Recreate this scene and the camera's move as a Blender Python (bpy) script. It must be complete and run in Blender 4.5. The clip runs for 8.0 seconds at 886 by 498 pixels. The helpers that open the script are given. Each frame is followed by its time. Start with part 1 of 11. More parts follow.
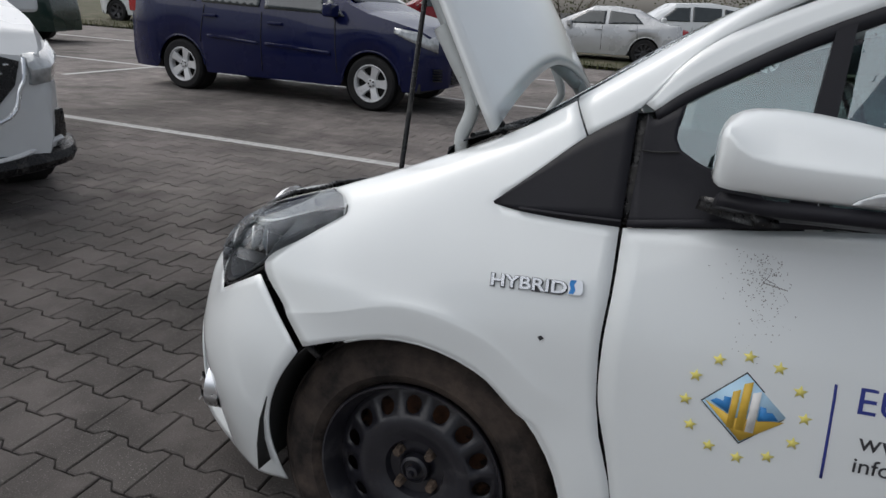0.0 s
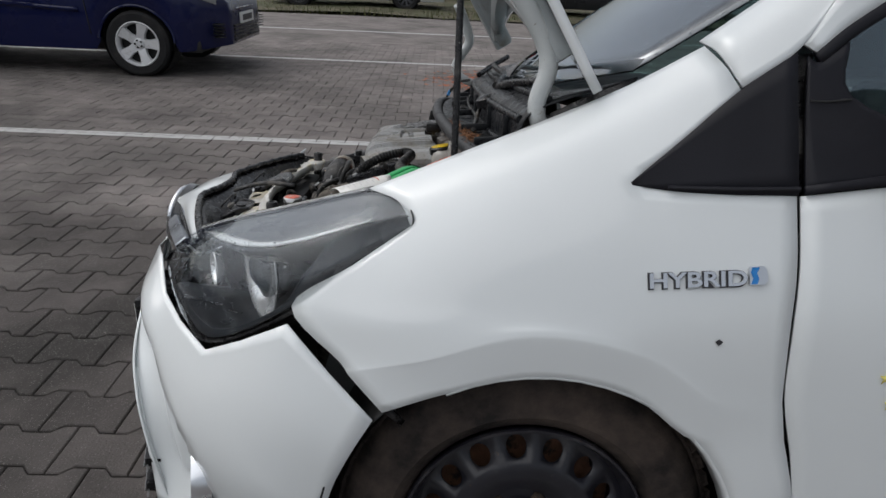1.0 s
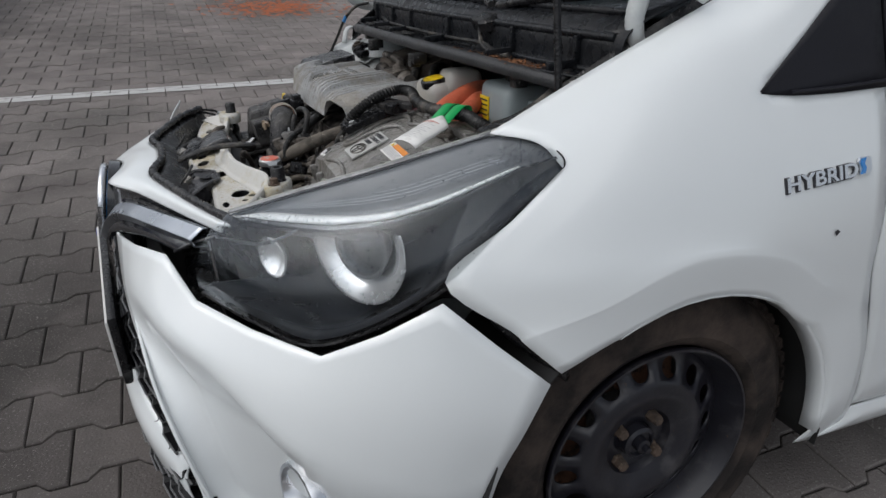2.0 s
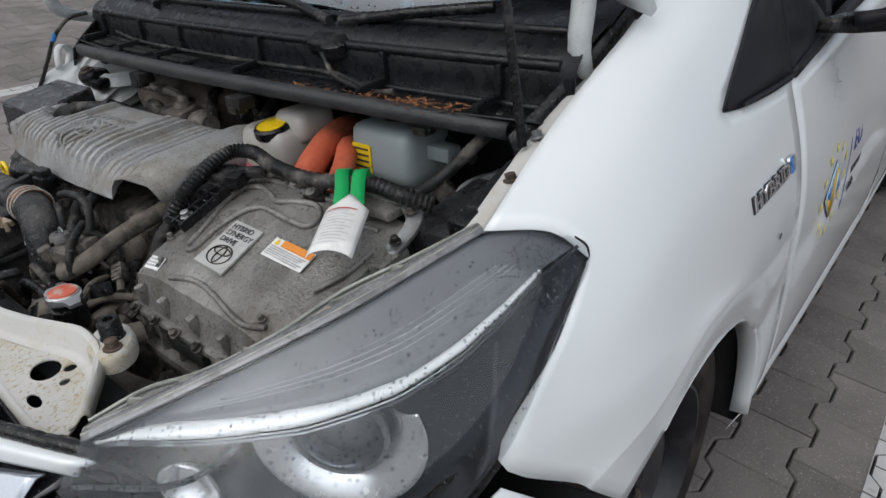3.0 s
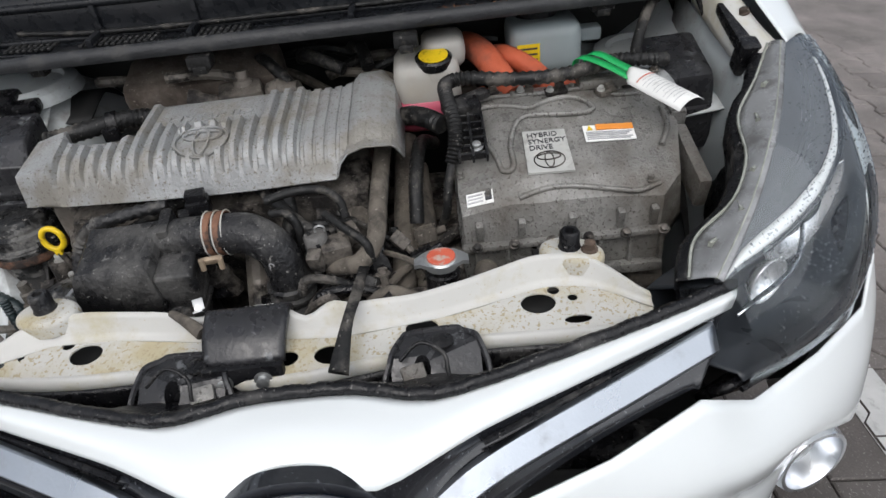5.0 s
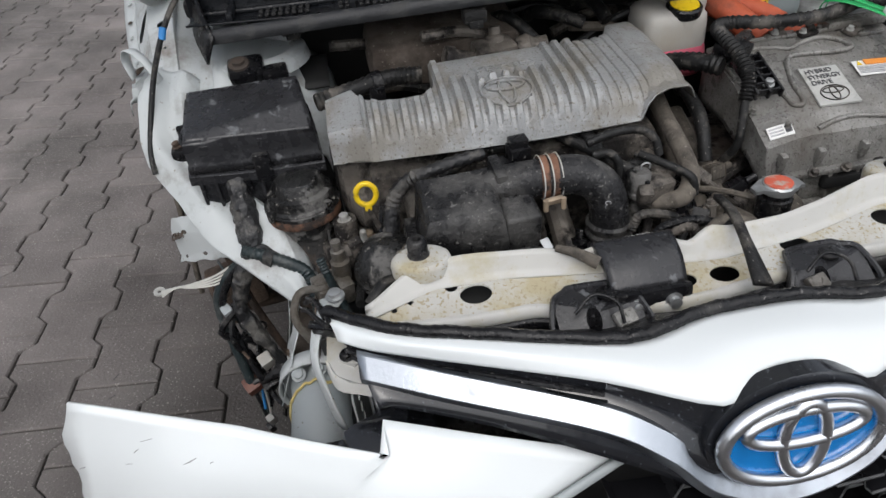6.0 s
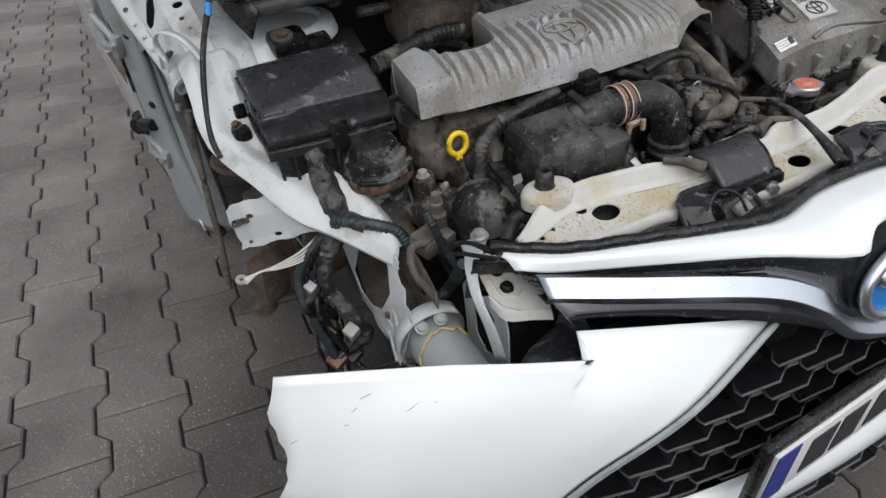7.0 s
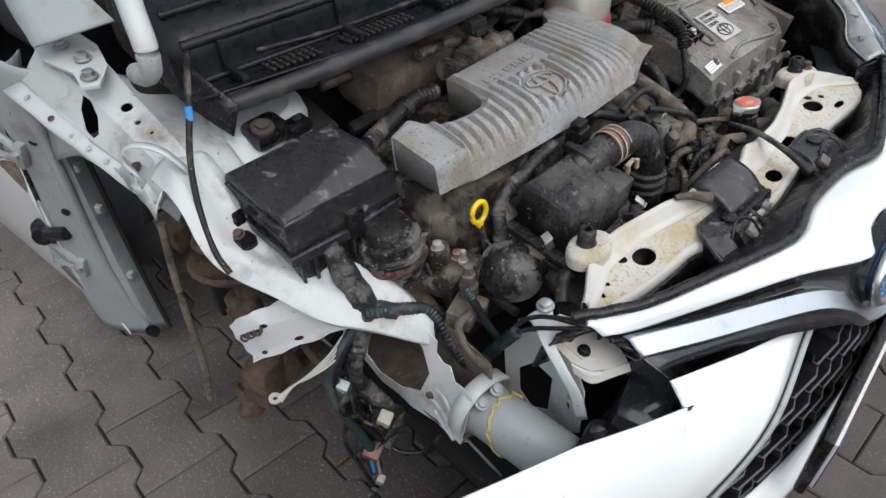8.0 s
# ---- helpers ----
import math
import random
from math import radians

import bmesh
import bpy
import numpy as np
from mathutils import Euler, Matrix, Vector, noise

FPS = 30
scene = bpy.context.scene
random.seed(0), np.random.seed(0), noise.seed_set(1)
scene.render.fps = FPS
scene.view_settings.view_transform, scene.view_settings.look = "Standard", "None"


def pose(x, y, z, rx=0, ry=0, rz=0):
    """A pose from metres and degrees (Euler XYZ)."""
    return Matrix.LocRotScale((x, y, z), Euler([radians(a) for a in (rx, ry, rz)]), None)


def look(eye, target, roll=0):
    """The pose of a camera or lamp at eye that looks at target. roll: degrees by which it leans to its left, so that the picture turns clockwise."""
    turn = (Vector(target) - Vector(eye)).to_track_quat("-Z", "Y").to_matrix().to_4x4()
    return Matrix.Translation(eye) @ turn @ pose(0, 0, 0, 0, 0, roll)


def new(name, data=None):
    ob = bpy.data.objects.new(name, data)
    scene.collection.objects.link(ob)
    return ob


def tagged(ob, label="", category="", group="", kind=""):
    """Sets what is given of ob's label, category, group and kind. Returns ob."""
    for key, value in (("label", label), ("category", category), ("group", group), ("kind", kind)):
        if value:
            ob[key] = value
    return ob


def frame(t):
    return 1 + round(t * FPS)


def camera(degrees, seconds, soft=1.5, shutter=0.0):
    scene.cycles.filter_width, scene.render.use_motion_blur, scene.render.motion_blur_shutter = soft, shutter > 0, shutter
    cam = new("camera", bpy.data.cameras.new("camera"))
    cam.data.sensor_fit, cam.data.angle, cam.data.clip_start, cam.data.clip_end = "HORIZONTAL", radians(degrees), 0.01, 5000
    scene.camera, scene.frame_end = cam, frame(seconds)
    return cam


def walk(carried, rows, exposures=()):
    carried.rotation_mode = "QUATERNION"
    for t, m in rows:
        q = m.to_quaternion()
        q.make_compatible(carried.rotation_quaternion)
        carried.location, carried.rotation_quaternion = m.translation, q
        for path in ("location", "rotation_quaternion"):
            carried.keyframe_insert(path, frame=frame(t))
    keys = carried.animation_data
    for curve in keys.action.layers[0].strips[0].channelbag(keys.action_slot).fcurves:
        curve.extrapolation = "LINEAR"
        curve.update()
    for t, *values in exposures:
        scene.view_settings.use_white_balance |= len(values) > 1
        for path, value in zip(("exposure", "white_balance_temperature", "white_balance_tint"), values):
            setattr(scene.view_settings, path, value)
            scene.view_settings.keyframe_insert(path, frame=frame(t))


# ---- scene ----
cam = camera(68.8, 8.0)
PATH = [
    (0, (-0.399, 1.782, 1.219), (0.24, 0.023, 0.514), 3.4),
    (0.5, (-0.105, 1.753, 1.221), (0.254, -0.078, 0.501), 2.8),
    (1, (0.177, 1.572, 1.165), (0.133, -0.258, 0.36), 2.6),
    (1.5, (0.464, 1.504, 1.112), (0.049, -0.229, 0.203), 2.4),
    (1.7, (0.573, 1.465, 1.118), (0.039, -0.218, 0.179), 2.2),
    (2.8, (0.712, 1.008, 1.156), (-0.487, -0.209, 0.117), 3.3),
    (3, (0.724, 0.931, 1.156), (-0.618, -0.121, 0.111), 3.0),
    (3.5, (0.84, 0.766, 1.136), (-0.719, 0.131, 0.057), 2.2),
    (4, (0.932, 0.546, 1.119), (-0.704, 0.227, 0.014), 1.0),
    (4.2, (0.96, 0.453, 1.117), (-0.69, 0.252, 0.005), 1.1),
    (5.3, (1.174, -0.064, 1.122), (-0.444, 0.093, -0.044), 0.9),
    (5.5, (1.153, -0.191, 1.106), (-0.457, 0.001, -0.064), 1.0),
    (6, (1.16, -0.42, 1.071), (-0.443, -0.147, -0.093), 0.9),
    (6.5, (1.217, -0.609, 1.062), (-0.346, -0.166, -0.106), 0.8),
    (7, (1.129, -0.77, 1.039), (-0.329, -0.092, -0.15), 0.3),
    (7.5, (1.017, -0.944, 1.079), (-0.33, -0.062, -0.109), 0.2),
    (8, (0.907, -0.966, 1.11), (-0.271, 0.138, -0.071), -0.1),
]
walk(cam, [(t, look(eye, target, roll)) for t, eye, target, roll in PATH],
     [(0.0, -0.14, 6360, 10), (1.0, -0.22, 6360, 10), (1.5, -0.22, 6340, 10), (3.0, -0.10, 6250, 10), (3.5, 0.02, 6250, 10), (4.0, 0.24, 6250, 10), (5.5, 0.13, 6320, 10), (6.5, 0.05, 6320, 10), (7.5, 0.24, 6320, 10), (8.0, 0.36, 6320, 10)])

# ---------------------------------------------------------------- light
world = bpy.data.worlds.new("overcast_sky")
scene.world = world
world.use_nodes = True
wn = world.node_tree.nodes
sky = wn.new("ShaderNodeTexSky")
sky.sky_type = "NISHITA"
sky.sun_disc = False
sky.sun_elevation = radians(50)
sky.sun_rotation = radians(115)
sky.dust_density = 4.0
pale = wn.new("ShaderNodeHueSaturation")
pale.inputs["Saturation"].default_value = 0.34
world.node_tree.links.new(sky.outputs["Color"], pale.inputs["Color"])
world.node_tree.links.new(pale.outputs["Color"], wn["Background"].inputs["Color"])
wn["Background"].inputs["Strength"].default_value = 0.15

sun_data = bpy.data.lights.new("sun", "SUN")
sun_data.energy = 1.2
sun_data.angle = radians(75)
sun_data.color = (1.0, 0.98, 0.95)
sun = new("sun", sun_data)
sun.matrix_world = look((0, 0, 30), (-14, -17, 0))


# ---------------------------------------------------------------- materials
def surface(name, color, rough=0.5, metal=0.0, var=0.15, scale=12.0, bump=0.0, bscale=150.0,
            dirt=None, dscale=6.0, dfrom=0.5, dto=0.7, coat=0.0, specks=None, sscale=160.0, sfrom=0.70, island=0.0, spec=0.5, wet=0.0, wide=False):
    """A procedural surface: colour varied at two scales, a second layer of dirt with a shape of its own, specks, fine relief."""
    m = bpy.data.materials.new(name)
    m.use_nodes = True
    nt, n = m.node_tree, m.node_tree.nodes
    b = n["Principled BSDF"]
    geo = n.new("ShaderNodeTexCoord")
    where = n.new("ShaderNodeNewGeometry").outputs["Position"] if wide else geo.outputs["Object"]
    n1 = n.new("ShaderNodeTexNoise")
    n1.inputs["Scale"].default_value = scale
    n1.inputs["Detail"].default_value = 8.0
    nt.links.new(where, n1.inputs["Vector"])
    ramp = n.new("ShaderNodeMapRange")
    ramp.inputs["From Min"].default_value, ramp.inputs["From Max"].default_value = 0.3, 0.7
    ramp.inputs["To Min"].default_value, ramp.inputs["To Max"].default_value = 1 - var, 1 + var
    nt.links.new(n1.outputs["Fac"], ramp.inputs["Value"])
    last = ramp.outputs["Result"]
    if island:
        info = n.new("ShaderNodeNewGeometry")
        ob = n.new("ShaderNodeObjectInfo")
        both = n.new("ShaderNodeMath")
        both.operation = "ADD"
        nt.links.new(info.outputs["Random Per Island"], both.inputs[0])
        nt.links.new(ob.outputs["Random"], both.inputs[1])
        fr = n.new("ShaderNodeMath")
        fr.operation = "FRACT"
        nt.links.new(both.outputs[0], fr.inputs[0])
        mr = n.new("ShaderNodeMapRange")
        mr.inputs["To Min"].default_value, mr.inputs["To Max"].default_value = 1 - island, 1 + island
        nt.links.new(fr.outputs[0], mr.inputs["Value"])
        mul = n.new("ShaderNodeMath")
        mul.operation = "MULTIPLY"
        nt.links.new(last, mul.inputs[0])
        nt.links.new(mr.outputs["Result"], mul.inputs[1])
        last = mul.outputs[0]
    tint = n.new("ShaderNodeVectorMath")
    tint.operation = "SCALE"
    tint.inputs[0].default_value = color
    nt.links.new(last, tint.inputs["Scale"])
    out = tint.outputs["Vector"]

    def layer(out, col, sc, lo, hi, detail):
        k = n.new("ShaderNodeTexNoise")
        k.inputs["Scale"].default_value = sc
        k.inputs["Detail"].default_value = detail
        k.inputs["Roughness"].default_value = 0.65
        nt.links.new(where, k.inputs["Vector"])
        r = n.new("ShaderNodeMapRange")
        r.inputs["From Min"].default_value, r.inputs["From Max"].default_value = lo, hi
        nt.links.new(k.outputs["Fac"], r.inputs["Value"])
        mix = n.new("ShaderNodeMix")
        mix.data_type = "RGBA"
        nt.links.new(r.outputs["Result"], mix.inputs["Factor"])
        nt.links.new(out, mix.inputs[6])
        mix.inputs[7].default_value = (*col, 1)
        return mix.outputs[2], r.outputs["Result"]

    dmask = None
    if dirt:
        out, dmask = layer(out, dirt, dscale, dfrom, dto, 9.0)
    if specks:
        out, _ = layer(out, specks, sscale, sfrom, sfrom + 0.05, 2.0)
    nt.links.new(out, b.inputs["Base Color"])
    b.inputs["Metallic"].default_value = metal
    b.inputs["Coat Weight"].default_value = coat
    b.inputs["Specular IOR Level"].default_value = spec
    b.inputs["Coat Roughness"].default_value = 0.04
    rr = n.new("ShaderNodeMapRange")
    rr.inputs["To Min"].default_value, rr.inputs["To Max"].default_value = max(0.02, rough - 0.1), min(1.0, rough + 0.1)
    nt.links.new(n1.outputs["Fac"], rr.inputs["Value"])
    rough_out = rr.outputs["Result"]
    if dmask is not None:
        up = n.new("ShaderNodeMath")
        up.operation = "MULTIPLY_ADD"
        nt.links.new(dmask, up.inputs[0])
        up.inputs[1].default_value = 0.3
        nt.links.new(rough_out, up.inputs[2])
        rough_out = up.outputs[0]
    if wet:
        # wet patches shine
        k = n.new("ShaderNodeTexNoise")
        k.inputs["Scale"].default_value = 55.0
        k.inputs["Detail"].default_value = 6.0
        nt.links.new(where, k.inputs["Vector"])
        r = n.new("ShaderNodeMapRange")
        r.inputs["From Min"].default_value, r.inputs["From Max"].default_value = 0.50, 0.56
        r.inputs["To Min"].default_value, r.inputs["To Max"].default_value = 1.0, 1.0 - wet
        nt.links.new(k.outputs["Fac"], r.inputs["Value"])
        dry = n.new("ShaderNodeMath")
        dry.operation = "MULTIPLY"
        nt.links.new(rough_out, dry.inputs[0])
        nt.links.new(r.outputs["Result"], dry.inputs[1])
        rough_out = dry.outputs[0]
    nt.links.new(rough_out, b.inputs["Roughness"])
    if bump:
        k = n.new("ShaderNodeTexNoise")
        k.inputs["Scale"].default_value = bscale
        k.inputs["Detail"].default_value = 4.0
        nt.links.new(where, k.inputs["Vector"])
        bp = n.new("ShaderNodeBump")
        bp.inputs["Strength"].default_value = bump
        bp.inputs["Distance"].default_value = 0.004
        nt.links.new(k.outputs["Fac"], bp.inputs["Height"])
        nt.links.new(bp.outputs["Normal"], b.inputs["Normal"])
    return m


def glassy(name, color=(1, 1, 1), rough=0.0, alpha=0.25, drops=0.0):
    """Thin car glass: a clear tinted sheet under a glossy face, with rain drops where wanted."""
    m = bpy.data.materials.new(name)
    m.use_nodes = True
    nt, n = m.node_tree, m.node_tree.nodes
    n.remove(n["Principled BSDF"])
    clear = n.new("ShaderNodeBsdfTransparent")
    clear.inputs["Color"].default_value = (*color, 1)
    gloss = n.new("ShaderNodeBsdfGlossy")
    gloss.inputs["Roughness"].default_value = rough
    gloss.inputs["Color"].default_value = (0.9, 0.95, 1.0, 1)
    fres = n.new("ShaderNodeFresnel")
    fres.inputs["IOR"].default_value = 1.5
    mix = n.new("ShaderNodeMixShader")
    add = n.new("ShaderNodeMath")
    add.operation = "ADD"
    add.use_clamp = True
    add.inputs[1].default_value = alpha
    nt.links.new(fres.outputs[0], add.inputs[0])
    nt.links.new(add.outputs[0], mix.inputs[0])
    nt.links.new(clear.outputs[0], mix.inputs[1])
    nt.links.new(gloss.outputs[0], mix.inputs[2])
    if drops:
        tc = n.new("ShaderNodeTexCoord")
        v = n.new("ShaderNodeTexVoronoi")
        v.inputs["Scale"].default_value = drops
        nt.links.new(tc.outputs["Object"], v.inputs["Vector"])
        r = n.new("ShaderNodeMapRange")
        r.inputs["From Min"].default_value, r.inputs["From Max"].default_value = 0.05, 0.26
        r.inputs["To Min"].default_value, r.inputs["To Max"].default_value = 1.0, 0.0
        nt.links.new(v.outputs["Distance"], r.inputs["Value"])
        some = n.new("ShaderNodeMath")
        some.operation = "GREATER_THAN"
        some.inputs[1].default_value = 0.62
        nt.links.new(v.outputs["Color"], some.inputs[0])
        bead = n.new("ShaderNodeMath")
        bead.operation = "MULTIPLY"
        nt.links.new(r.outputs["Result"], bead.inputs[0])
        nt.links.new(some.outputs[0], bead.inputs[1])
        bp = n.new("ShaderNodeBump")
        bp.inputs["Strength"].default_value = 0.7
        bp.inputs["Distance"].default_value = 0.0015
        nt.links.new(bead.outputs[0], bp.inputs["Height"])
        nt.links.new(bp.outputs["Normal"], gloss.inputs["Normal"])
        nt.links.new(bp.outputs["Normal"], fres.inputs["Normal"])
    nt.links.new(mix.outputs[0], n["Material Output"].inputs["Surface"])
    return m


M_PAINT = surface("white_paint", (0.705, 0.737, 0.742), 0.32, 0, 0.02, 3, coat=0.9)
M_PRIMER = surface("inner_panel_paint", (0.46, 0.485, 0.485), 0.45, 0, 0.10, 8, dirt=(0.20, 0.18, 0.16), dscale=12, dfrom=0.54, dto=0.74, specks=(0.22, 0.19, 0.15), sscale=110, sfrom=0.69)
# inner paint darkened to hold the shade of turned-away panels, with dirt over it
M_SHADEGREY = surface("inner_paint_greyed_for_shade", (0.30, 0.325, 0.33), 0.4, 0, 0.10, 6, dirt=(0.15, 0.125, 0.10), dscale=8, dfrom=0.54, dto=0.76, specks=(0.16, 0.13, 0.10), sscale=90, sfrom=0.70)
M_CREAM = surface("cream_support_paint", (0.485, 0.48, 0.455), 0.5, 0, 0.06, 10, dirt=(0.40, 0.36, 0.24), dscale=14, dfrom=0.50, dto=0.72, specks=(0.40, 0.35, 0.25), sscale=200, sfrom=0.68)
M_SUPPORT = surface("crusted_support_paint", (0.465, 0.46, 0.432), 0.5, 0, 0.06, 10, bump=0.3, bscale=160, dirt=(0.40, 0.35, 0.23), dscale=9, dfrom=0.47, dto=0.62, specks=(0.33, 0.28, 0.18), sscale=190, sfrom=0.57)
M_BLACK = surface("black_plastic", (0.006, 0.006, 0.007), 0.36, 0, 0.3, 14, bump=0.35, bscale=200, dirt=(0.055, 0.053, 0.051), dscale=16, dfrom=0.55, dto=0.68, specks=(0.12, 0.115, 0.11), sscale=180, sfrom=0.66, spec=0.35, wet=0.55)
M_COWL = surface("dusty_cowl_plastic", (0.008, 0.009, 0.011), 0.40, 0, 0.25, 9, bump=0.2, bscale=260, dirt=(0.022, 0.022, 0.024), dscale=7, dfrom=0.5, dto=0.75, specks=(0.045, 0.045, 0.045), sscale=190, sfrom=0.68, spec=0.3, wet=0.5)
M_RAIL = surface("dusty_grey_rail", (0.024, 0.025, 0.027), 0.5, 0, 0.25, 20, bump=0.3, bscale=200, dirt=(0.055, 0.054, 0.053), dscale=20, dfrom=0.54, dto=0.66, spec=0.4)
M_DUSTBLACK = surface("dusty_black_plastic", (0.014, 0.014, 0.015), 0.45, 0, 0.3, 12, bump=0.6, bscale=180, dirt=(0.072, 0.070, 0.067), dscale=13, dfrom=0.49, dto=0.62, specks=(0.17, 0.165, 0.155), sscale=160, sfrom=0.65, spec=0.35, wet=0.5)
# lighter grey paints the highlight on the black grille's front edges
M_CELLGLINT = surface("grille_edge_highlight", (0.085, 0.087, 0.090), 0.32, 0, 0.2, 30, spec=0.6, specks=(0.13, 0.13, 0.13), sscale=260, sfrom=0.67)
M_FLANGE = surface("smoky_lens_flange", (0.20, 0.205, 0.21), 0.25, 0, 0.3, 22, dirt=(0.10, 0.10, 0.10), dscale=30, dfrom=0.5, dto=0.6, coat=0.8)
M_LENSRIM = surface("lens_rim", (0.24, 0.25, 0.22), 0.2, 0, 0.3, 60, coat=0.5)
M_LAMPSILVER = surface("lamp_silver", (0.42, 0.44, 0.46), 0.25, 0.7, 0.06, 40)
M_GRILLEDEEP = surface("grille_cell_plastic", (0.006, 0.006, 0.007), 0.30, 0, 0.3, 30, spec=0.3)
M_BADGE = surface("dull_chrome", (0.74, 0.75, 0.77), 0.22, 1.0, 0.05, 30)
M_WORNBLACK = surface("worn_wet_black_plastic", (0.020, 0.020, 0.022), 0.34, 0, 0.3, 14, bump=0.16, bscale=190, dirt=(0.11, 0.115, 0.12), dscale=24, dfrom=0.62, dto=0.65, specks=(0.10, 0.10, 0.105), sscale=150, sfrom=0.67, spec=0.5, wet=0.6)
M_TYRE = surface("parked_tyre_rubber", (0.016, 0.016, 0.017), 0.8, 0, 0.2, 18, bump=0.2, bscale=90, dirt=(0.045, 0.042, 0.04), dscale=6, dfrom=0.5, dto=0.8, spec=0.25)
M_TRIM = surface("dark_trim_plastic", (0.009, 0.009, 0.013), 0.52, 0, 0.15, 10, bump=0.08, bscale=400, dirt=(0.015, 0.015, 0.019), dscale=9, dfrom=0.5, dto=0.7, spec=0.28)
M_GLOSSBLACK = surface("gloss_black_plastic", (0.014, 0.015, 0.018), 0.22, 0, 0.2, 14, specks=(0.10, 0.11, 0.12), sscale=240, sfrom=0.66, coat=0.5, wet=0.6)
M_RUBBER = surface("tyre_rubber", (0.017, 0.014, 0.013), 0.75, 0, 0.35, 18, bump=0.5, bscale=110, dirt=(0.078, 0.060, 0.050), dscale=9, dfrom=0.42, dto=0.68, spec=0.25)
M_HOSE = surface("dusty_hose_rubber", (0.011, 0.011, 0.011), 0.55, 0, 0.3, 25, bump=0.4, bscale=200, dirt=(0.105, 0.096, 0.085), dscale=20, dfrom=0.53, dto=0.65, specks=(0.18, 0.17, 0.155), sscale=200, sfrom=0.66, spec=0.3, wet=0.4)
M_TANHOSE = surface("mud_coated_hose", (0.125, 0.108, 0.088), 0.8, 0, 0.3, 30, bump=0.4, bscale=160, dirt=(0.050, 0.044, 0.038), dscale=24, dfrom=0.47, dto=0.62, specks=(0.21, 0.19, 0.16), sscale=180, sfrom=0.66)
M_STEEL = surface("black_steel_rim", (0.013, 0.013, 0.018), 0.36, 0.0, 0.3, 12, dirt=(0.060, 0.057, 0.060), dscale=13, dfrom=0.54, dto=0.72, bump=0.15, bscale=90, specks=(0.06, 0.035, 0.02), sscale=120, sfrom=0.70)
M_RUST = surface("rusty_steel", (0.090, 0.062, 0.045), 0.8, 0.1, 0.4, 40, bump=0.6, bscale=120, dirt=(0.050, 0.040, 0.033), dscale=22, dfrom=0.45, dto=0.60, specks=(0.15, 0.115, 0.085), sscale=120, sfrom=0.66)
M_DARKMETAL = surface("grimy_cast_metal", (0.135, 0.120, 0.104), 0.62, 0.15, 0.4, 24, bump=0.6, bscale=130, dirt=(0.018, 0.016, 0.015), dscale=21, dfrom=0.44, dto=0.56, specks=(0.22, 0.20, 0.18), sscale=190, sfrom=0.66, spec=0.35, wet=0.4)
M_ALU = surface("dusty_cast_aluminium", (0.200, 0.195, 0.183), 0.48, 0.2, 0.35, 16, bump=0.5, bscale=240, dirt=(0.082, 0.070, 0.055), dscale=7, dfrom=0.44, dto=0.64, specks=(0.070, 0.062, 0.053), sscale=240, sfrom=0.60, wet=0.45)
M_COVER = surface("silver_engine_cover_plastic", (0.30, 0.305, 0.305), 0.42, 0.2, 0.10, 14, bump=0.4, bscale=220, dirt=(0.235, 0.222, 0.198), dscale=12, dfrom=0.46, dto=0.60, specks=(0.165, 0.150, 0.128), sscale=210, sfrom=0.60)
M_PLAQUE = surface("pressed_plaque_metal", (0.42, 0.42, 0.40), 0.42, 0.2, 0.12, 40, dirt=(0.22, 0.21, 0.19), dscale=30, dfrom=0.52, dto=0.72)
M_SILVER = surface("bare_metal", (0.45, 0.46, 0.46), 0.35, 0.8, 0.15, 25, dirt=(0.12, 0.11, 0.10), dscale=20, dfrom=0.55, dto=0.75)
M_BARCHROME = surface("wet_dull_chrome", (0.39, 0.42, 0.46), 0.30, 1.0, 0.06, 12, bump=0.06, bscale=220, dirt=(0.36, 0.38, 0.41), dscale=20, dfrom=0.52, dto=0.66)
M_CHROME = surface("satin_chrome", (0.72, 0.74, 0.77), 0.28, 1.0, 0.03, 12)
M_REFLECT = surface("lamp_reflector", (0.88, 0.89, 0.90), 0.26, 0.7, 0.02, 30)
M_LAMPBLACK = surface("lamp_bezel", (0.030, 0.034, 0.040), 0.30, 0, 0.2, 20)
M_LAMPGREY = surface("lamp_grey_cover", (0.150, 0.158, 0.170), 0.35, 0, 0.10, 30)
M_DRL = surface("daytime_light_strip", (0.86, 0.88, 0.88), 0.15, 0.0, 0.03, 40, coat=1.0)
M_BLUE = surface("emblem_blue", (0.0, 0.17, 0.50), 0.25, 0, 0.1, 30, coat=1.0)
M_NAVY = surface("navy_print", (0.022, 0.035, 0.22), 0.45, 0, 0.05, 30)
M_STAR = surface("yellow_print", (0.74, 0.66, 0.17), 0.5, 0, 0.1, 60)
M_GOLD = surface("golden_print", (0.62, 0.40, 0.05), 0.5, 0, 0.06, 60)
M_LIGHTBLUE = surface("pale_blue_print", (0.42, 0.62, 0.78), 0.5, 0, 0.15, 12)
M_MIDBLUE = surface("blue_print", (0.03, 0.20, 0.50), 0.5, 0, 0.06, 60)
M_INK = surface("dark_ink", (0.03, 0.03, 0.035), 0.5, 0, 0.1, 60)
M_PALEINK = surface("pale_grey_print", (0.40, 0.40, 0.41), 0.5, 0, 0.2, 60)
M_LABEL = surface("white_label", (0.70, 0.70, 0.68), 0.5, 0, 0.05, 60, dirt=(0.42, 0.40, 0.36), dscale=40, dfrom=0.6, dto=0.8)
M_ORANGELABEL = surface("orange_label", (0.68, 0.24, 0.03), 0.5, 0, 0.05, 60)
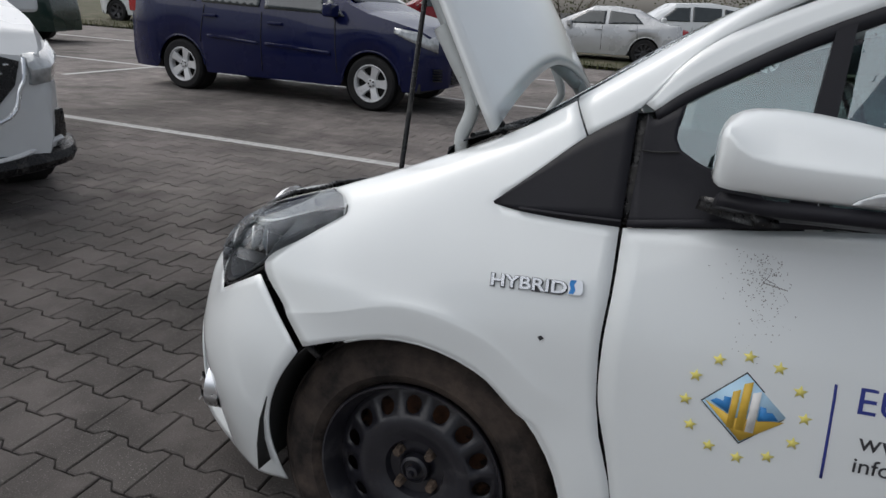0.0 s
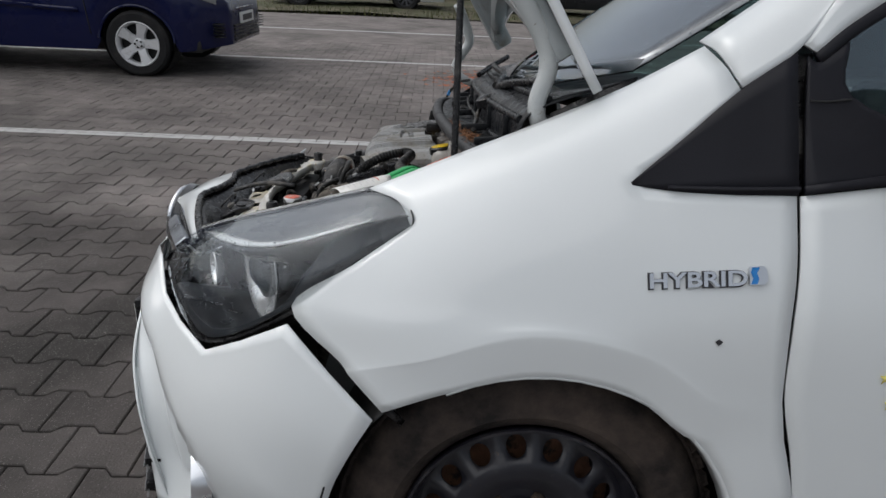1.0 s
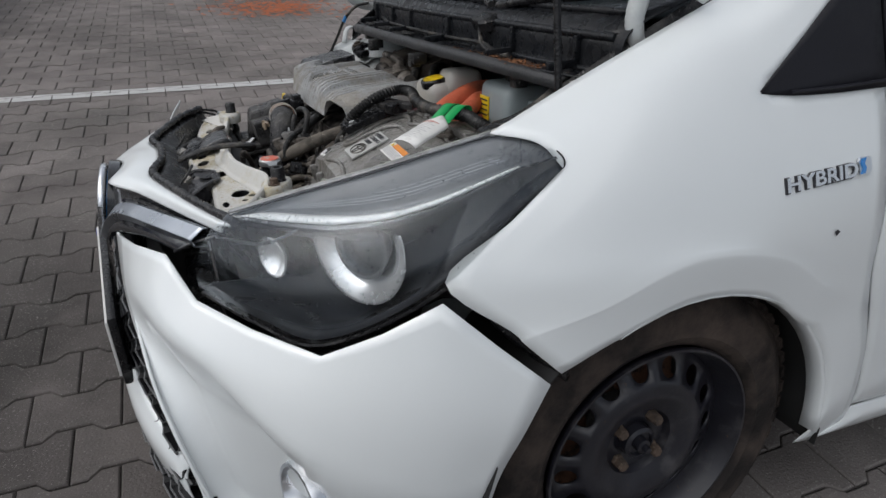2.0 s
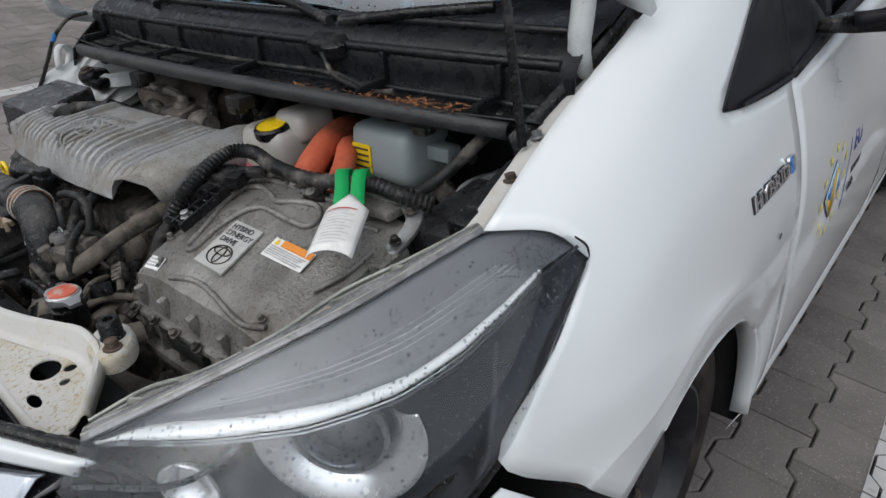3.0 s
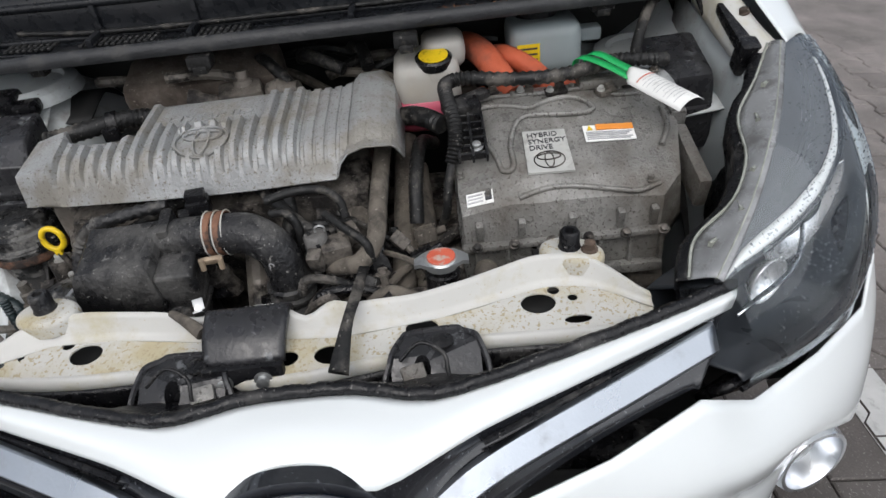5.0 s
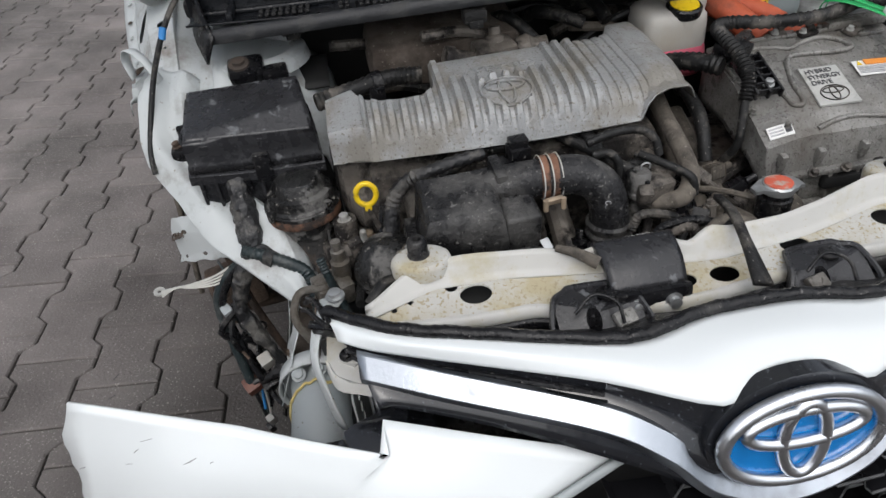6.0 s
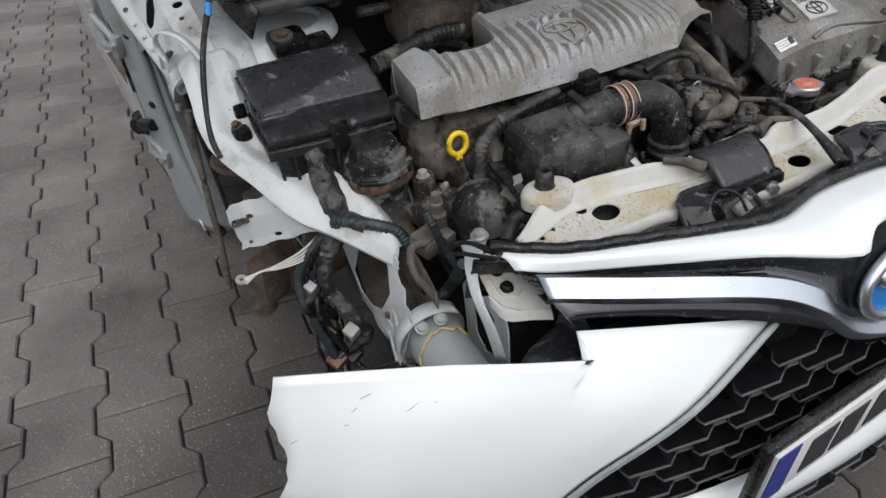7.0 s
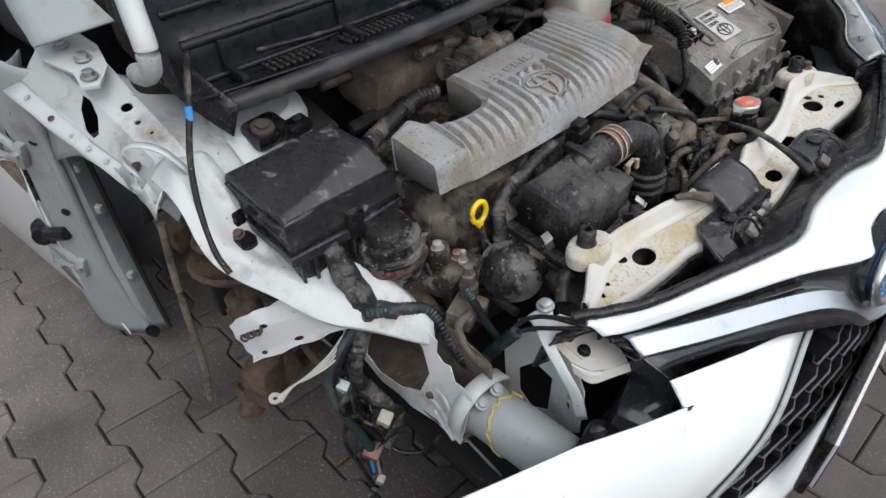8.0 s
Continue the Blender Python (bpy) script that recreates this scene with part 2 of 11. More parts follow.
M_YELLOW = surface("yellow_plastic", (0.72, 0.50, 0.01), 0.4, 0, 0.06, 60, dirt=(0.22, 0.15, 0.02), dscale=80, dfrom=0.55, dto=0.7)
M_ORANGE = surface("orange_cable_sleeve", (0.44, 0.092, 0.040), 0.6, 0, 0.2, 25, bump=0.6, bscale=60, dirt=(0.20, 0.065, 0.04), dscale=16, dfrom=0.48, dto=0.66)
M_REDCAP = surface("worn_red_cap_print", (0.52, 0.10, 0.055), 0.5, 0, 0.1, 40, dirt=(0.42, 0.32, 0.27), dscale=70, dfrom=0.5, dto=0.62)
M_GREEN = surface("green_ribbon", (0.01, 0.33, 0.085), 0.5, 0, 0.08, 40)
M_TANK = surface("milky_tank_plastic", (0.36, 0.35, 0.325), 0.4, 0, 0.06, 12, dirt=(0.34, 0.31, 0.26), dscale=9, dfrom=0.5, dto=0.75)
M_PINK = surface("pink_coolant", (0.50, 0.10, 0.15), 0.35, 0, 0.1, 12)
M_FLUID = surface("bluish_fluid_tank", (0.24, 0.275, 0.28), 0.4, 0, 0.06, 12)
M_LEAF = surface("dry_leaf_litter", (0.18, 0.075, 0.028), 0.9, 0, 0.4, 90, island=0.5)
M_WIRE = surface("bare_wire", (0.55, 0.54, 0.50), 0.35, 0.6, 0.1, 60)
M_GREENWIRE = surface("dark_green_loom", (0.014, 0.023, 0.025), 0.5, 0, 0.3, 25, bump=0.4, bscale=180, dirt=(0.070, 0.078, 0.076), dscale=24, dfrom=0.52, dto=0.66, specks=(0.12, 0.12, 0.115), sscale=200, sfrom=0.67, wet=0.4)
M_SEALANT = surface("yellowed_sealant", (0.50, 0.40, 0.15), 0.6, 0, 0.1, 60)
M_RAILIN = surface("muddy_rail_inside", (0.115, 0.095, 0.078), 0.8, 0, 0.3, 14, bump=0.4, bscale=120, dirt=(0.050, 0.038, 0.030), dscale=11, dfrom=0.45, dto=0.62, specks=(0.20, 0.18, 0.15), sscale=130, sfrom=0.66)
M_TAPE = surface("wrinkled_cloth_tape", (0.014, 0.014, 0.015), 0.50, 0, 0.3, 30, bump=0.9, bscale=110, dirt=(0.095, 0.090, 0.082), dscale=26, dfrom=0.50, dto=0.62, specks=(0.17, 0.16, 0.15), sscale=190, sfrom=0.66, spec=0.45, wet=0.4)
M_BROWNPLUG = surface("brown_plug_plastic", (0.145, 0.060, 0.040), 0.45, 0, 0.2, 60, bump=0.2, bscale=200)
M_MOTTLE = surface("dried_mud_on_black_rubber", (0.012, 0.012, 0.012), 0.45, 0, 0.3, 18, bump=0.6, bscale=150, dirt=(0.120, 0.116, 0.110), dscale=15, dfrom=0.50, dto=0.56, specks=(0.17, 0.16, 0.145), sscale=120, sfrom=0.64, spec=0.4, wet=0.5)
M_RUSTBAND = surface("orange_rust_film", (0.150, 0.072, 0.042), 0.7, 0, 0.4, 30, bump=0.5, bscale=140, dirt=(0.030, 0.024, 0.021), dscale=20, dfrom=0.50, dto=0.60)
M_RUSTFOOT = surface("rust_stained_black_steel", (0.020, 0.019, 0.018), 0.55, 0, 0.3, 18, bump=0.5, bscale=150, dirt=(0.085, 0.058, 0.040), dscale=17, dfrom=0.50, dto=0.60, specks=(0.12, 0.10, 0.085), sscale=140, sfrom=0.66)
M_BRASSY = surface("pale_rusty_zinc", (0.36, 0.28, 0.20), 0.5, 0.3, 0.3, 60, bump=0.3, bscale=200)
M_GRIMESTAIN = surface("brown_grease_stain", (0.115, 0.090, 0.068), 0.8, 0, 0.4, 40, dirt=(0.20, 0.185, 0.165), dscale=60, dfrom=0.5, dto=0.62)
# near-black for dark parts, and for shade in recesses and slots
M_BRICKDARK = surface("dark_part_and_recess_shade", (0.012, 0.012, 0.012), 0.7, 0, 0.2, 12)
M_GLASS = glassy("side_glass", (0.60, 0.72, 0.72), 0.0, 0.10, drops=0)
M_WETGLASS = glassy("rain_spotted_glass", (0.55, 0.68, 0.68), 0.02, 0.14, drops=90)
M_DROP = glassy("water_bead", (0.62, 0.64, 0.66), 0.02, 0.03)
M_LENS = glassy("headlamp_lens", (0.95, 0.965, 0.97), 0.02, 0.0, drops=0)
M_SEAT = surface("dark_seat_fabric", (0.06, 0.062, 0.068), 0.85, 0, 0.15, 20)


# ---------------------------------------------------------------- mesh helpers
def spline(pts, n):
    """n+1 points on a smooth curve through pts."""
    p = [Vector(q) for q in pts]
    if len(p) == 2:
        return [p[0].lerp(p[1], i / n) for i in range(n + 1)]
    p = [2 * p[0] - p[1]] + p + [2 * p[-1] - p[-2]]
    segs, out = len(p) - 3, []
    for i in range(n + 1):
        u = i / n * segs
        k = min(int(u), segs - 1)
        u -= k
        a, b, c, d = p[k:k + 4]
        out.append(0.5 * (2 * b + (c - a) * u + (2 * a - 5 * b + 4 * c - d) * u * u + (3 * b - a - 3 * c + d) * u ** 3))
    return out


def tab(table, x):
    for (xa, za), (xb, zb) in zip(table, table[1:]):
        if x <= xb:
            return za + (zb - za) * (x - xa) / (xb - xa) if x > xa else za
    return table[-1][1]


def grid(bm, rows):
    """Faces between rows of points of one length."""
    vs = [[bm.verts.new(q) for q in r] for r in rows]
    for a, b in zip(vs, vs[1:]):
        for i in range(len(a) - 1):
            try:
                bm.faces.new((a[i], a[i + 1], b[i + 1], b[i]))
            except ValueError:
                pass
    return vs


def loft(bm, rows, nu=16, nv=6):
    """A smooth sheet through control rows: nu steps along each row, nv between two rows."""
    fine = [spline(r, nu) for r in rows]
    cols = list(zip(*fine))
    cols = [spline(c, nv * (len(rows) - 1)) for c in cols]
    return grid(bm, list(zip(*cols)))


def box(bm, at, size, turn=(0, 0, 0), bevel=0.0, segs=2, taper=1.0):
    made = bmesh.ops.create_cube(bm, size=1.0)["verts"]
    m = pose(*at, *turn)
    for v in made:
        k = taper if v.co.z > 0 else 1.0
        v.co = m @ Vector((v.co.x * size[0] * k, v.co.y * size[1] * k, v.co.z * size[2]))
    if bevel:
        es = list({e for v in made for e in v.link_edges})
        bmesh.ops.bevel(bm, geom=es, offset=bevel, segments=segs, affect="EDGES", profile=0.6)


def tube(bm, pts, r, seg=10, n=None, rib=0.0, pitch=0.012, closed=True):
    """A round hose along a smooth line; rib: how far its rings stand proud."""
    line = spline(pts, n or max(6, 5 * (len(pts) - 1)))
    if rib:
        length = sum((b - a).length for a, b in zip(line, line[1:]))
        line = spline(line, max(8, int(length / pitch) * 2))
    up = Vector((0.03, 0.05, 1)).normalized()
    rings = []
    for i, q in enumerate(line):
        d = (line[min(i + 1, len(line) - 1)] - line[max(i - 1, 0)]).normalized()
        s = d.cross(up)
        if s.length < 0.05:
            s = d.cross(Vector((1, 0, 0)))
        s.normalize()
        w = s.cross(d)
        rad = (r(i / (len(line) - 1)) if callable(r) else r) + (rib if i % 2 else 0.0)
        rings.append([bm.verts.new(q + rad * (math.cos(2 * math.pi * k / seg) * s + math.sin(2 * math.pi * k / seg) * w)) for k in range(seg)])
    for a, b in zip(rings, rings[1:]):
        for k in range(seg):
            bm.faces.new((a[k], a[(k + 1) % seg], b[(k + 1) % seg], b[k]))
    if closed:
        bm.faces.new(list(reversed(rings[0])))
        bm.faces.new(rings[-1])


def axis_frame(at, way):
    """A frame at a point whose z runs along way."""
    q = Vector(way).normalized().to_track_quat("Z", "Y")
    return Matrix.Translation(at) @ q.to_matrix().to_4x4()


def lathe(bm, at, way, profile, seg=20):
    """A turned shape: profile of (radius, height) along the axis."""
    m = axis_frame(at, way)
    rings = []
    for r, h in profile:
        if r < 1e-5:
            rings.append([bm.verts.new(m @ Vector((0, 0, h)))])
        else:
            rings.append([bm.verts.new(m @ Vector((r * math.cos(2 * math.pi * k / seg), r * math.sin(2 * math.pi * k / seg), h))) for k in range(seg)])
    for a, b in zip(rings, rings[1:]):
        for k in range(seg):
            j = (k + 1) % seg
            if len(a) == 1 and len(b) > 1:
                bm.faces.new((a[0], b[k], b[j]))
            elif len(b) == 1 and len(a) > 1:
                bm.faces.new((a[k], a[j], b[0]))
            elif len(a) > 1:
                bm.faces.new((a[k], a[j], b[j], b[k]))
    return rings


def rod(bm, a, b, r, seg=10):
    a, b = Vector(a), Vector(b)
    h = (b - a).length
    lathe(bm, a, b - a, [(0, 0), (r, 0), (r, h), (0, h)], seg)


def circle2(cx, cy, r, n=16, ry=None):
    ry = r if ry is None else ry
    return [(cx + r * math.cos(2 * math.pi * k / n), cy + ry * math.sin(2 * math.pi * k / n)) for k in range(n)]


def plate(bm, outline, holes, thick, put):
    """A sheet with holes, drawn flat as (u, v), given a thickness and laid into space by put(u, v, w)."""
    flat = bmesh.new()
    edges = []
    for loop in [outline] + list(holes):
        vs = [flat.verts.new((u, v, 0)) for u, v in loop]
        edges += [flat.edges.new((vs[i], vs[(i + 1) % len(vs)])) for i in range(len(vs))]
    bmesh.ops.triangle_fill(flat, edges=edges, use_beauty=True, use_dissolve=False, normal=(0, 0, 1))
    flat.verts.index_update()
    top = [bm.verts.new(put(v.co.x, v.co.y, 0.0)) for v in flat.verts]
    low = [bm.verts.new(put(v.co.x, v.co.y, -thick)) for v in flat.verts]
    for f in flat.faces:
        ids = [v.index for v in f.verts]
        bm.faces.new([top[i] for i in ids])
        bm.faces.new([low[i] for i in reversed(ids)])
    for e in flat.edges:
        if len(e.link_faces) == 1:
            i, j = (v.index for v in e.verts)
            bm.faces.new((top[i], top[j], low[j], low[i]))
    flat.free()


def finish(ob, smooth=35.0, thick=0.0, offset=-1.0):
    for p in ob.data.polygons:
        p.use_smooth = True
    if smooth < 180:
        ob.data.set_sharp_from_angle(angle=radians(smooth))
    if thick:
        s = ob.modifiers.new("thickness", "SOLIDIFY")
        s.thickness, s.offset, s.use_even_offset = thick, offset, False
    return ob


def part(name, bm, material, parent, label="", smooth=35.0, thick=0.0, offset=-1.0):
    """Links a bmesh as one mesh object under a thing or under a part."""
    bmesh.ops.recalc_face_normals(bm, faces=bm.faces)
    me = bpy.data.meshes.new(name)
    bm.to_mesh(me)
    bm.free()
    me.materials.append(material)
    ob = new(name, me)
    ob.parent = parent
    if label:
        ob["label"] = label
    return finish(ob, smooth, thick, offset)


def thing(name, m, label, category, group="", kind=""):
    e = new(name)
    e.matrix_world = m
    return tagged(e, label, category, group, kind)


def letters(body, size, depth=0.0006, bold=0.0):
    """The mesh of a word in the built-in font, lying in its xy plane, as a bmesh."""
    cu = bpy.data.curves.new("word", "FONT")
    cu.body, cu.size, cu.extrude, cu.offset = body, size, depth, bold
    tmp = bpy.data.objects.new("word", cu)
    scene.collection.objects.link(tmp)
    me = tmp.to_mesh()
    bm = bmesh.new()
    bm.from_mesh(me)
    tmp.to_mesh_clear()
    bpy.data.objects.remove(tmp)
    bpy.data.curves.remove(cu)
    return bm


def laid(bm, m):
    bmesh.ops.transform(bm, matrix=m, verts=bm.verts)
    return bm


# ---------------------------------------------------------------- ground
def damp_shade_patch(m, at, size, dark=0.42):
    """Darkens a paving material in a ragged patch: damp stain, and contact shade by the car."""
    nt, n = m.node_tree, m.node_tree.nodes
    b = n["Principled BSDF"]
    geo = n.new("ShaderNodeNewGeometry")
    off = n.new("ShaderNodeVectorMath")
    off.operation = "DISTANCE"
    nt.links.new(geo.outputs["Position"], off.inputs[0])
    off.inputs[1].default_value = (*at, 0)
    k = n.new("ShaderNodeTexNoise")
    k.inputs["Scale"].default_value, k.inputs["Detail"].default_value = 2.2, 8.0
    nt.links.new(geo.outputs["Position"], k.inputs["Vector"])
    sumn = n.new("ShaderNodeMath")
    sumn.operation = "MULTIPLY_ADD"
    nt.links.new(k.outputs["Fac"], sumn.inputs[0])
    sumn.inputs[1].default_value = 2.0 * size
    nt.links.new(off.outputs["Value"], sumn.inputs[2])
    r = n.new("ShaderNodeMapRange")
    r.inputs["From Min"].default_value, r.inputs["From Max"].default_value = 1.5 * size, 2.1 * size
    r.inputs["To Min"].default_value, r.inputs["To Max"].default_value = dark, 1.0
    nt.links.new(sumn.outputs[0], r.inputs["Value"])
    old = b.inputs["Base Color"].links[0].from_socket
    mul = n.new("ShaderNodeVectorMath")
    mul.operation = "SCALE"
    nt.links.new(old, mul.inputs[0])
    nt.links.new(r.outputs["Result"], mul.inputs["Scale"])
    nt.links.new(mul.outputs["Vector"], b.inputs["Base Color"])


M_SAND = surface("joint_sand", (0.024, 0.021, 0.019), 0.9, 0, 0.3, 30, bump=0.4, bscale=90)
M_PAVER = surface("concrete_paver", (0.198, 0.178, 0.168), 0.80, 0, 0.24, 4.0, spec=0.18, bump=0.8, bscale=150, dirt=(0.104, 0.098, 0.092), dscale=1.1, dfrom=0.46, dto=0.66, specks=(0.34, 0.32, 0.30), sscale=210, sfrom=0.62, island=0.16, wide=True)
# damp at the nose, its dark also holding the car's contact shade
damp_shade_patch(M_PAVER, (1.45, 0.20), 2.0)
damp_shade_patch(M_PAVER, (2.9, -4.6), 3.4, 0.74)
M_LINEPAINT = surface("worn_line_paint", (0.44, 0.44, 0.43), 0.7, 0, 0.12, 14, bump=0.3, bscale=170, dirt=(0.22, 0.21, 0.20), dscale=16, dfrom=0.55, dto=0.75)
M_SOIL = surface("verge_soil_and_grass", (0.085, 0.075, 0.045), 0.95, 0, 0.4, 3.0, bump=0.8, bscale=30, dirt=(0.055, 0.062, 0.025), dscale=1.4, dfrom=0.45, dto=0.6)

bm = bmesh.new()
ring = [0, 2, 6, 12, 20, 40, 90, 250, 900]
spots = [-s for s in reversed(ring[1:])] + ring
vs = [[bm.verts.new((x, y, -0.012)) for x in spots] for y in spots]
for a, b in zip(vs, vs[1:]):
    for i in range(len(a) - 1):
        bm.faces.new((a[i], a[i + 1], b[i + 1], b[i]))
ground = part("ground", bm, M_SAND, None, "", 180)
tagged(ground, "dark sandy bed under grey concrete pavers of a car park", "ground", kind="structure")

PL, PW, JOINT, WAVE = 0.2005, 0.1525, 0.0026, 0.013
PX0, PY0 = -0.515, -1.032          # a straight joint, and a zigzag joint of its column


def paver_outline(j=0.0):
    """Bone-shaped paver about its centre, waist in the middle, pulled in by j all round."""
    h, w = PL / 2 - JOINT * 0.65 - j, PW / 2 - JOINT - j
    side = [(-h, w + WAVE * 0.98), (-0.062, w + WAVE), (-0.036, w - WAVE), (0.036, w - WAVE), (0.062, w + WAVE), (h, w + WAVE * 0.98)]
    return side + [(-x, -y) for x, y in side]


def paver_mesh(high):
    """Vertices and faces of one paver: a bevelled top and short sides."""
    o, i = paver_outline(), paver_outline(0.0036)
    v = [(x, y, -0.014) for x, y in o] + [(x, y, high - 0.0035) for x, y in o] + [(x, y, high) for x, y in i]
    n = len(o)
    f = [tuple(range(3 * n - 1, 2 * n - 1, -1))]
    for k in range(n):
        q = (k + 1) % n
        f += [(k, n + k, n + q, q), (n + k, 2 * n + k, 2 * n + q, n + q)]
    return v, f


def paver_spots(x0, x1, y0, y1):
    c0, c1 = math.floor((y0 - PY0) / PW), math.ceil((y1 - PY0) / PW)
    for c in range(c0, c1):
        shift = PX0 + (0.5 if c % 2 else 0.0) * PL
        k0, k1 = math.floor((x0 - shift) / PL), math.ceil((x1 - shift) / PL)
        for k in range(k0, k1):
            yield shift + (k + 0.5) * PL, PY0 + (c + 0.5) * PW


paver_rng = random.Random(4)
near_spots = [s for s in paver_spots(-1.9, 1.55, -2.25, 0.2)]
near_set = {(round(x, 4), round(y, 4)) for x, y in near_spots}
v, f = paver_mesh(0.0)
wide_v, wide_f, wide_high = [], [], {}
base_v = np.array(v)
for x, y in list(paver_spots(-7.5, 8.5, -9.0, 2.6)):
    if (round(x, 4), round(y, 4)) in near_set:
        continue
    z = paver_rng.uniform(-0.003, 0.0)
    tilt = paver_rng.uniform(-0.012, 0.012), paver_rng.uniform(-0.012, 0.012)
    q = base_v.copy()
    q[:, 2] += z + tilt[0] * q[:, 0] + tilt[1] * q[:, 1]
    q[:, 0] += x
    q[:, 1] += y
    off = len(wide_v) * len(v)
    wide_v.append(q)
    wide_f += [tuple(i + off for i in face) for face in f]
me = bpy.data.meshes.new("pavement")
me.from_pydata(np.concatenate(wide_v).tolist(), [], wide_f)
me.materials.append(M_PAVER)
pavement = new("pavement", me)
tagged(pavement, "grey-brown interlocking bone-shaped concrete pavers, damp and worn", "pavement", kind="stuff")

# far field of the same paving, where single pavers can no longer be told apart
bm = bmesh.new()
for a, b, c, d in ((-60, 60, -14.2, -9.0), (8.5, 60, -9.0, 30), (-60, -7.5, -9.0, 30), (-7.5, 8.5, 2.6, 30)):
    q = [bm.verts.new(p) for p in ((a, c, -0.003), (b, c, -0.003), (b, d, -0.003), (a, d, -0.003))]
    bm.faces.new(q)
far_paving = part("pavement", bm, M_PAVER, None, "", 180)
tagged(far_paving, "distant grey-brown paved car park surface", "pavement", kind="structure")

bm = bmesh.new()
grass_rng = random.Random(8)
rows = []
for j in range(14):
    yy = -14.2 - j * 3.0 - (grass_rng.uniform(0, 0.2) if j else 0)
    rows.append([(-70 + i * 2.0, yy + (0.25 * math.sin(i * 1.7) if j == 0 else 0), 0.02 + 0.05 * min(j, 3) + grass_rng.uniform(0, 0.05)) for i in range(71)])
grid(bm, rows)
verge = part("verge", bm, M_SOIL, None, "", 180)
tagged(verge, "rough verge of soil and short grass behind the bays", "verge", kind="structure")

bm = bmesh.new()
for i in range(9000):
    x, y = grass_rng.uniform(-14, 24), -14.1 - abs(grass_rng.gauss(0, 2.2))
    h, a = grass_rng.uniform(0.04, 0.16), grass_rng.uniform(0, 6.28)
    dx, dy = 0.012 * math.cos(a), 0.012 * math.sin(a)
    q = [bm.verts.new(p) for p in ((x - dx, y - dy, 0.0), (x + dx, y + dy, 0.0), (x + 3 * dy, y - 3 * dx, h + 0.02))]
    bm.faces.new(q)
M_GRASS = surface("dull_grass", (0.075, 0.080, 0.030), 0.9, 0, 0.3, 2.0, island=0.5)
grass = part("grass", bm, M_GRASS, None, "", 180)
tagged(grass, "short dull grass tufts on the verge", "grass", kind="stuff")


def clip(poly, axis, value, keep_less):
    out = []
    for i, p in enumerate(poly):
        q = poly[(i + 1) % len(poly)]
        a, b = p[axis] - value, q[axis] - value
        if keep_less:
            a, b = -a, -b
        if a >= 0:
            out.append(p)
        if (a >= 0) != (b >= 0):
            k = a / (a - b)
            out.append((p[0] + k * (q[0] - p[0]), p[1] + k * (q[1] - p[1])))
    return out


def painted_line(label, x0, x1, y0, y1, gaps=()):
    """A line painted over pavers: one thin patch of paint for each paver that it crosses."""
    bm = bmesh.new()
    shape = paver_outline(0.0008)
    for x, y in paver_spots(x0, x1, y0 - PW, y1 + PW):
        if any(a < x < b for a, b in gaps):
            continue
        poly = [(x + u, y + w) for u, w in shape]
        poly = clip(clip(poly, 1, y0, False), 1, y1, True)
        if len(poly) > 2:
            fc = bm.faces.new([bm.verts.new((u, w, 0.002)) for u, w in poly])
    bmesh.ops.triangulate(bm, faces=bm.faces)
    ob = part("road_line", bm, M_LINEPAINT, None, "", 180)
    return tagged(ob, label, "road marking", kind="structure")


painted_line("worn white parking line broken by paver joints", -7.4, 8.4, 1.085, 1.205, ((-3.95, -3.5),))
painted_line("white parking line along the driving lane", -7.4, 8.4, -2.90, -2.79)
painted_line("white parking line beside the blue van", -7.4, 8.4, -6.92, -6.81)
bm = bmesh.new()
for a, b, c, d in ((-14, 20, -10.72, -10.58), (7.9, 8.02, -6.9, -5.1), (8.4, 20, -6.92, -6.81)):
    bm.faces.new([bm.verts.new(p) for p in ((a, c, 0.003), (b, c, 0.003), (b, d, 0.003), (a, d, 0.003))])
tagged(part("road_line", bm, M_LINEPAINT, None, "", 180), "far white bay line on the paving", "road marking", kind="structure")

# orange powder spilt on the lane
bm = bmesh.new()
spill_rng = random.Random(3)
for i in range(700):
    x, y = -0.43 + spill_rng.gauss(0, 0.30), -5.65 + spill_rng.gauss(0, 0.26)
    s, a = spill_rng.uniform(0.008, 0.04), spill_rng.uniform(0, 6.3)
    bm.faces.new([bm.verts.new((x + s * math.cos(a + k * 2.1), y + s * math.sin(a + k * 2.1), 0.003 + i * 2e-6)) for k in range(3)])
M_POWDER = surface("orange_powder", (0.36, 0.10, 0.035), 0.95, 0, 0.3, 20)
tagged(part("powder_spill", bm, M_POWDER, None, "", 180), "patch of orange powder spilt on the paving", "spill", kind="stuff")


# ---------------------------------------------------------------- parked vehicles
M_CARGLASS = surface("dark_car_glass", (0.030, 0.038, 0.040), 0.06, 0, 0.2, 3, coat=1.0)
M_ALLOY = surface("silver_alloy_wheel", (0.68, 0.69, 0.70), 0.35, 0.25, 0.06, 20, dirt=(0.38, 0.36, 0.34), dscale=20, dfrom=0.55, dto=0.8)
M_DARKALLOY = surface("dark_alloy_wheel", (0.06, 0.06, 0.065), 0.35, 0.4, 0.1, 20)
M_LAMP = surface("clear_headlamp", (0.45, 0.47, 0.48), 0.12, 0.3, 0.25, 25, coat=1.0)
M_TAIL = surface("red_tail_lamp", (0.35, 0.015, 0.015), 0.15, 0, 0.1, 20, coat=1.0)
M_PLATE = surface("plate_white", (0.62, 0.62, 0.60), 0.4, 0, 0.04, 40)
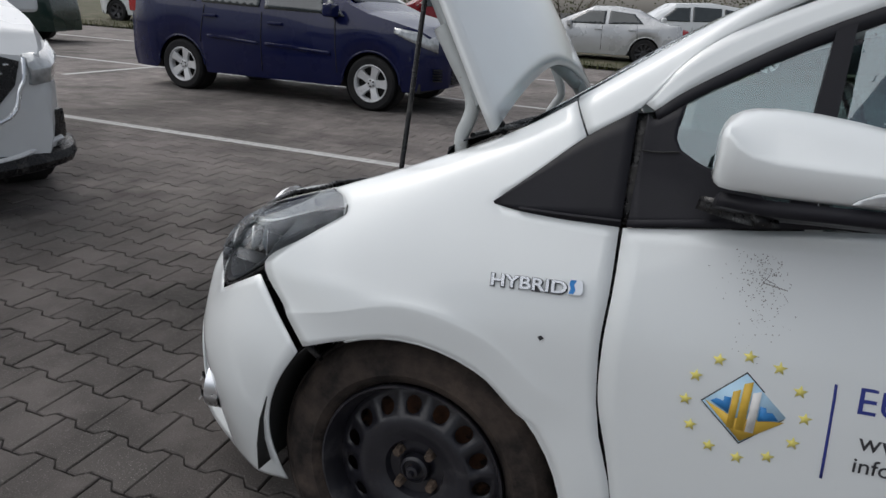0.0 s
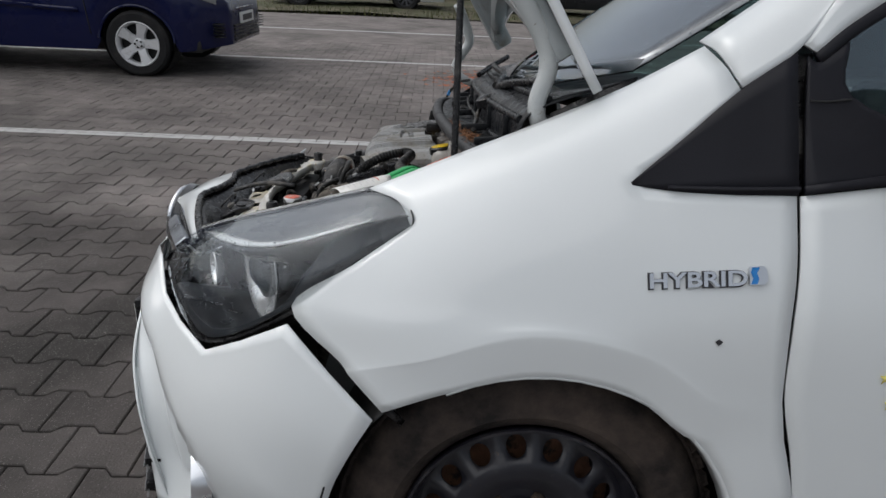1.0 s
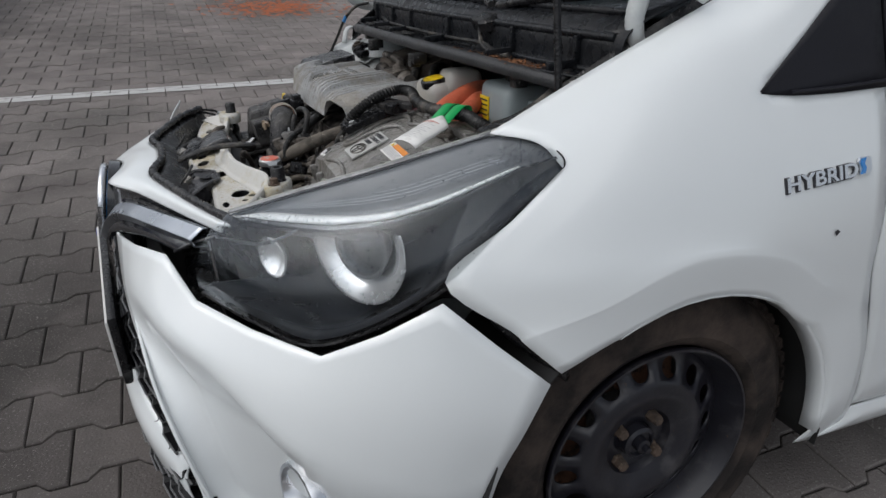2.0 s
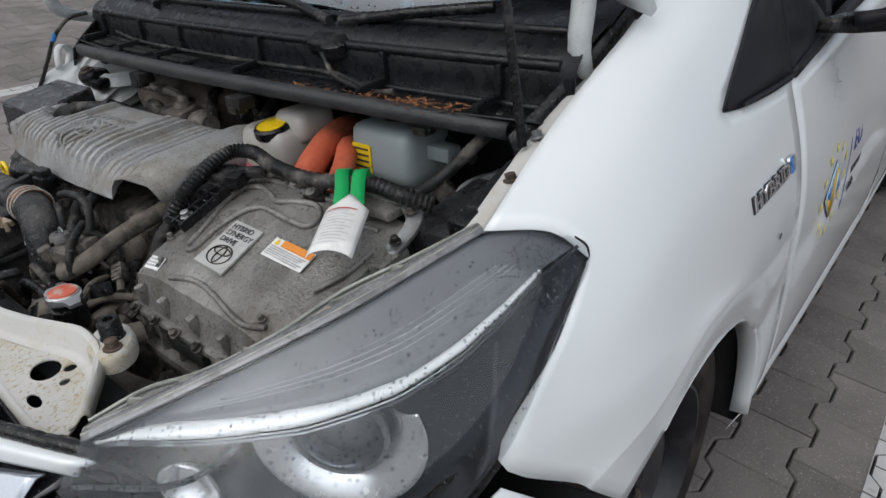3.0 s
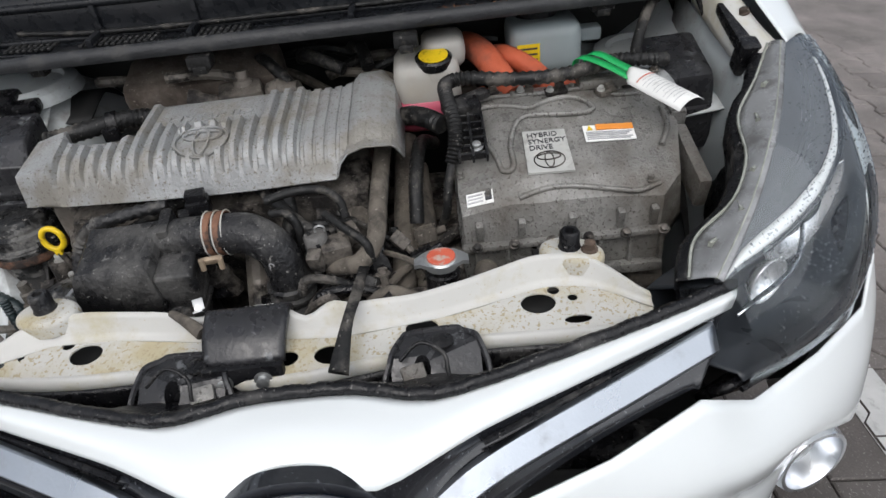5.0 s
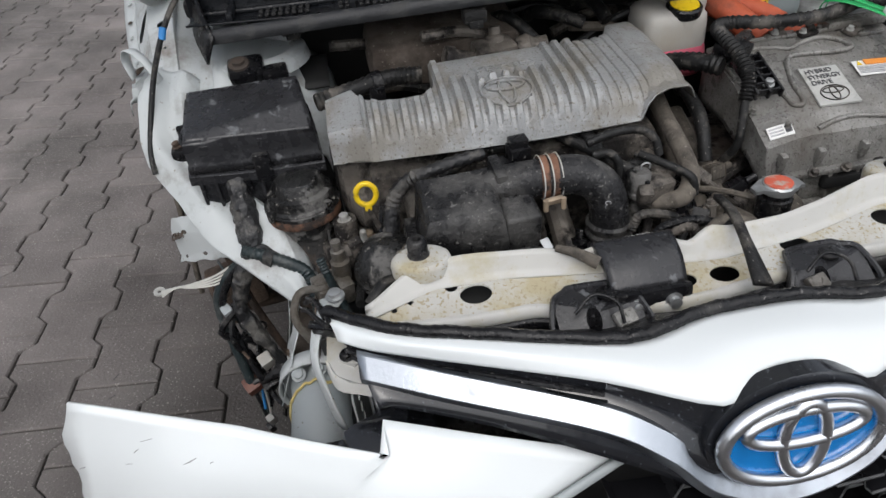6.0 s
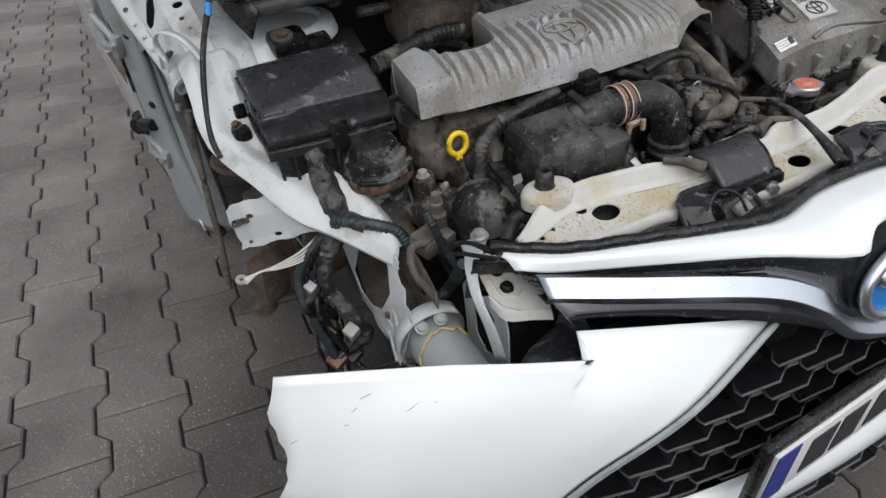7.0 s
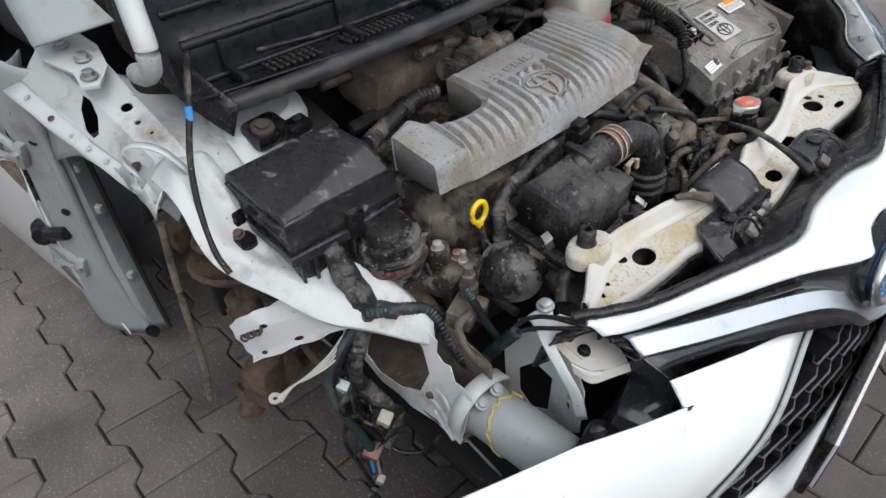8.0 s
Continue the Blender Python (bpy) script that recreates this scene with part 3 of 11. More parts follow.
M_PLATEGREEN = surface("plate_green", (0.25, 0.55, 0.34), 0.4, 0, 0.04, 40)


def car_paint(name, color, metal=0.0):
    return surface(name, color, 0.28, metal, 0.05, 2.0, coat=0.5, spec=0.15)


def interp(table, x):
    for (xa, za), (xb, zb) in zip(table, table[1:]):
        if xa >= x >= xb:
            return za if xa == xb else za + (zb - za) * (xa - x) / (xa - xb)
    return table[0][1] if x > table[0][0] else table[-1][1]


def road_wheel(parent, at, r, width, spokes, rim_mat, side):
    """Tyre, rim with spokes, hub and dark brake behind, facing +y or -y by side."""
    out = Vector((0, side, 0))
    bm = bmesh.new()
    h = width / 2
    lathe(bm, at, out, [(r * 0.66, -h), (r * 0.9, -h), (r * 0.98, -h * 0.8), (r, -h * 0.4), (r, h * 0.4), (r * 0.98, h * 0.8), (r * 0.9, h), (r * 0.7, h * 0.96), (r * 0.66, h * 0.8)], 32)
    wheel = part("wheel", bm, M_TYRE, parent, "black road tyre")
    m = axis_frame(at, out)
    bm = bmesh.new()
    lathe(bm, at, out, [(r * 0.69, h * 0.9), (r * 0.66, h * 0.96), (r * 0.60, h * 0.7), (r * 0.60, h * 0.1)], 32)
    for k in range(spokes):
        a = 2 * math.pi * k / spokes
        t = m @ Matrix.Rotation(a, 4, "Z")
        wide = 0.34 * r * math.pi / spokes
        prof = [(0.14 * r, wide * 0.62, h * 0.55), (0.35 * r, wide * 0.55, h * 0.72), (0.62 * r, wide * 0.80, h * 0.82)]
        top = [[bm.verts.new(t @ Vector((x, s * w, z))) for s in (-1, 1)] for x, w, z in prof]
        low = [[bm.verts.new(t @ Vector((x, s * w * 1.15, z - 0.03))) for s in (-1, 1)] for x, w, z in prof]
        for i in range(2):
            bm.faces.new((top[i][0], top[i][1], top[i + 1][1], top[i + 1][0]))
            for s in (0, 1):
                bm.faces.new((top[i][s], low[i][s], low[i + 1][s], top[i + 1][s]))
    lathe(bm, at, out, [(0.17 * r, h * 0.4), (0.17 * r, h * 0.62), (0.10 * r, h * 0.7), (0, h * 0.7)], 20)
    rim_ob = part("rim", bm, rim_mat, wheel, "spoked wheel disc")
    for k in range(5):
        a = 2 * math.pi * (k + 0.5) / 5
        bm = bmesh.new()
        lathe(bm, m @ Vector((0.11 * r * math.cos(a), 0.11 * r * math.sin(a), h * 0.66)), out, [(0.010, 0), (0.010, 0.012), (0, 0.012)], 6)
        part("wheel_nut", bm, M_BRICKDARK, rim_ob)
    bm = bmesh.new()
    lathe(bm, at, out, [(0, h * 0.05), (0.60 * r, h * 0.05)], 24)
    part("brake", bm, M_BRICKDARK, wheel)


def vehicle(name, label, category, m, paint, front, rear, wb, width, top, belt, seams, windows, wheel_r=0.31, spokes=5, rim_mat=None,
            sill=0.24, lamps=True, plate_mat=None, tail_z=0.85, roof_in=0.76, cladding=None, detail=True, glass_front=None, glass_rear=None, handles=(), lamp_h=0.068, lamp_rise=0.05, nose=0.40):
    """A parked car. x runs forward from the middle of the wheelbase; top and belt are tables of (x, z) from nose to tail."""
    car_ob = thing(name, m, label, category)
    rim_mat = rim_mat or M_ALLOY
    xf, xr = wb / 2 + front, -wb / 2 - rear
    hw = width / 2
    axles = (wb / 2, -wb / 2)
    xs = sorted({round(xr + (xf - xr) * i / 60, 3) for i in range(61)} | {round(a + wheel_r * 1.15 * math.cos(math.pi * k / 14), 3) for a in axles for k in range(15)} | {x for x, _ in top}, reverse=True)

    def half(x):
        u = max(0.0, (x - (xf - 0.75)) / 0.75)
        v = max(0.0, ((xr + 0.5) - x) / 0.5)
        return hw * (1 - nose * u ** 2.8 - 0.14 * v ** 2.2)

    def low(x):
        z = sill + 0.06 * max(0.0, (x - xf + 0.4) / 0.4)
        for a in axles:
            d = wheel_r * 1.15
            if abs(x - a) <= d + 1e-4:
                z = max(z, wheel_r + math.sqrt(max(0.0, d * d - (x - a) ** 2)) * 0.98)
        return z

    def ring(x):
        w, zl, zt = half(x), low(x), interp(top, x)
        zb = min(interp(belt, x), zt - 0.02)
        zl = min(zl, zb - 0.05)
        tall = zt - zb
        tumble = min(1.0, max(0.0, (tall - 0.04) / 0.35))
        wr = w * (0.93 - (0.93 - roof_in) * tumble)
        return [(x, w * 0.955, zl), (x, w * 0.99, zl + 0.3 * (zb - zl)), (x, w, zl + 0.62 * (zb - zl)), (x, w * 0.968, zb), (x, wr + 0.02, zb + 0.82 * tall),
                (x, wr * 0.93, zt - 0.012), (x, wr * 0.55, zt + 0.012), (x, 0, zt + 0.018)]

    bm = bmesh.new()
    rows = []
    for x in xs:
        half_ring = ring(x)
        rows.append(half_ring + [(a, -b, c) for a, b, c in reversed(half_ring[:-1])])
    vs = grid(bm, rows)
    for r in (vs[0], vs[-1]):
        bm.faces.new(r)
    body = part("body", bm, paint, car_ob, "", 40)

    def side_y(x, z):
        p = ring(x)
        for a, b in zip(p, p[1:]):
            if a[2] <= z <= b[2]:
                k = (z - a[2]) / max(1e-6, b[2] - a[2])
                return a[1] + k * (b[1] - a[1])
        return p[3][1]

    def skin_panel(nm, outline, mat, lift, lab="", parent_ob=None, both=True):
        for s in (1, -1) if both else (1,):
            b2 = bmesh.new()
            face = b2.faces.new([b2.verts.new((x, 0, z)) for x, z in outline])
            bmesh.ops.triangulate(b2, faces=[face])
            for k in range(4 if len(outline) < 7 else 1):
                bmesh.ops.subdivide_edges(b2, edges=[e for e in b2.edges if e.calc_length() > 0.09], cuts=1)
                bmesh.ops.triangulate(b2, faces=[q for q in b2.faces if len(q.verts) > 3])
            for v in b2.verts:
                v.co.y = s * (side_y(v.co.x, v.co.z) + lift)
            part(nm, b2, mat, parent_ob or body, lab, 60, thick=0.008, offset=0)

    for w in windows:
        skin_panel("window", w, M_CARGLASS, 0.008, "dark side window")
    for x0, z0, x1, z1 in seams:
        dx = 0.004
        pts = [(x0 + (x1 - x0) * i / 6, z0 + (z1 - z0) * i / 6) for i in range(7)]
        if abs(x1 - x0) < abs(z1 - z0):
            skin_panel("door_seam", [(x - dx, z) for x, z in pts] + [(x + dx, z) for x, z in reversed(pts)], M_BRICKDARK, 0.0025)
        else:
            skin_panel("trim_strip", [(x, z - 0.018) for x, z in pts] + [(x, z + 0.018) for x, z in reversed(pts)], paint, 0.012)
    for hx, hz in handles:
        for s in (1, -1):
            b2 = bmesh.new()
            box(b2, (hx, s * (side_y(hx, hz) + 0.02), hz), (0.20, 0.025, 0.035), bevel=0.01)
            part("door_handle", b2, paint, body)
    # sheets of glass ahead and behind
    for nm, ends in (("windscreen", glass_front), ("rear_window", glass_rear)):
        if ends:
            (xa, za), (xb, zb) = ends
            b2 = bmesh.new()
            rws = []
            for i in range(7):
                k = i / 6
                x = xa + (xb - xa) * k
                p = ring(x)
                w = p[5][1] * (0.97 if nm == "windscreen" else 0.92)
                up = Vector((zb - za, 0, xa - xb)).normalized() * 0.012
                zt = interp(top, x)
                rws.append([(x + abs(up.x) * (1 if xa > xb else -1), w * (j / 4 - 1), zt + 0.012 + abs(up.z) * 0.6 - 0.012 * abs(j / 4 - 1)) for j in range(9)])
            grid(b2, rws)
            part(nm, b2, M_CARGLASS, body, "dark glass", thick=0.004)
    for s in (1, -1):
        b2 = bmesh.new()
        mx = (windows[0][0][0] if windows else 0.6) - 0.12
        mz = interp(belt, mx) + 0.09
        box(b2, (mx, s * (hw + 0.07), mz), (0.13, 0.20, 0.15), bevel=0.045, segs=3)
        part("mirror", b2, paint, body)
        if lamps:
            b2 = bmesh.new()
            zl = interp(top, xf - 0.28) - 0.165
            rws = []
            for i in range(6):
                x = xf - 0.10 - 0.45 * i / 5
                y = half(x) + 0.012
                zz = zl + 0.02 + lamp_rise * i / 5
                hh = lamp_h * (1 - 0.70 * i / 5)
                rws.append([(x, s * (side_y(x, zz + q * hh) + 0.006), zz + q * hh) for q in (-1.0, -0.4, 0.3, 1.0)])
            grid(b2, rws)
            part("headlight", b2, M_LAMP, body, "clear glass headlight", thick=0.006)
        b2 = bmesh.new()
        box(b2, (xr + 0.10, s * half(xr + 0.1) * 0.93, tail_z), (0.20, 0.10, 0.26), bevel=0.03)
        part("tail_light", b2, M_TAIL, body, "red tail light")
        for a in axles:
            road_wheel(car_ob, (a, s * (hw - 0.13), wheel_r), wheel_r, 0.21, spokes, rim_mat, s)
        for a in axles:
            b2 = bmesh.new()
            lathe(b2, (a, s * (hw - 0.30), wheel_r + 0.02), (0, s, 0), [(0, 0), (wheel_r * 1.12, 0), (wheel_r * 1.12, 0.22)], 24)
            part("wheel_well", b2, M_BRICKDARK, body)
    # folded lips round the wheel arches
    for a in axles:
        for s in (1, -1):
            b2 = bmesh.new()
            d = wheel_r * 1.17
            arc = [(a + d * math.cos(radians(q)), wheel_r + d * math.sin(radians(q)) * 0.98) for q in range(4, 177, 7)]
            tube(b2, [(x, s * (side_y(x, z) + 0.004), z) for x, z in arc], 0.013, 6, 50)
            part("arch_lip", b2, cladding or paint, body)
    b2 = bmesh.new()
    box(b2, ((xf + xr) / 2, 0, sill + 0.05), (xf - xr - 0.5, width * 0.86, 0.12), bevel=0.02)
    part("underbody", b2, M_BRICKDARK, body)
    # grille, lower intake and plates on the nose and tail
    b2 = bmesh.new()
    for i in range(5):
        box(b2, (xf + 0.004, 0, sill + 0.10 + 0.035 * i), (0.03, width * 0.52, 0.020), bevel=0.005)
    part("intake_grille", b2, M_BLACK, body, "black lower grille")
    for x, z in ((xf + 0.012, sill + 0.30), (xr - 0.012, tail_z - 0.1)):
        b2 = bmesh.new()
        box(b2, (x, 0, z), (0.014, 0.52, 0.114), bevel=0.004)
        pl = part("number_plate", b2, plate_mat or M_PLATE, body, "plate with a dark bar for its number")
        b2 = bmesh.new()
        box(b2, (x + (0.008 if x > 0 else -0.008), 0, z), (0.003, 0.36, 0.06))
        part("number_bar", b2, M_INK, pl)
    return car_ob, body, half, side_y, xf, xr


# navy minivan
M_VAN = car_paint("navy_paint", (0.004, 0.007, 0.046))
van, van_body, _, van_side, vxf, vxr = vehicle(
    "minivan", "dark navy blue minivan with silver hubcaps parked on the paving", "minivan",
    pose(4.49, -6.02, 0, 0, 0, 180) , M_VAN, 0.84, 0.86, 2.72, 1.86,
    [(2.20, 0.60), (2.18, 0.72), (2.10, 0.83), (1.90, 0.95), (1.62, 1.03), (1.30, 1.10), (1.05, 1.20), (0.30, 1.58), (0.0, 1.635), (-0.9, 1.66), (-1.9, 1.60), (-2.08, 1.42), (-2.22, 0.95), (-2.24, 0.60)],
    [(2.3, 0.84), (1.3, 0.98), (0.6, 1.02), (-0.9, 1.06), (-2.2, 1.10)],
    [(0.93, 0.40, 0.90, 1.0), (-0.12, 0.34, -0.10, 1.02), (-1.02, 0.62, -0.94, 1.06), (0.85, 0.62, -0.05, 0.66), (-0.15, 0.66, -0.90, 0.70)],
    [[(1.02, 1.03), (0.80, 1.03), (0.72, 1.27)], [(0.74, 1.05), (-0.06, 1.06), (-0.06, 1.50), (0.36, 1.47), (0.66, 1.27)], [(-0.14, 1.07), (-0.98, 1.09), (-0.98, 1.54), (-0.14, 1.53)], [(-1.08, 1.10), (-1.86, 1.13), (-1.74, 1.48), (-1.08, 1.54)]],
    wheel_r=0.315, spokes=5, sill=0.25, tail_z=1.05, lamp_h=0.095, lamp_rise=0.13, glass_front=((1.06, 1.2), (0.30, 1.58)), glass_rear=((-1.93, 1.55), (-2.15, 1.15)), handles=((0.10, 0.90), (-0.85, 0.94)))
bm = bmesh.new()
for i in range(4):
    box(bm, (vxf - 0.012 - 0.022 * i, 0, 0.655 + 0.030 * i), (0.03, 0.62 - 0.02 * i, 0.010), bevel=0.003)
box(bm, (vxf - 0.085, 0, 0.795), (0.04, 0.62, 0.035), (0, -35, 0), bevel=0.012)
part("upper_grille", bm, M_CHROME, van_body, "chrome-barred grille")
for s in (1, -1):
    bm = bmesh.new()
    for i in range(5):
        box(bm, (vxf - 0.115, s * 0.66, 0.40 + 0.03 * i), (0.10, 0.28, 0.010), (0, 0, -s * 32), bevel=0.002)
    part("side_intake", bm, M_BLACK, van_body, "slatted bumper intake")

# white crossover with a green plate, nose towards the lane
M_SUVWHITE = car_paint("crossover_white", (0.66, 0.68, 0.69))
suv, suv_body, suv_half, _, sxf, sxr = vehicle(
    "crossover", "white crossover with a black studded grille and green plate", "car",
    pose(5.12, -1.08, 0, 0, 0, 153), M_SUVWHITE, 0.86, 0.86, 2.58, 1.81,
    [(2.15, 0.66), (2.12, 0.86), (1.98, 0.98), (1.20, 1.10), (0.95, 1.16), (0.2, 1.58), (-0.9, 1.62), (-1.7, 1.52), (-2.08, 1.1), (-2.15, 0.6)],
    [(2.15, 0.86), (1.2, 0.98), (-2.1, 1.08)],
    [(0.85, 0.42, 0.82, 1.0), (-0.15, 0.36, -0.13, 1.03)],
    [[(0.80, 1.05), (-0.08, 1.06), (-0.08, 1.48), (0.30, 1.46)], [(-0.18, 1.07), (-1.15, 1.09), (-1.0, 1.49), (-0.18, 1.5)]],
    wheel_r=0.33, sill=0.27, lamps=False, glass_front=((1.0, 1.15), (0.22, 1.57)), plate_mat=M_PLATEGREEN, nose=0.15)
bm = bmesh.new()
plate(bm, [(-0.66, 0.14), (-0.62, 0.02), (-0.46, -0.16), (0.46, -0.16), (0.62, 0.02), (0.66, 0.14), (0.56, 0.17), (-0.56, 0.17)], [], 0.05, lambda u, w, d: Vector((sxf + 0.030 - 0.10 * abs(u) ** 3 - 0.25 * max(0, w) ** 1.2 + d, u, 0.68 + w)))
suv_grille = part("front_grille", bm, M_BLACK, suv_body, "black grille with small chrome studs")
bm = bmesh.new()
for r in range(7):
    for c in range(-8, 9):
        u, w = (c + 0.5 * (r % 2)) * 0.074, -0.13 + r * 0.043
        if abs(u) < 0.54 + 0.6 * w and abs(u) < 0.62:
            box(bm, (sxf + 0.062 - 0.10 * abs(u) ** 3 - 0.25 * max(0, w) ** 1.2, u, 0.68 + w), (0.012, 0.026, 0.009), bevel=0.002)
part("stud", bm, M_CHROME, suv_grille, "chrome grille studs")
bm = bmesh.new()
edge = [(-0.68, 0.16), (-0.64, 0.01), (-0.46, -0.175), (0.46, -0.175), (0.64, 0.01), (0.68, 0.16)]
tube(bm, [(sxf + 0.058 - 0.10 * abs(u) ** 3 - 0.25 * max(0, w) ** 1.2, u, 0.68 + w) for u, w in edge], 0.012, 8, 40)
part("grille_surround", bm, M_CHROME, suv_grille, "chrome surround")
for s in (1, -1):
    bm = bmesh.new()
    rows = []
    for i in range(8):
        k = i / 7
        x = sxf + 0.02 - 0.34 * k
        y = suv_half(min(x, sxf)) + 0.012 if k > 0.05 else 0.70
        rows.append([(x, s * y, 0.70 + 0.08 * k), (x + 0.012, s * (y + 0.008), 0.78 + 0.06 * k), (x - 0.03, s * (y - 0.02), 0.86 + 0.05 * k)])
    grid(bm, rows)
    part("headlight", bm, M_LAMP, suv_body, "swept clear headlight", thick=0.03)
    bm = bmesh.new()
    box(bm, (sxf - 0.14, s * 0.790, 0.47), (0.12, 0.10, 0.17), (0, 0, -s * 40), bevel=0.02)
    part("fog_recess", bm, M_BLACK, suv_body, "black bumper recess")
bm = bmesh.new()
tube(bm, [(sxf - 0.36, -0.89, 0.32), (sxf - 0.08, -0.80, 0.30), (sxf + 0.02, -0.45, 0.27), (sxf + 0.03, 0, 0.27), (sxf + 0.02, 0.45, 0.27), (sxf - 0.08, 0.80, 0.30), (sxf - 0.36, 0.89, 0.32)], 0.055, 8, 40)
part("bumper_lip", bm, M_BLACK, suv_body, "black plastic bumper lip")
bm = bmesh.new()
tube(bm, [(sxf - 0.08, -0.82, 0.40), (sxf + 0.035, -0.5, 0.315), (sxf + 0.06, 0, 0.31), (sxf + 0.035, 0.5, 0.315), (sxf - 0.08, 0.82, 0.40)], 0.016, 8, 40)
part("skid_strip", bm, M_ALLOY, suv_body, "silver skid strip")

SEDAN_TOP = [(2.3, 0.55), (2.26, 0.72), (2.05, 0.84), (1.05, 0.98), (0.85, 1.04), (0.05, 1.39), (-0.5, 1.41), (-1.1, 1.34), (-1.75, 1.06), (-2.15, 1.0), (-2.27, 0.86), (-2.3, 0.55)]
SEDAN_BELT = [(2.3, 0.72), (1.0, 0.86), (-1.0, 0.94), (-2.3, 0.96)]
SEDAN_WIN = [[(0.72, 0.95), (-0.30, 0.97), (-0.30, 1.29), (0.20, 1.28)], [(-0.38, 0.98), (-1.25, 1.02), (-1.0, 1.25), (-0.38, 1.30)]]
ESTATE_TOP = [(2.3, 0.55), (2.26, 0.74), (2.05, 0.88), (1.05, 1.02), (0.85, 1.06), (0.1, 1.42), (-1.2, 1.44), (-1.9, 1.38), (-2.18, 1.06), (-2.26, 0.6)]
ESTATE_BELT = [(2.3, 0.76), (1.0, 0.90), (-2.2, 1.0)]
ESTATE_WIN = [[(0.72, 0.98), (-0.22, 1.0), (-0.22, 1.33), (0.22, 1.32)], [(-0.30, 1.01), (-1.15, 1.03), (-1.12, 1.34), (-0.30, 1.34)], [(-1.22, 1.04), (-1.95, 1.07), (-1.75, 1.30), (-1.22, 1.34)]]
SUV_TOP = [(2.25, 0.6), (2.2, 0.86), (2.0, 0.98), (1.1, 1.12), (0.95, 1.16), (0.25, 1.60), (-0.9, 1.66), (-1.8, 1.56), (-2.1, 1.12), (-2.2, 0.65)]
SUV_BELT = [(2.3, 0.88), (1.0, 1.0), (-2.2, 1.08)]
SUV_WIN = [[(0.80, 1.08), (-0.15, 1.1), (-0.15, 1.50), (0.28, 1.48)], [(-0.23, 1.11), (-1.1, 1.13), (-1.1, 1.52), (-0.23, 1.53)], [(-1.18, 1.14), (-1.75, 1.17), (-1.6, 1.46), (-1.18, 1.51)]]
DOORS = [(0.78, 0.36, 0.76, 0.92), (-0.26, 0.34, -0.24, 0.95), (-1.15, 0.60, -1.10, 0.98)]

vehicle("saloon", "silver saloon with dark many-spoked wheels and a damaged nose", "car", pose(2.40, -16.9, 0.02, 0, 0, 4), car_paint("silver_paint", (0.55, 0.56, 0.57), 0.4),
        0.85, 1.0, 2.70, 1.78, SEDAN_TOP, SEDAN_BELT, DOORS, SEDAN_WIN, wheel_r=0.33, spokes=9, rim_mat=M_DARKALLOY, tail_z=0.80, glass_front=((0.9, 1.03), (0.08, 1.38)), glass_rear=((-1.15, 1.32), (-1.7, 1.08)), handles=((-0.15, 0.84), (-1.0, 0.86)))
vehicle("estate", "black estate car with silver wheels beside the verge", "car", pose(-3.35, -16.6, 0.02, 0, 0, 176), car_paint("black_paint", (0.012, 0.013, 0.016)),
        0.80, 0.95, 2.76, 1.80, ESTATE_TOP, ESTATE_BELT, DOORS, ESTATE_WIN, wheel_r=0.33, spokes=7, tail_z=0.86, glass_front=((0.9, 1.05), (0.12, 1.41)), glass_rear=((-1.92, 1.36), (-2.14, 1.1)), handles=((-0.1, 0.88), (-0.98, 0.9)))
vehicle("sport_utility", "white sport utility car parked behind the saloon", "car", pose(0.55, -21.0, 0.05, 0, 0, 20), M_SUVWHITE,
        0.85, 0.9, 2.75, 1.86, SUV_TOP, SUV_BELT, DOORS, SUV_WIN, wheel_r=0.35, tail_z=1.0, glass_rear=((-1.82, 1.53), (-2.08, 1.18)))
vehicle("hatchback", "red hatchback parked behind the blue minivan", "car", pose(8.6, -20.8, 0.05, 0, 0, 30), car_paint("red_paint", (0.20, 0.012, 0.018)),
        0.8, 0.8, 2.6, 1.78, SUV_TOP, SUV_BELT, DOORS, SUV_WIN, wheel_r=0.32, tail_z=1.0)
vehicle("estate", "dark green car seen from behind with a damaged bumper", "car", pose(14.6, -8.3, 0, 0, 0, 22), car_paint("dark_green_paint", (0.010, 0.026, 0.020)),
        0.8, 0.75, 2.55, 1.72, ESTATE_TOP, ESTATE_BELT, DOORS, ESTATE_WIN, wheel_r=0.31, tail_z=0.95)
vehicle("sport_utility", "white car with dark wheels standing on the far verge", "car", pose(17.5, -17.5, 0.05, 0, 0, 10), M_SUVWHITE,
        0.85, 0.9, 2.75, 1.86, SUV_TOP, SUV_BELT, DOORS, SUV_WIN, wheel_r=0.35, rim_mat=M_DARKALLOY, tail_z=1.0)
vehicle("delivery_van", "red van at the far end of the car park", "van", pose(19.0, -24.0, 0.05, 0, 0, 5), car_paint("bright_red_paint", (0.34, 0.02, 0.015)),
        0.8, 0.9, 3.0, 1.9, [(2.35, 0.6), (2.3, 0.95), (2.1, 1.1), (1.4, 1.3), (0.9, 1.9), (-2.3, 1.95), (-2.4, 0.6)], [(2.3, 0.9), (1, 1.1), (-2.3, 1.15)], DOORS, [[(1.2, 1.2), (0.5, 1.22), (0.5, 1.75), (0.85, 1.74)]], wheel_r=0.33)
vehicle("saloon", "pale car with its bonnet up behind the black estate", "car", pose(-8.2, -17.6, 0.02, 0, 0, 0), car_paint("pale_grey_paint", (0.5, 0.52, 0.53)),
        0.85, 1.0, 2.7, 1.78, SEDAN_TOP, SEDAN_BELT, DOORS, SEDAN_WIN, wheel_r=0.32)

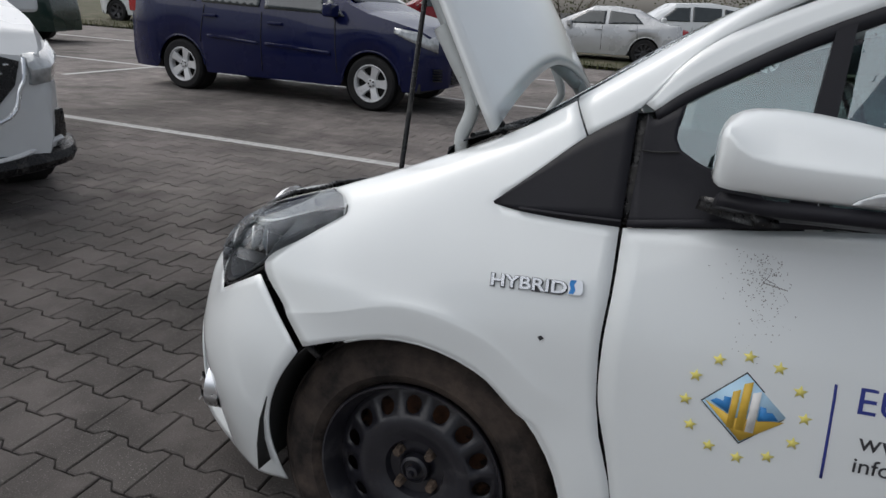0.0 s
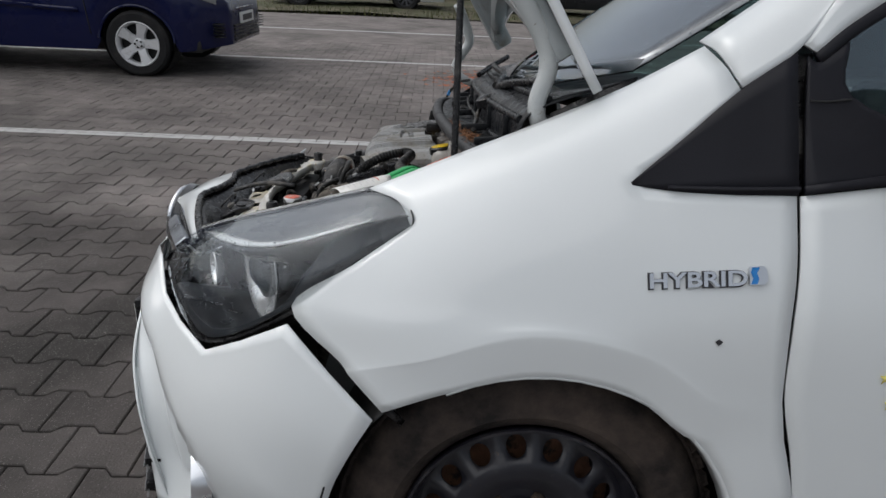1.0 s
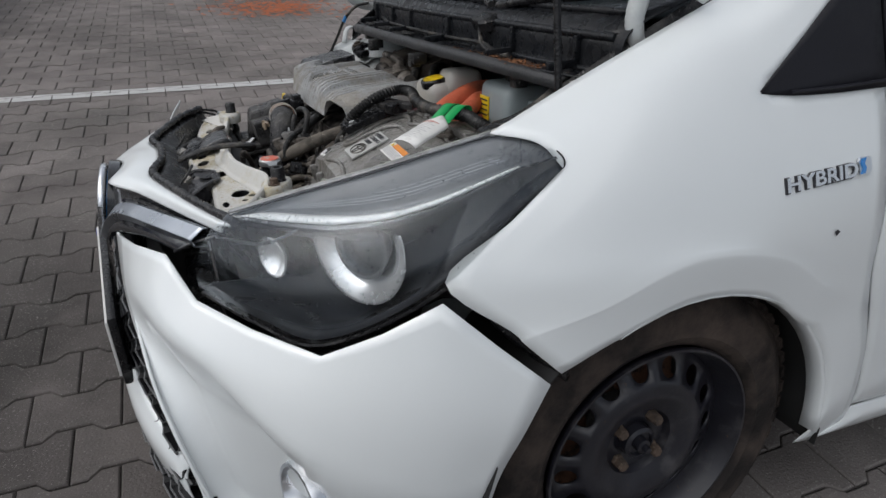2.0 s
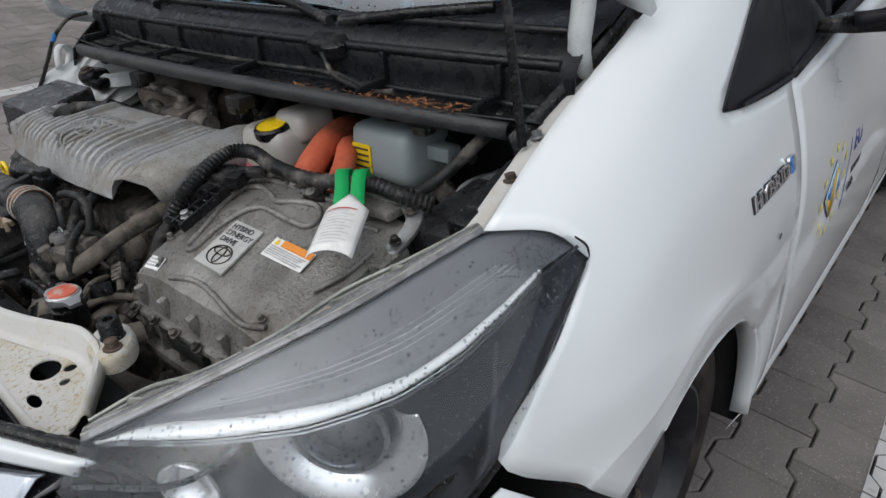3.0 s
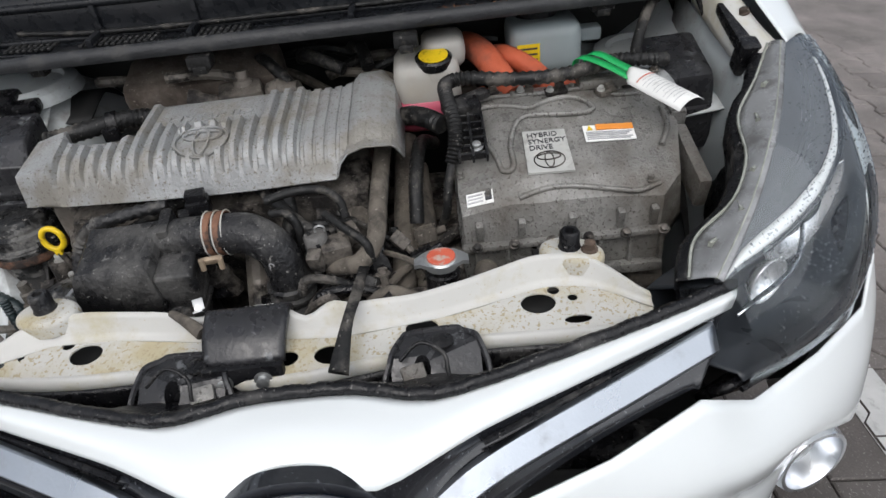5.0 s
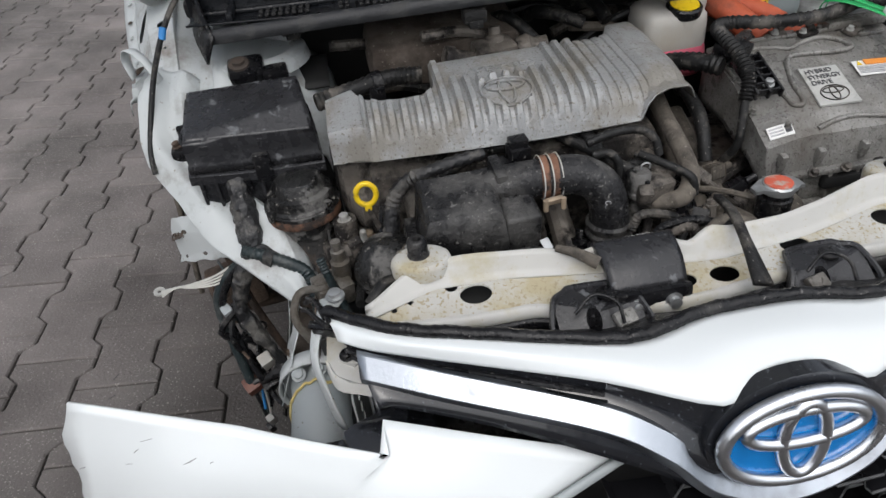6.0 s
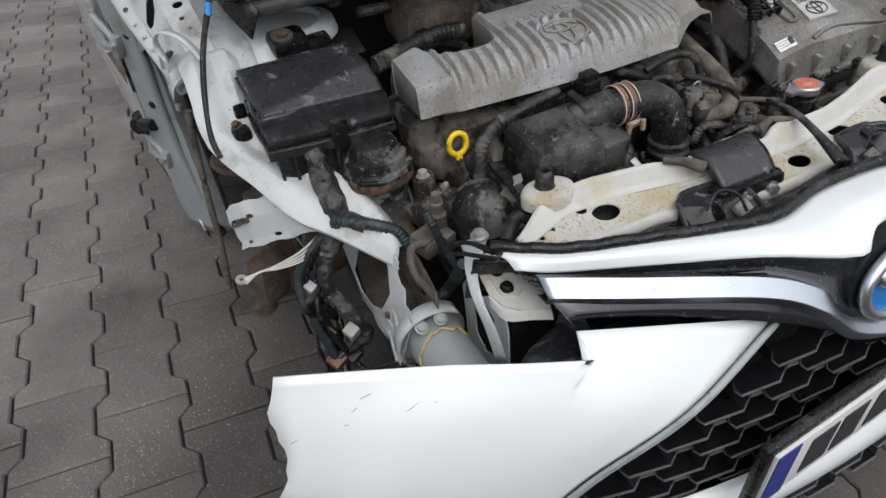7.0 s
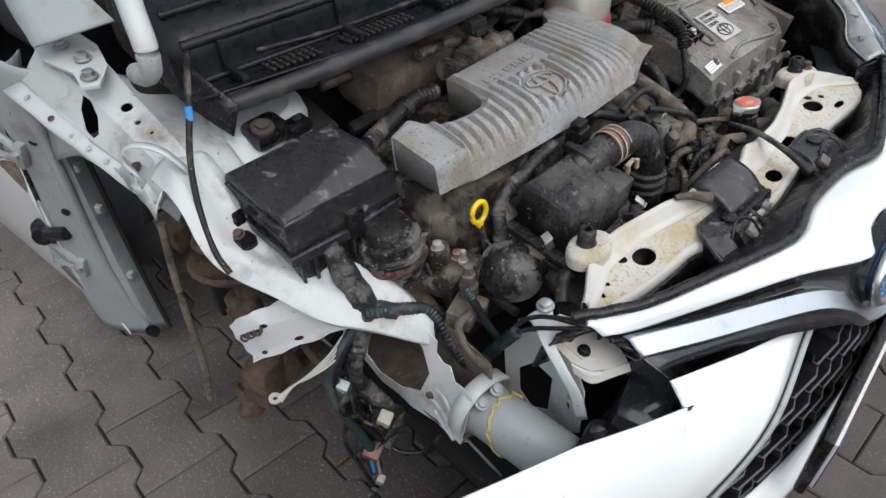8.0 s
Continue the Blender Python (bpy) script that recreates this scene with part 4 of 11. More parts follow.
# hedge and far trees that close the place behind the verge
M_HEDGE = surface("dull_foliage", (0.055, 0.060, 0.028), 0.9, 0, 0.3, 3, island=0.5)
M_BARK = surface("bark", (0.09, 0.07, 0.05), 0.95, 0, 0.3, 20, bump=0.5, bscale=60)


def bush(name, label, at, size, seed):
    rng = random.Random(seed)
    root = thing(name, pose(*at), label, "bush", "shrubs along the verge")
    bm = bmesh.new()
    for k in range(6):
        a = rng.uniform(0, 6.28)
        tube(bm, [(0, 0, 0), (0.25 * size[0] * math.cos(a), 0.25 * size[0] * math.sin(a), size[2] * 0.5), (0.4 * size[0] * math.cos(a + 0.3), 0.4 * size[0] * math.sin(a + 0.3), size[2] * 0.85)], lambda u: 0.03 * (1 - 0.8 * u) + 0.004, 6, 8)
    part("trunk", bm, M_BARK, root)
    bm = bmesh.new()
    for k in range(1500):
        while True:
            p = Vector((rng.uniform(-1, 1), rng.uniform(-1, 1), rng.uniform(-0.9, 1)))
            if 0.25 < p.length < 1 + 0.25 * noise.noise(p * 2.2 + Vector((seed, 0, 0))):
                break
        c = Vector((p.x * size[0] / 2, p.y * size[1] / 2, (p.z + 1) * size[2] / 2 + 0.05))
        d = Vector((rng.uniform(-1, 1), rng.uniform(-1, 1), rng.uniform(-1, 1))).normalized()
        e = d.cross(Vector((rng.random(), rng.random(), rng.random()))).normalized()
        s = rng.uniform(0.04, 0.10)
        bm.faces.new([bm.verts.new(c + s * q) for q in (d, 0.5 * e, -d, -0.5 * e)])
    part("crown", bm, M_HEDGE, root, "sparse dull green foliage", 180)


for i, (x, y, sx, sz) in enumerate(((-16, -27, 6, 3.2), (-9, -30, 7, 3.8), (-1, -29, 6, 3.0), (6, -31, 7, 4.2), (13, -30, 7, 3.4), (21, -32, 8, 4.5), (29, -30, 8, 4.0), (-24, -28, 8, 4.2))):
    bush("bush", "loose dull green shrub behind the far cars", (x, y, 0.1), (sx, sx * 0.7, sz), i)


# ---------------------------------------------------------------- the damaged white car
# x forward from the front axle, y to the car's left; it leans to its right, where the front wheel is gone
car = thing("car", pose(0, 0.065, -0.07, 6.2, 0, 0), "white hatchback with raised bonnet, torn bumper and missing front wheel", "car")


def mirror(pts):
    return [(x, -y, z) for x, y, z in pts]


def lin(pts, n):
    """n+1 points on a broken line, evenly by corner."""
    out = []
    for i in range(n + 1):
        u = i / n * (len(pts) - 1)
        k = min(int(u), len(pts) - 2)
        out.append(Vector(pts[k]).lerp(Vector(pts[k + 1]), u - k))
    return out


# --- front wing
WING_TOP = [(0.272, 0.656, 0.850), (0.14, 0.640, 0.905), (0.0, 0.636, 0.965), (-0.11, 0.645, 1.018), (-0.208, 0.662, 1.078)]
WING_ROLL = [(0.225, 0.702, 0.843), (0.12, 0.700, 0.888), (0.0, 0.698, 0.938), (-0.11, 0.700, 0.985), (-0.225, 0.704, 1.052)]
WING_TRI = [(0.204, 0.735, 0.815), (0.1, 0.741, 0.853), (0.0, 0.744, 0.878), (-0.101, 0.748, 0.893), (-0.243, 0.724, 1.022)]
W2 = [(0.204, 0.735, 0.815), (0.1, 0.741, 0.853), (0.0, 0.744, 0.878), (-0.101, 0.748, 0.889), (-0.2, 0.761, 0.884), (-0.323, 0.772, 0.887)]
W3 = [(0.285, 0.748, 0.757), (0.15, 0.772, 0.785), (0.02, 0.782, 0.795), (-0.1, 0.789, 0.795), (-0.2, 0.796, 0.792), (-0.327, 0.803, 0.790)]
W4 = [(0.376, 0.748, 0.689), (0.21, 0.793, 0.708), (0.03, 0.808, 0.712), (-0.1, 0.813, 0.708), (-0.21, 0.817, 0.700), (-0.326, 0.820, 0.700)]
W5 = [(0.305, 0.786, 0.625), (0.19, 0.812, 0.652), (0.02, 0.824, 0.668), (-0.12, 0.825, 0.640), (-0.22, 0.823, 0.596), (-0.334, 0.821, 0.600)]
ARCH = (0.004, 0.300, 0.322)
arch_pt = lambda a: (ARCH[0] + ARCH[2] * math.cos(radians(a)), 0.8165, ARCH[1] + ARCH[2] * math.sin(radians(a)))
flare = lambda a, d, y: (ARCH[0] + (ARCH[2] + d) * math.cos(radians(a)), y, ARCH[1] + (ARCH[2] + d) * math.sin(radians(a)))
W5A = [(0.300, 0.789, 0.622), flare(62, 0.070, 0.8125), flare(86, 0.070, 0.8175), flare(110, 0.070, 0.8205), flare(130, 0.070, 0.8215), (-0.335, 0.8205, 0.605)]
W5 = [(0.284, 0.799, 0.604), flare(63, 0.054, 0.8150), flare(87, 0.054, 0.8195), flare(111, 0.054, 0.8215), flare(132, 0.054, 0.8218), (-0.340, 0.8212, 0.580)]
W6 = [(0.236, 0.814, 0.556), arch_pt(66), arch_pt(88), arch_pt(112), arch_pt(136), (-0.352, 0.822, 0.520)]
W6[5] = (-0.350, 0.822, 0.535)
bm = bmesh.new()
upper = [spline(r, 20) for r in (WING_TOP, WING_ROLL, WING_TRI)]
lower = [spline(r, 25) for r in (W2, W3, W4, W5A, W5, W6)]
lower[0][:16] = [p.copy() for p in upper[2][:16]]
for rows_in, steps in ((upper, 12), (lower, 25)):
    cols = [spline(c, steps) for c in zip(*rows_in)]
    grid(bm, list(zip(*cols)))
rear = [[arch_pt(a), (0.5 * (arch_pt(a)[0] + sx), 0.824, 0.5 * (arch_pt(a)[2] + sz)), (sx, sy, sz)] for a, sx, sy, sz in
        ((136, -0.350, 0.822, 0.535), (150, -0.366, 0.821, 0.49), (165, -0.384, 0.819, 0.43), (180, -0.395, 0.815, 0.36), (195, -0.400, 0.808, 0.30))]
rear[-1] = [(-0.300, 0.790, 0.245), (-0.35, 0.795, 0.243), (-0.395, 0.795, 0.25)]
rear[-2] = [(-0.316, 0.815, 0.31), (-0.355, 0.815, 0.31), (-0.398, 0.812, 0.315)]
seam_row = spline(W6, 25)[20:]
rear = [[tuple(p) for p in spline(r, 5)] for r in rear]
rear[0] = [tuple(p) for p in seam_row]
loft(bm, rear, 5, 5)
bmesh.ops.remove_doubles(bm, verts=bm.verts, dist=0.0008)
inner = [v for v in bm.verts if not v.is_boundary and (v.co.z > 0.70 or v.co.x < -0.25)]
for k in range(10):
    bmesh.ops.smooth_vert(bm, verts=inner, factor=0.5, use_axis_x=True, use_axis_y=True, use_axis_z=True)
wing = part("front_wing", bm, M_PAINT, car, "glossy white front wing with a rolled wheel arch", 60, thick=0.0015)
bm = bmesh.new()
lip = [arch_pt(a) for a in range(64, 190, 7)]
grid(bm, [[(x, y + 0.0005, z) for x, y, z in lip], [(x * 0.985, y - 0.004, (z - 0.3) * 0.985 + 0.3) for x, y, z in lip], [(x * 0.97, y - 0.03, (z - 0.3) * 0.97 + 0.3) for x, y, z in lip]])
part("arch_lip", bm, M_PAINT, wing, "folded arch edge", 60, thick=0.001)
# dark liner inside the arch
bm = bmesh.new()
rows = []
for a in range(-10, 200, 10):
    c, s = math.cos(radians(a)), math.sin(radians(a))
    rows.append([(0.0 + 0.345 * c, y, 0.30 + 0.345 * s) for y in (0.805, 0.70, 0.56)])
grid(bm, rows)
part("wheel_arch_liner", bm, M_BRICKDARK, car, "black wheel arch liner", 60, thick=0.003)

# --- badge on the wing
ux = Vector((-1, 0.037, 0.086)).normalized()
uz = Vector((0.086, -0.27, 1)).normalized()
uz = (uz - ux * uz.dot(ux)).normalized()
un = ux.cross(uz)
if un.y < 0:
    un = -un
badge_m = Matrix((( ux.x, uz.x, un.x, -0.126), (ux.y, uz.y, un.y, 0.8020), (ux.z, uz.z, un.z, 0.757), (0, 0, 0, 1)))
# wider ink copy, set lower and behind, paints the letters' shadow edge
bm = letters("HYBRID", 0.040, 0.0012, 0.0022)
wide = max(v.co.x for v in bm.verts)
high = max(v.co.y for v in bm.verts)
bmesh.ops.scale(bm, vec=(0.136 / wide, 0.0222 / high, 1.0), verts=bm.verts)
bmesh.ops.translate(bm, vec=(-0.0006, -0.0012, 0.0004), verts=bm.verts)
laid(bm, badge_m)
shadow_bm = bm
bm = letters("HYBRID", 0.040, 0.0025, 0.0009)
wide = max(v.co.x for v in bm.verts)
high = max(v.co.y for v in bm.verts)
bmesh.ops.scale(bm, vec=(0.134 / wide, 0.0205 / high, 1.6), verts=bm.verts)
laid(bm, badge_m)
badge = part("badge", bm, M_BADGE, wing, "chrome letters reading HYBRID", 30)
part("letter_edge", shadow_bm, M_INK, badge, "dark backing as the letters' shadow edge", 30)
bm = bmesh.new()
plate(bm, [(0.137, 0.000), (0.157, 0.000), (0.161, 0.005), (0.160, 0.021), (0.156, 0.025), (0.139, 0.025), (0.136, 0.020)], [], 0.004, lambda u, w, d: badge_m @ Vector((u, w, 0.004 + d)))
part("badge_tile", bm, M_CHROME, badge, "chrome tile", 30)
bm = bmesh.new()
plate(bm, [(0.138, 0.001), (0.146, 0.001), (0.149, 0.008), (0.146, 0.016), (0.150, 0.024), (0.140, 0.024), (0.138, 0.017), (0.141, 0.009)], [], 0.001, lambda u, w, d: badge_m @ Vector((u, w, 0.0052 + d)))
part("badge_wave", bm, M_BLUE, badge, "blue wave", 30)

# --- black corner panel ahead of the door
TRI_UP = [(-0.101, 0.748, 0.893), (-0.170, 0.737, 0.955), (-0.243, 0.724, 1.022), (-0.318, 0.710, 1.074)]
TRI_LOW = [(-0.103, 0.748, 0.889), (-0.16, 0.756, 0.884), (-0.24, 0.765, 0.884), (-0.325, 0.772, 0.888)]
bm = bmesh.new()
loft(bm, [TRI_UP, TRI_LOW], 12, 6)
corner_panel = part("corner_panel", bm, M_TRIM, car, "matt dark grey triangular corner panel", 60, thick=0.004, offset=0)
bm = bmesh.new()
tube(bm, [(-0.15, 0.759, 0.890), (-0.24, 0.768, 0.893), (-0.324, 0.775, 0.898)], 0.003, 6, 10)
part("trim_lip", bm, M_TRIM, corner_panel)

# --- windscreen pillar
P_IN = [(-0.208, 0.640, 1.085), (-0.358, 0.622, 1.192), (-0.476, 0.612, 1.268), (-0.70, 0.59, 1.385), (-0.95, 0.57, 1.455)]
P_MID = [(-0.218, 0.690, 1.070), (-0.345, 0.672, 1.160), (-0.48, 0.648, 1.262), (-0.70, 0.615, 1.385), (-0.95, 0.595, 1.450)]
P_OUT = [(-0.245, 0.724, 1.026), (-0.322, 0.709, 1.080), (-0.41, 0.676, 1.186), (-0.66, 0.628, 1.325), (-0.95, 0.605, 1.425)]
for f in (lambda p: p, mirror):
    bm = bmesh.new()
    loft(bm, [f(P_IN), f(P_MID), f(P_OUT)], 20, 5)
    part("windscreen_pillar", bm, M_PAINT, car, "white windscreen pillar", 60, thick=0.004)

# --- doors and sides
D0 = [(-0.3290, 0.772, 0.887), (-0.5, 0.772, 0.912), (-0.7, 0.771, 0.940), (-1.05, 0.768, 0.962), (-1.30, 0.765, 0.975)]
D1 = [(-0.3320, 0.803, 0.790), (-0.5, 0.806, 0.795), (-0.7, 0.809, 0.805), (-1.05, 0.808, 0.82), (-1.30, 0.807, 0.83)]
D2 = [(-0.3310, 0.820, 0.700), (-0.5, 0.824, 0.700), (-0.7, 0.826, 0.702), (-1.05, 0.826, 0.71), (-1.30, 0.826, 0.71)]
D3 = [(-0.3390, 0.8225, 0.600), (-0.5, 0.828, 0.60), (-0.7, 0.830, 0.60), (-1.05, 0.830, 0.60), (-1.30, 0.830, 0.60)]
D4 = [(-0.3710, 0.821, 0.490), (-0.5, 0.826, 0.48), (-0.7, 0.828, 0.47), (-1.05, 0.828, 0.47), (-1.30, 0.828, 0.47)]
D5 = [(-0.4005, 0.815, 0.360), (-0.5, 0.817, 0.36), (-0.7, 0.818, 0.36), (-1.05, 0.818, 0.36), (-1.30, 0.818, 0.36)]
D6 = [(-0.4060, 0.806, 0.312), (-0.5, 0.806, 0.305), (-0.7, 0.806, 0.30), (-1.05, 0.806, 0.30), (-1.30, 0.806, 0.30)]
bm = bmesh.new()
loft(bm, [D0, D1, D2, D3, D4, D5, D6], 20, 4)
door = part("front_door", bm, M_PAINT, car, "white front door with a round sticker of stars", 60, thick=0.006)
F_OUT = [(-0.327, 0.706, 1.086), (-0.398, 0.680, 1.176), (-0.52, 0.653, 1.250), (-0.80, 0.612, 1.372), (-1.10, 0.595, 1.430)]
F_IN = [(-0.344, 0.712, 1.076), (-0.410, 0.696, 1.128), (-0.589, 0.659, 1.235), (-0.85, 0.624, 1.345), (-1.10, 0.610, 1.395)]
F_GL = [(-0.352, 0.716, 1.062), (-0.428, 0.696, 1.118), (-0.600, 0.661, 1.215), (-0.85, 0.630, 1.320), (-1.08, 0.616, 1.368)]
bm = bmesh.new()
loft(bm, [F_OUT, F_IN], 20, 3)
part("window_frame", bm, M_PAINT, door, "white door frame", 60, thick=0.004)
bm = bmesh.new()
loft(bm, [F_IN, F_GL], 20, 2)
part("window_rubber", bm, M_TRIM, door, "black window rubber", 60, thick=0.01)
bm = bmesh.new()
loft(bm, [[(-0.334, 0.712, 1.070), (-0.345, 0.716, 1.062), (-0.362, 0.713, 1.070), (-0.391, 0.705, 1.092)],
          [(-0.334, 0.730, 1.015), (-0.350, 0.731, 1.010), (-0.370, 0.730, 1.015), (-0.395, 0.729, 1.02)],
          [(-0.334, 0.752, 0.950), (-0.37, 0.750, 0.955), (-0.43, 0.748, 0.960), (-0.52, 0.746, 0.968)],
          [(-0.335, 0.772, 0.892), (-0.40, 0.771, 0.902), (-0.48, 0.770, 0.914), (-0.56, 0.768, 0.926)]], 10, 4)
sail = part("sail_panel", bm, M_TRIM, door, "matt dark grey mirror panel", 60, thick=0.008)
bm = bmesh.new()
tube(bm, [(-0.336, 0.7350, 1.012), (-0.36, 0.7350, 1.012), (-0.393, 0.7335, 1.016)], 0.0016, 6, 12)
part("panel_joint", bm, M_BRICKDARK, sail, "dark joint")
bm = bmesh.new()
loft(bm, [[(-0.334, 0.776, 0.890), (-0.5, 0.776, 0.915), (-0.7, 0.775, 0.943), (-1.05, 0.772, 0.965)], [(-0.334, 0.774, 0.902), (-0.5, 0.773, 0.930), (-0.7, 0.771, 0.962), (-1.05, 0.766, 0.985)]], 14, 2)
part("belt_trim", bm, M_TRIM, door, "black waist strip", 60, thick=0.012)
# glass of the door: small front pane, divider, main pane
side_pt = lambda x, z: (x, 0.772 - 0.33 * (z - 0.887), z)
bm = bmesh.new()
plate(bm, [(-0.392, 0.985), (-0.385, 1.05), (-0.392, 1.10), (-0.43, 1.122), (-0.586, 1.212), (-0.575, 0.94), (-0.45, 0.93)], [], 0.004, lambda u, w, d: Vector(side_pt(u, w)) + Vector((0, d - 0.006, 0)))
q = part("quarter_glass", bm, M_GLASS, door, "clear front quarter glass")
q.visible_shadow = False
bm = bmesh.new()
plate(bm, [(-0.618, 0.945), (-0.625, 1.225), (-0.85, 1.325), (-1.06, 1.365), (-1.08, 0.97)], [], 0.004, lambda u, w, d: Vector(side_pt(u, w)) + Vector((0, d - 0.006, 0)))
q = part("door_glass", bm, M_WETGLASS, door, "rain-spotted door glass")
q.visible_shadow = False
bm = bmesh.new()
plate(bm, [(-0.562, 0.94), (-0.585, 1.222), (-0.612, 1.235), (-0.600, 0.945)], [], 0.012, lambda u, w, d: Vector(side_pt(u, w)) + Vector((0, d + 0.002, 0)))
part("window_divider", bm, M_TRIM, door, "black window divider")

# print on the door
def on_door(x, z, lift=0.001):
    tab = ((0.30, 0.806), (0.36, 0.818), (0.47, 0.828), (0.60, 0.830), (0.70, 0.8255), (0.80, 0.808), (0.92, 0.771))
    for (za, ya), (zb, yb) in zip(tab, tab[1:]):
        if za <= z <= zb:
            y = ya + (yb - ya) * (z - za) / (zb - za)
            break
    else:
        y = 0.806
    return Vector((x, y + lift, z))


def print_patch(name, outline, mat, lift, label, parent_ob=None):
    bm = bmesh.new()
    plate(bm, outline, [], 0.0006, lambda u, w, d: on_door(u, w, lift + d))
    return part(name, bm, mat, parent_ob or door, label, 180)


LOGO = (-0.554, 0.650)
print_patch("sticker_edge", [(LOGO[0] + 0.005, LOGO[1] + 0.0585), (LOGO[0] - 0.0615, LOGO[1] + 0.001), (LOGO[0] - 0.004, LOGO[1] - 0.0585), (LOGO[0] + 0.0615, LOGO[1] - 0.002)], M_INK, 0.0010, "thin dark edge of the sticker")
sticker = print_patch("sticker", [(LOGO[0] + 0.005, LOGO[1] + 0.056), (LOGO[0] - 0.059, LOGO[1] + 0.001), (LOGO[0] - 0.004, LOGO[1] - 0.056), (LOGO[0] + 0.059, LOGO[1] - 0.002)], M_LIGHTBLUE, 0.0016, "diamond sticker with a pale blue sky and golden towers")
print_patch("sticker_field", [(LOGO[0] + 0.056, LOGO[1] + 0.001), (LOGO[0] + 0.01, LOGO[1] - 0.018), (LOGO[0] - 0.058, LOGO[1] - 0.007), (LOGO[0] - 0.004, LOGO[1] - 0.053)], M_GOLD, 0.0024, "golden field", sticker)
for dx, w, h in ((0.014, 0.010, 0.030), (0.0, 0.012, 0.046), (-0.014, 0.012, 0.034)):
    print_patch("sticker_tower", [(LOGO[0] + dx - w / 2, LOGO[1] - 0.035), (LOGO[0] + dx - w / 2, LOGO[1] + h), (LOGO[0] + dx + w / 2, LOGO[1] + h - 0.006), (LOGO[0] + dx + w / 2, LOGO[1] - 0.035)], M_GOLD if dx != -0.014 else M_LABEL, 0.0032, "tower shape", sticker)
for pts in ([(0.048, 0.002), (0.020, -0.012), (0.020, 0.014), (0.030, 0.014), (0.030, 0.006), (0.040, 0.008)], [(-0.022, -0.014), (-0.050, -0.006), (-0.040, 0.004), (-0.032, 0.003), (-0.030, 0.010), (-0.022, 0.010)]):
    print_patch("sticker_skyline", [(LOGO[0] + a, LOGO[1] + b) for a, b in pts], M_MIDBLUE, 0.0032, "blue skyline", sticker)
for k in range(12):
    a = radians(90 + 30 * k + 4)
    cx, cz = LOGO[0] - 0.084 * math.cos(a), LOGO[1] + 0.082 * math.sin(a)
    pts = []
    for i in range(10):
        rr = 0.0105 if i % 2 == 0 else 0.0045
        b = radians(90 + 36 * i)
        pts.append((cx + rr * math.cos(b), cz + rr * math.sin(b)))
    print_patch("star", pts, M_STAR, 0.0016, "yellow star")
print_patch("sticker_bar", [(-0.663 - 0.0015 * i, 0.741 - 0.0214 * i) for i in range(9)] + [(-0.667 - 0.0015 * i, 0.741 - 0.0214 * i) for i in range(8, -1, -1)], M_NAVY, 0.0016, "dark blue bar")
for word, size, x, z, mt in (("EU", 0.057, -0.696, 0.683, M_NAVY), ("www", 0.040, -0.712, 0.629, M_INK), ("info", 0.034, -0.711, 0.593, M_INK)):
    bm = letters(word, size, 0.0004)
    for v in bm.verts:
        p = on_door(x - v.co.x + 0.05 * v.co.y, z + v.co.y + 0.06 * v.co.x, 0.0018 + v.co.z)
        v.co = p
    part("lettering", bm, mt, door, "dark letters reading " + word, 180)
# scuffs and dirt under the mirror
bm = bmesh.new()
scuff_rng = random.Random(5)
M_GRIME = surface("grey_grime", (0.26, 0.255, 0.25), 0.8, 0, 0.3, 60)
for k in range(260):
    x, z = -0.545 + scuff_rng.gauss(0, 0.022), 0.885 - abs(scuff_rng.gauss(0, 0.065))
    s = scuff_rng.uniform(0.0004, 0.0014)
    a = scuff_rng.uniform(0, 6.3)
    bm.faces.new([bm.verts.new(on_door(x + s * math.cos(a + i * 1.57), z + s * math.sin(a + i * 1.57), 0.0012)) for i in range(4)])
for k in range(14):
    x, z = -0.60 + scuff_rng.gauss(0, 0.05), 0.86 + scuff_rng.gauss(0, 0.018)
    a, s = scuff_rng.uniform(0, 3.1), scuff_rng.uniform(0.006, 0.018)
    dx, dz = s * math.cos(a), s * math.sin(a)
    bm.faces.new([bm.verts.new(on_door(x + u * dx + w * dz * 0.04, z + u * dz - w * dx * 0.04, 0.0012)) for u, w in ((-1, -1), (1, -1), (1, 1), (-1, 1))])
tagged(part("scuff_grime", bm, M_GRIME, door, "dark scuffs and specks below the mirror", 180), "dark scuffs and specks below the mirror", kind="stuff")
bm = bmesh.new()
plate(bm, [(-0.235, 0.688), (-0.229, 0.692), (-0.224, 0.688), (-0.229, 0.682)], [], 0.0008, lambda u, w, d: Vector((u, 0.8195 + d + 0.002, w)))
part("paint_chip", bm, M_INK, wing, "small dark paint chip")

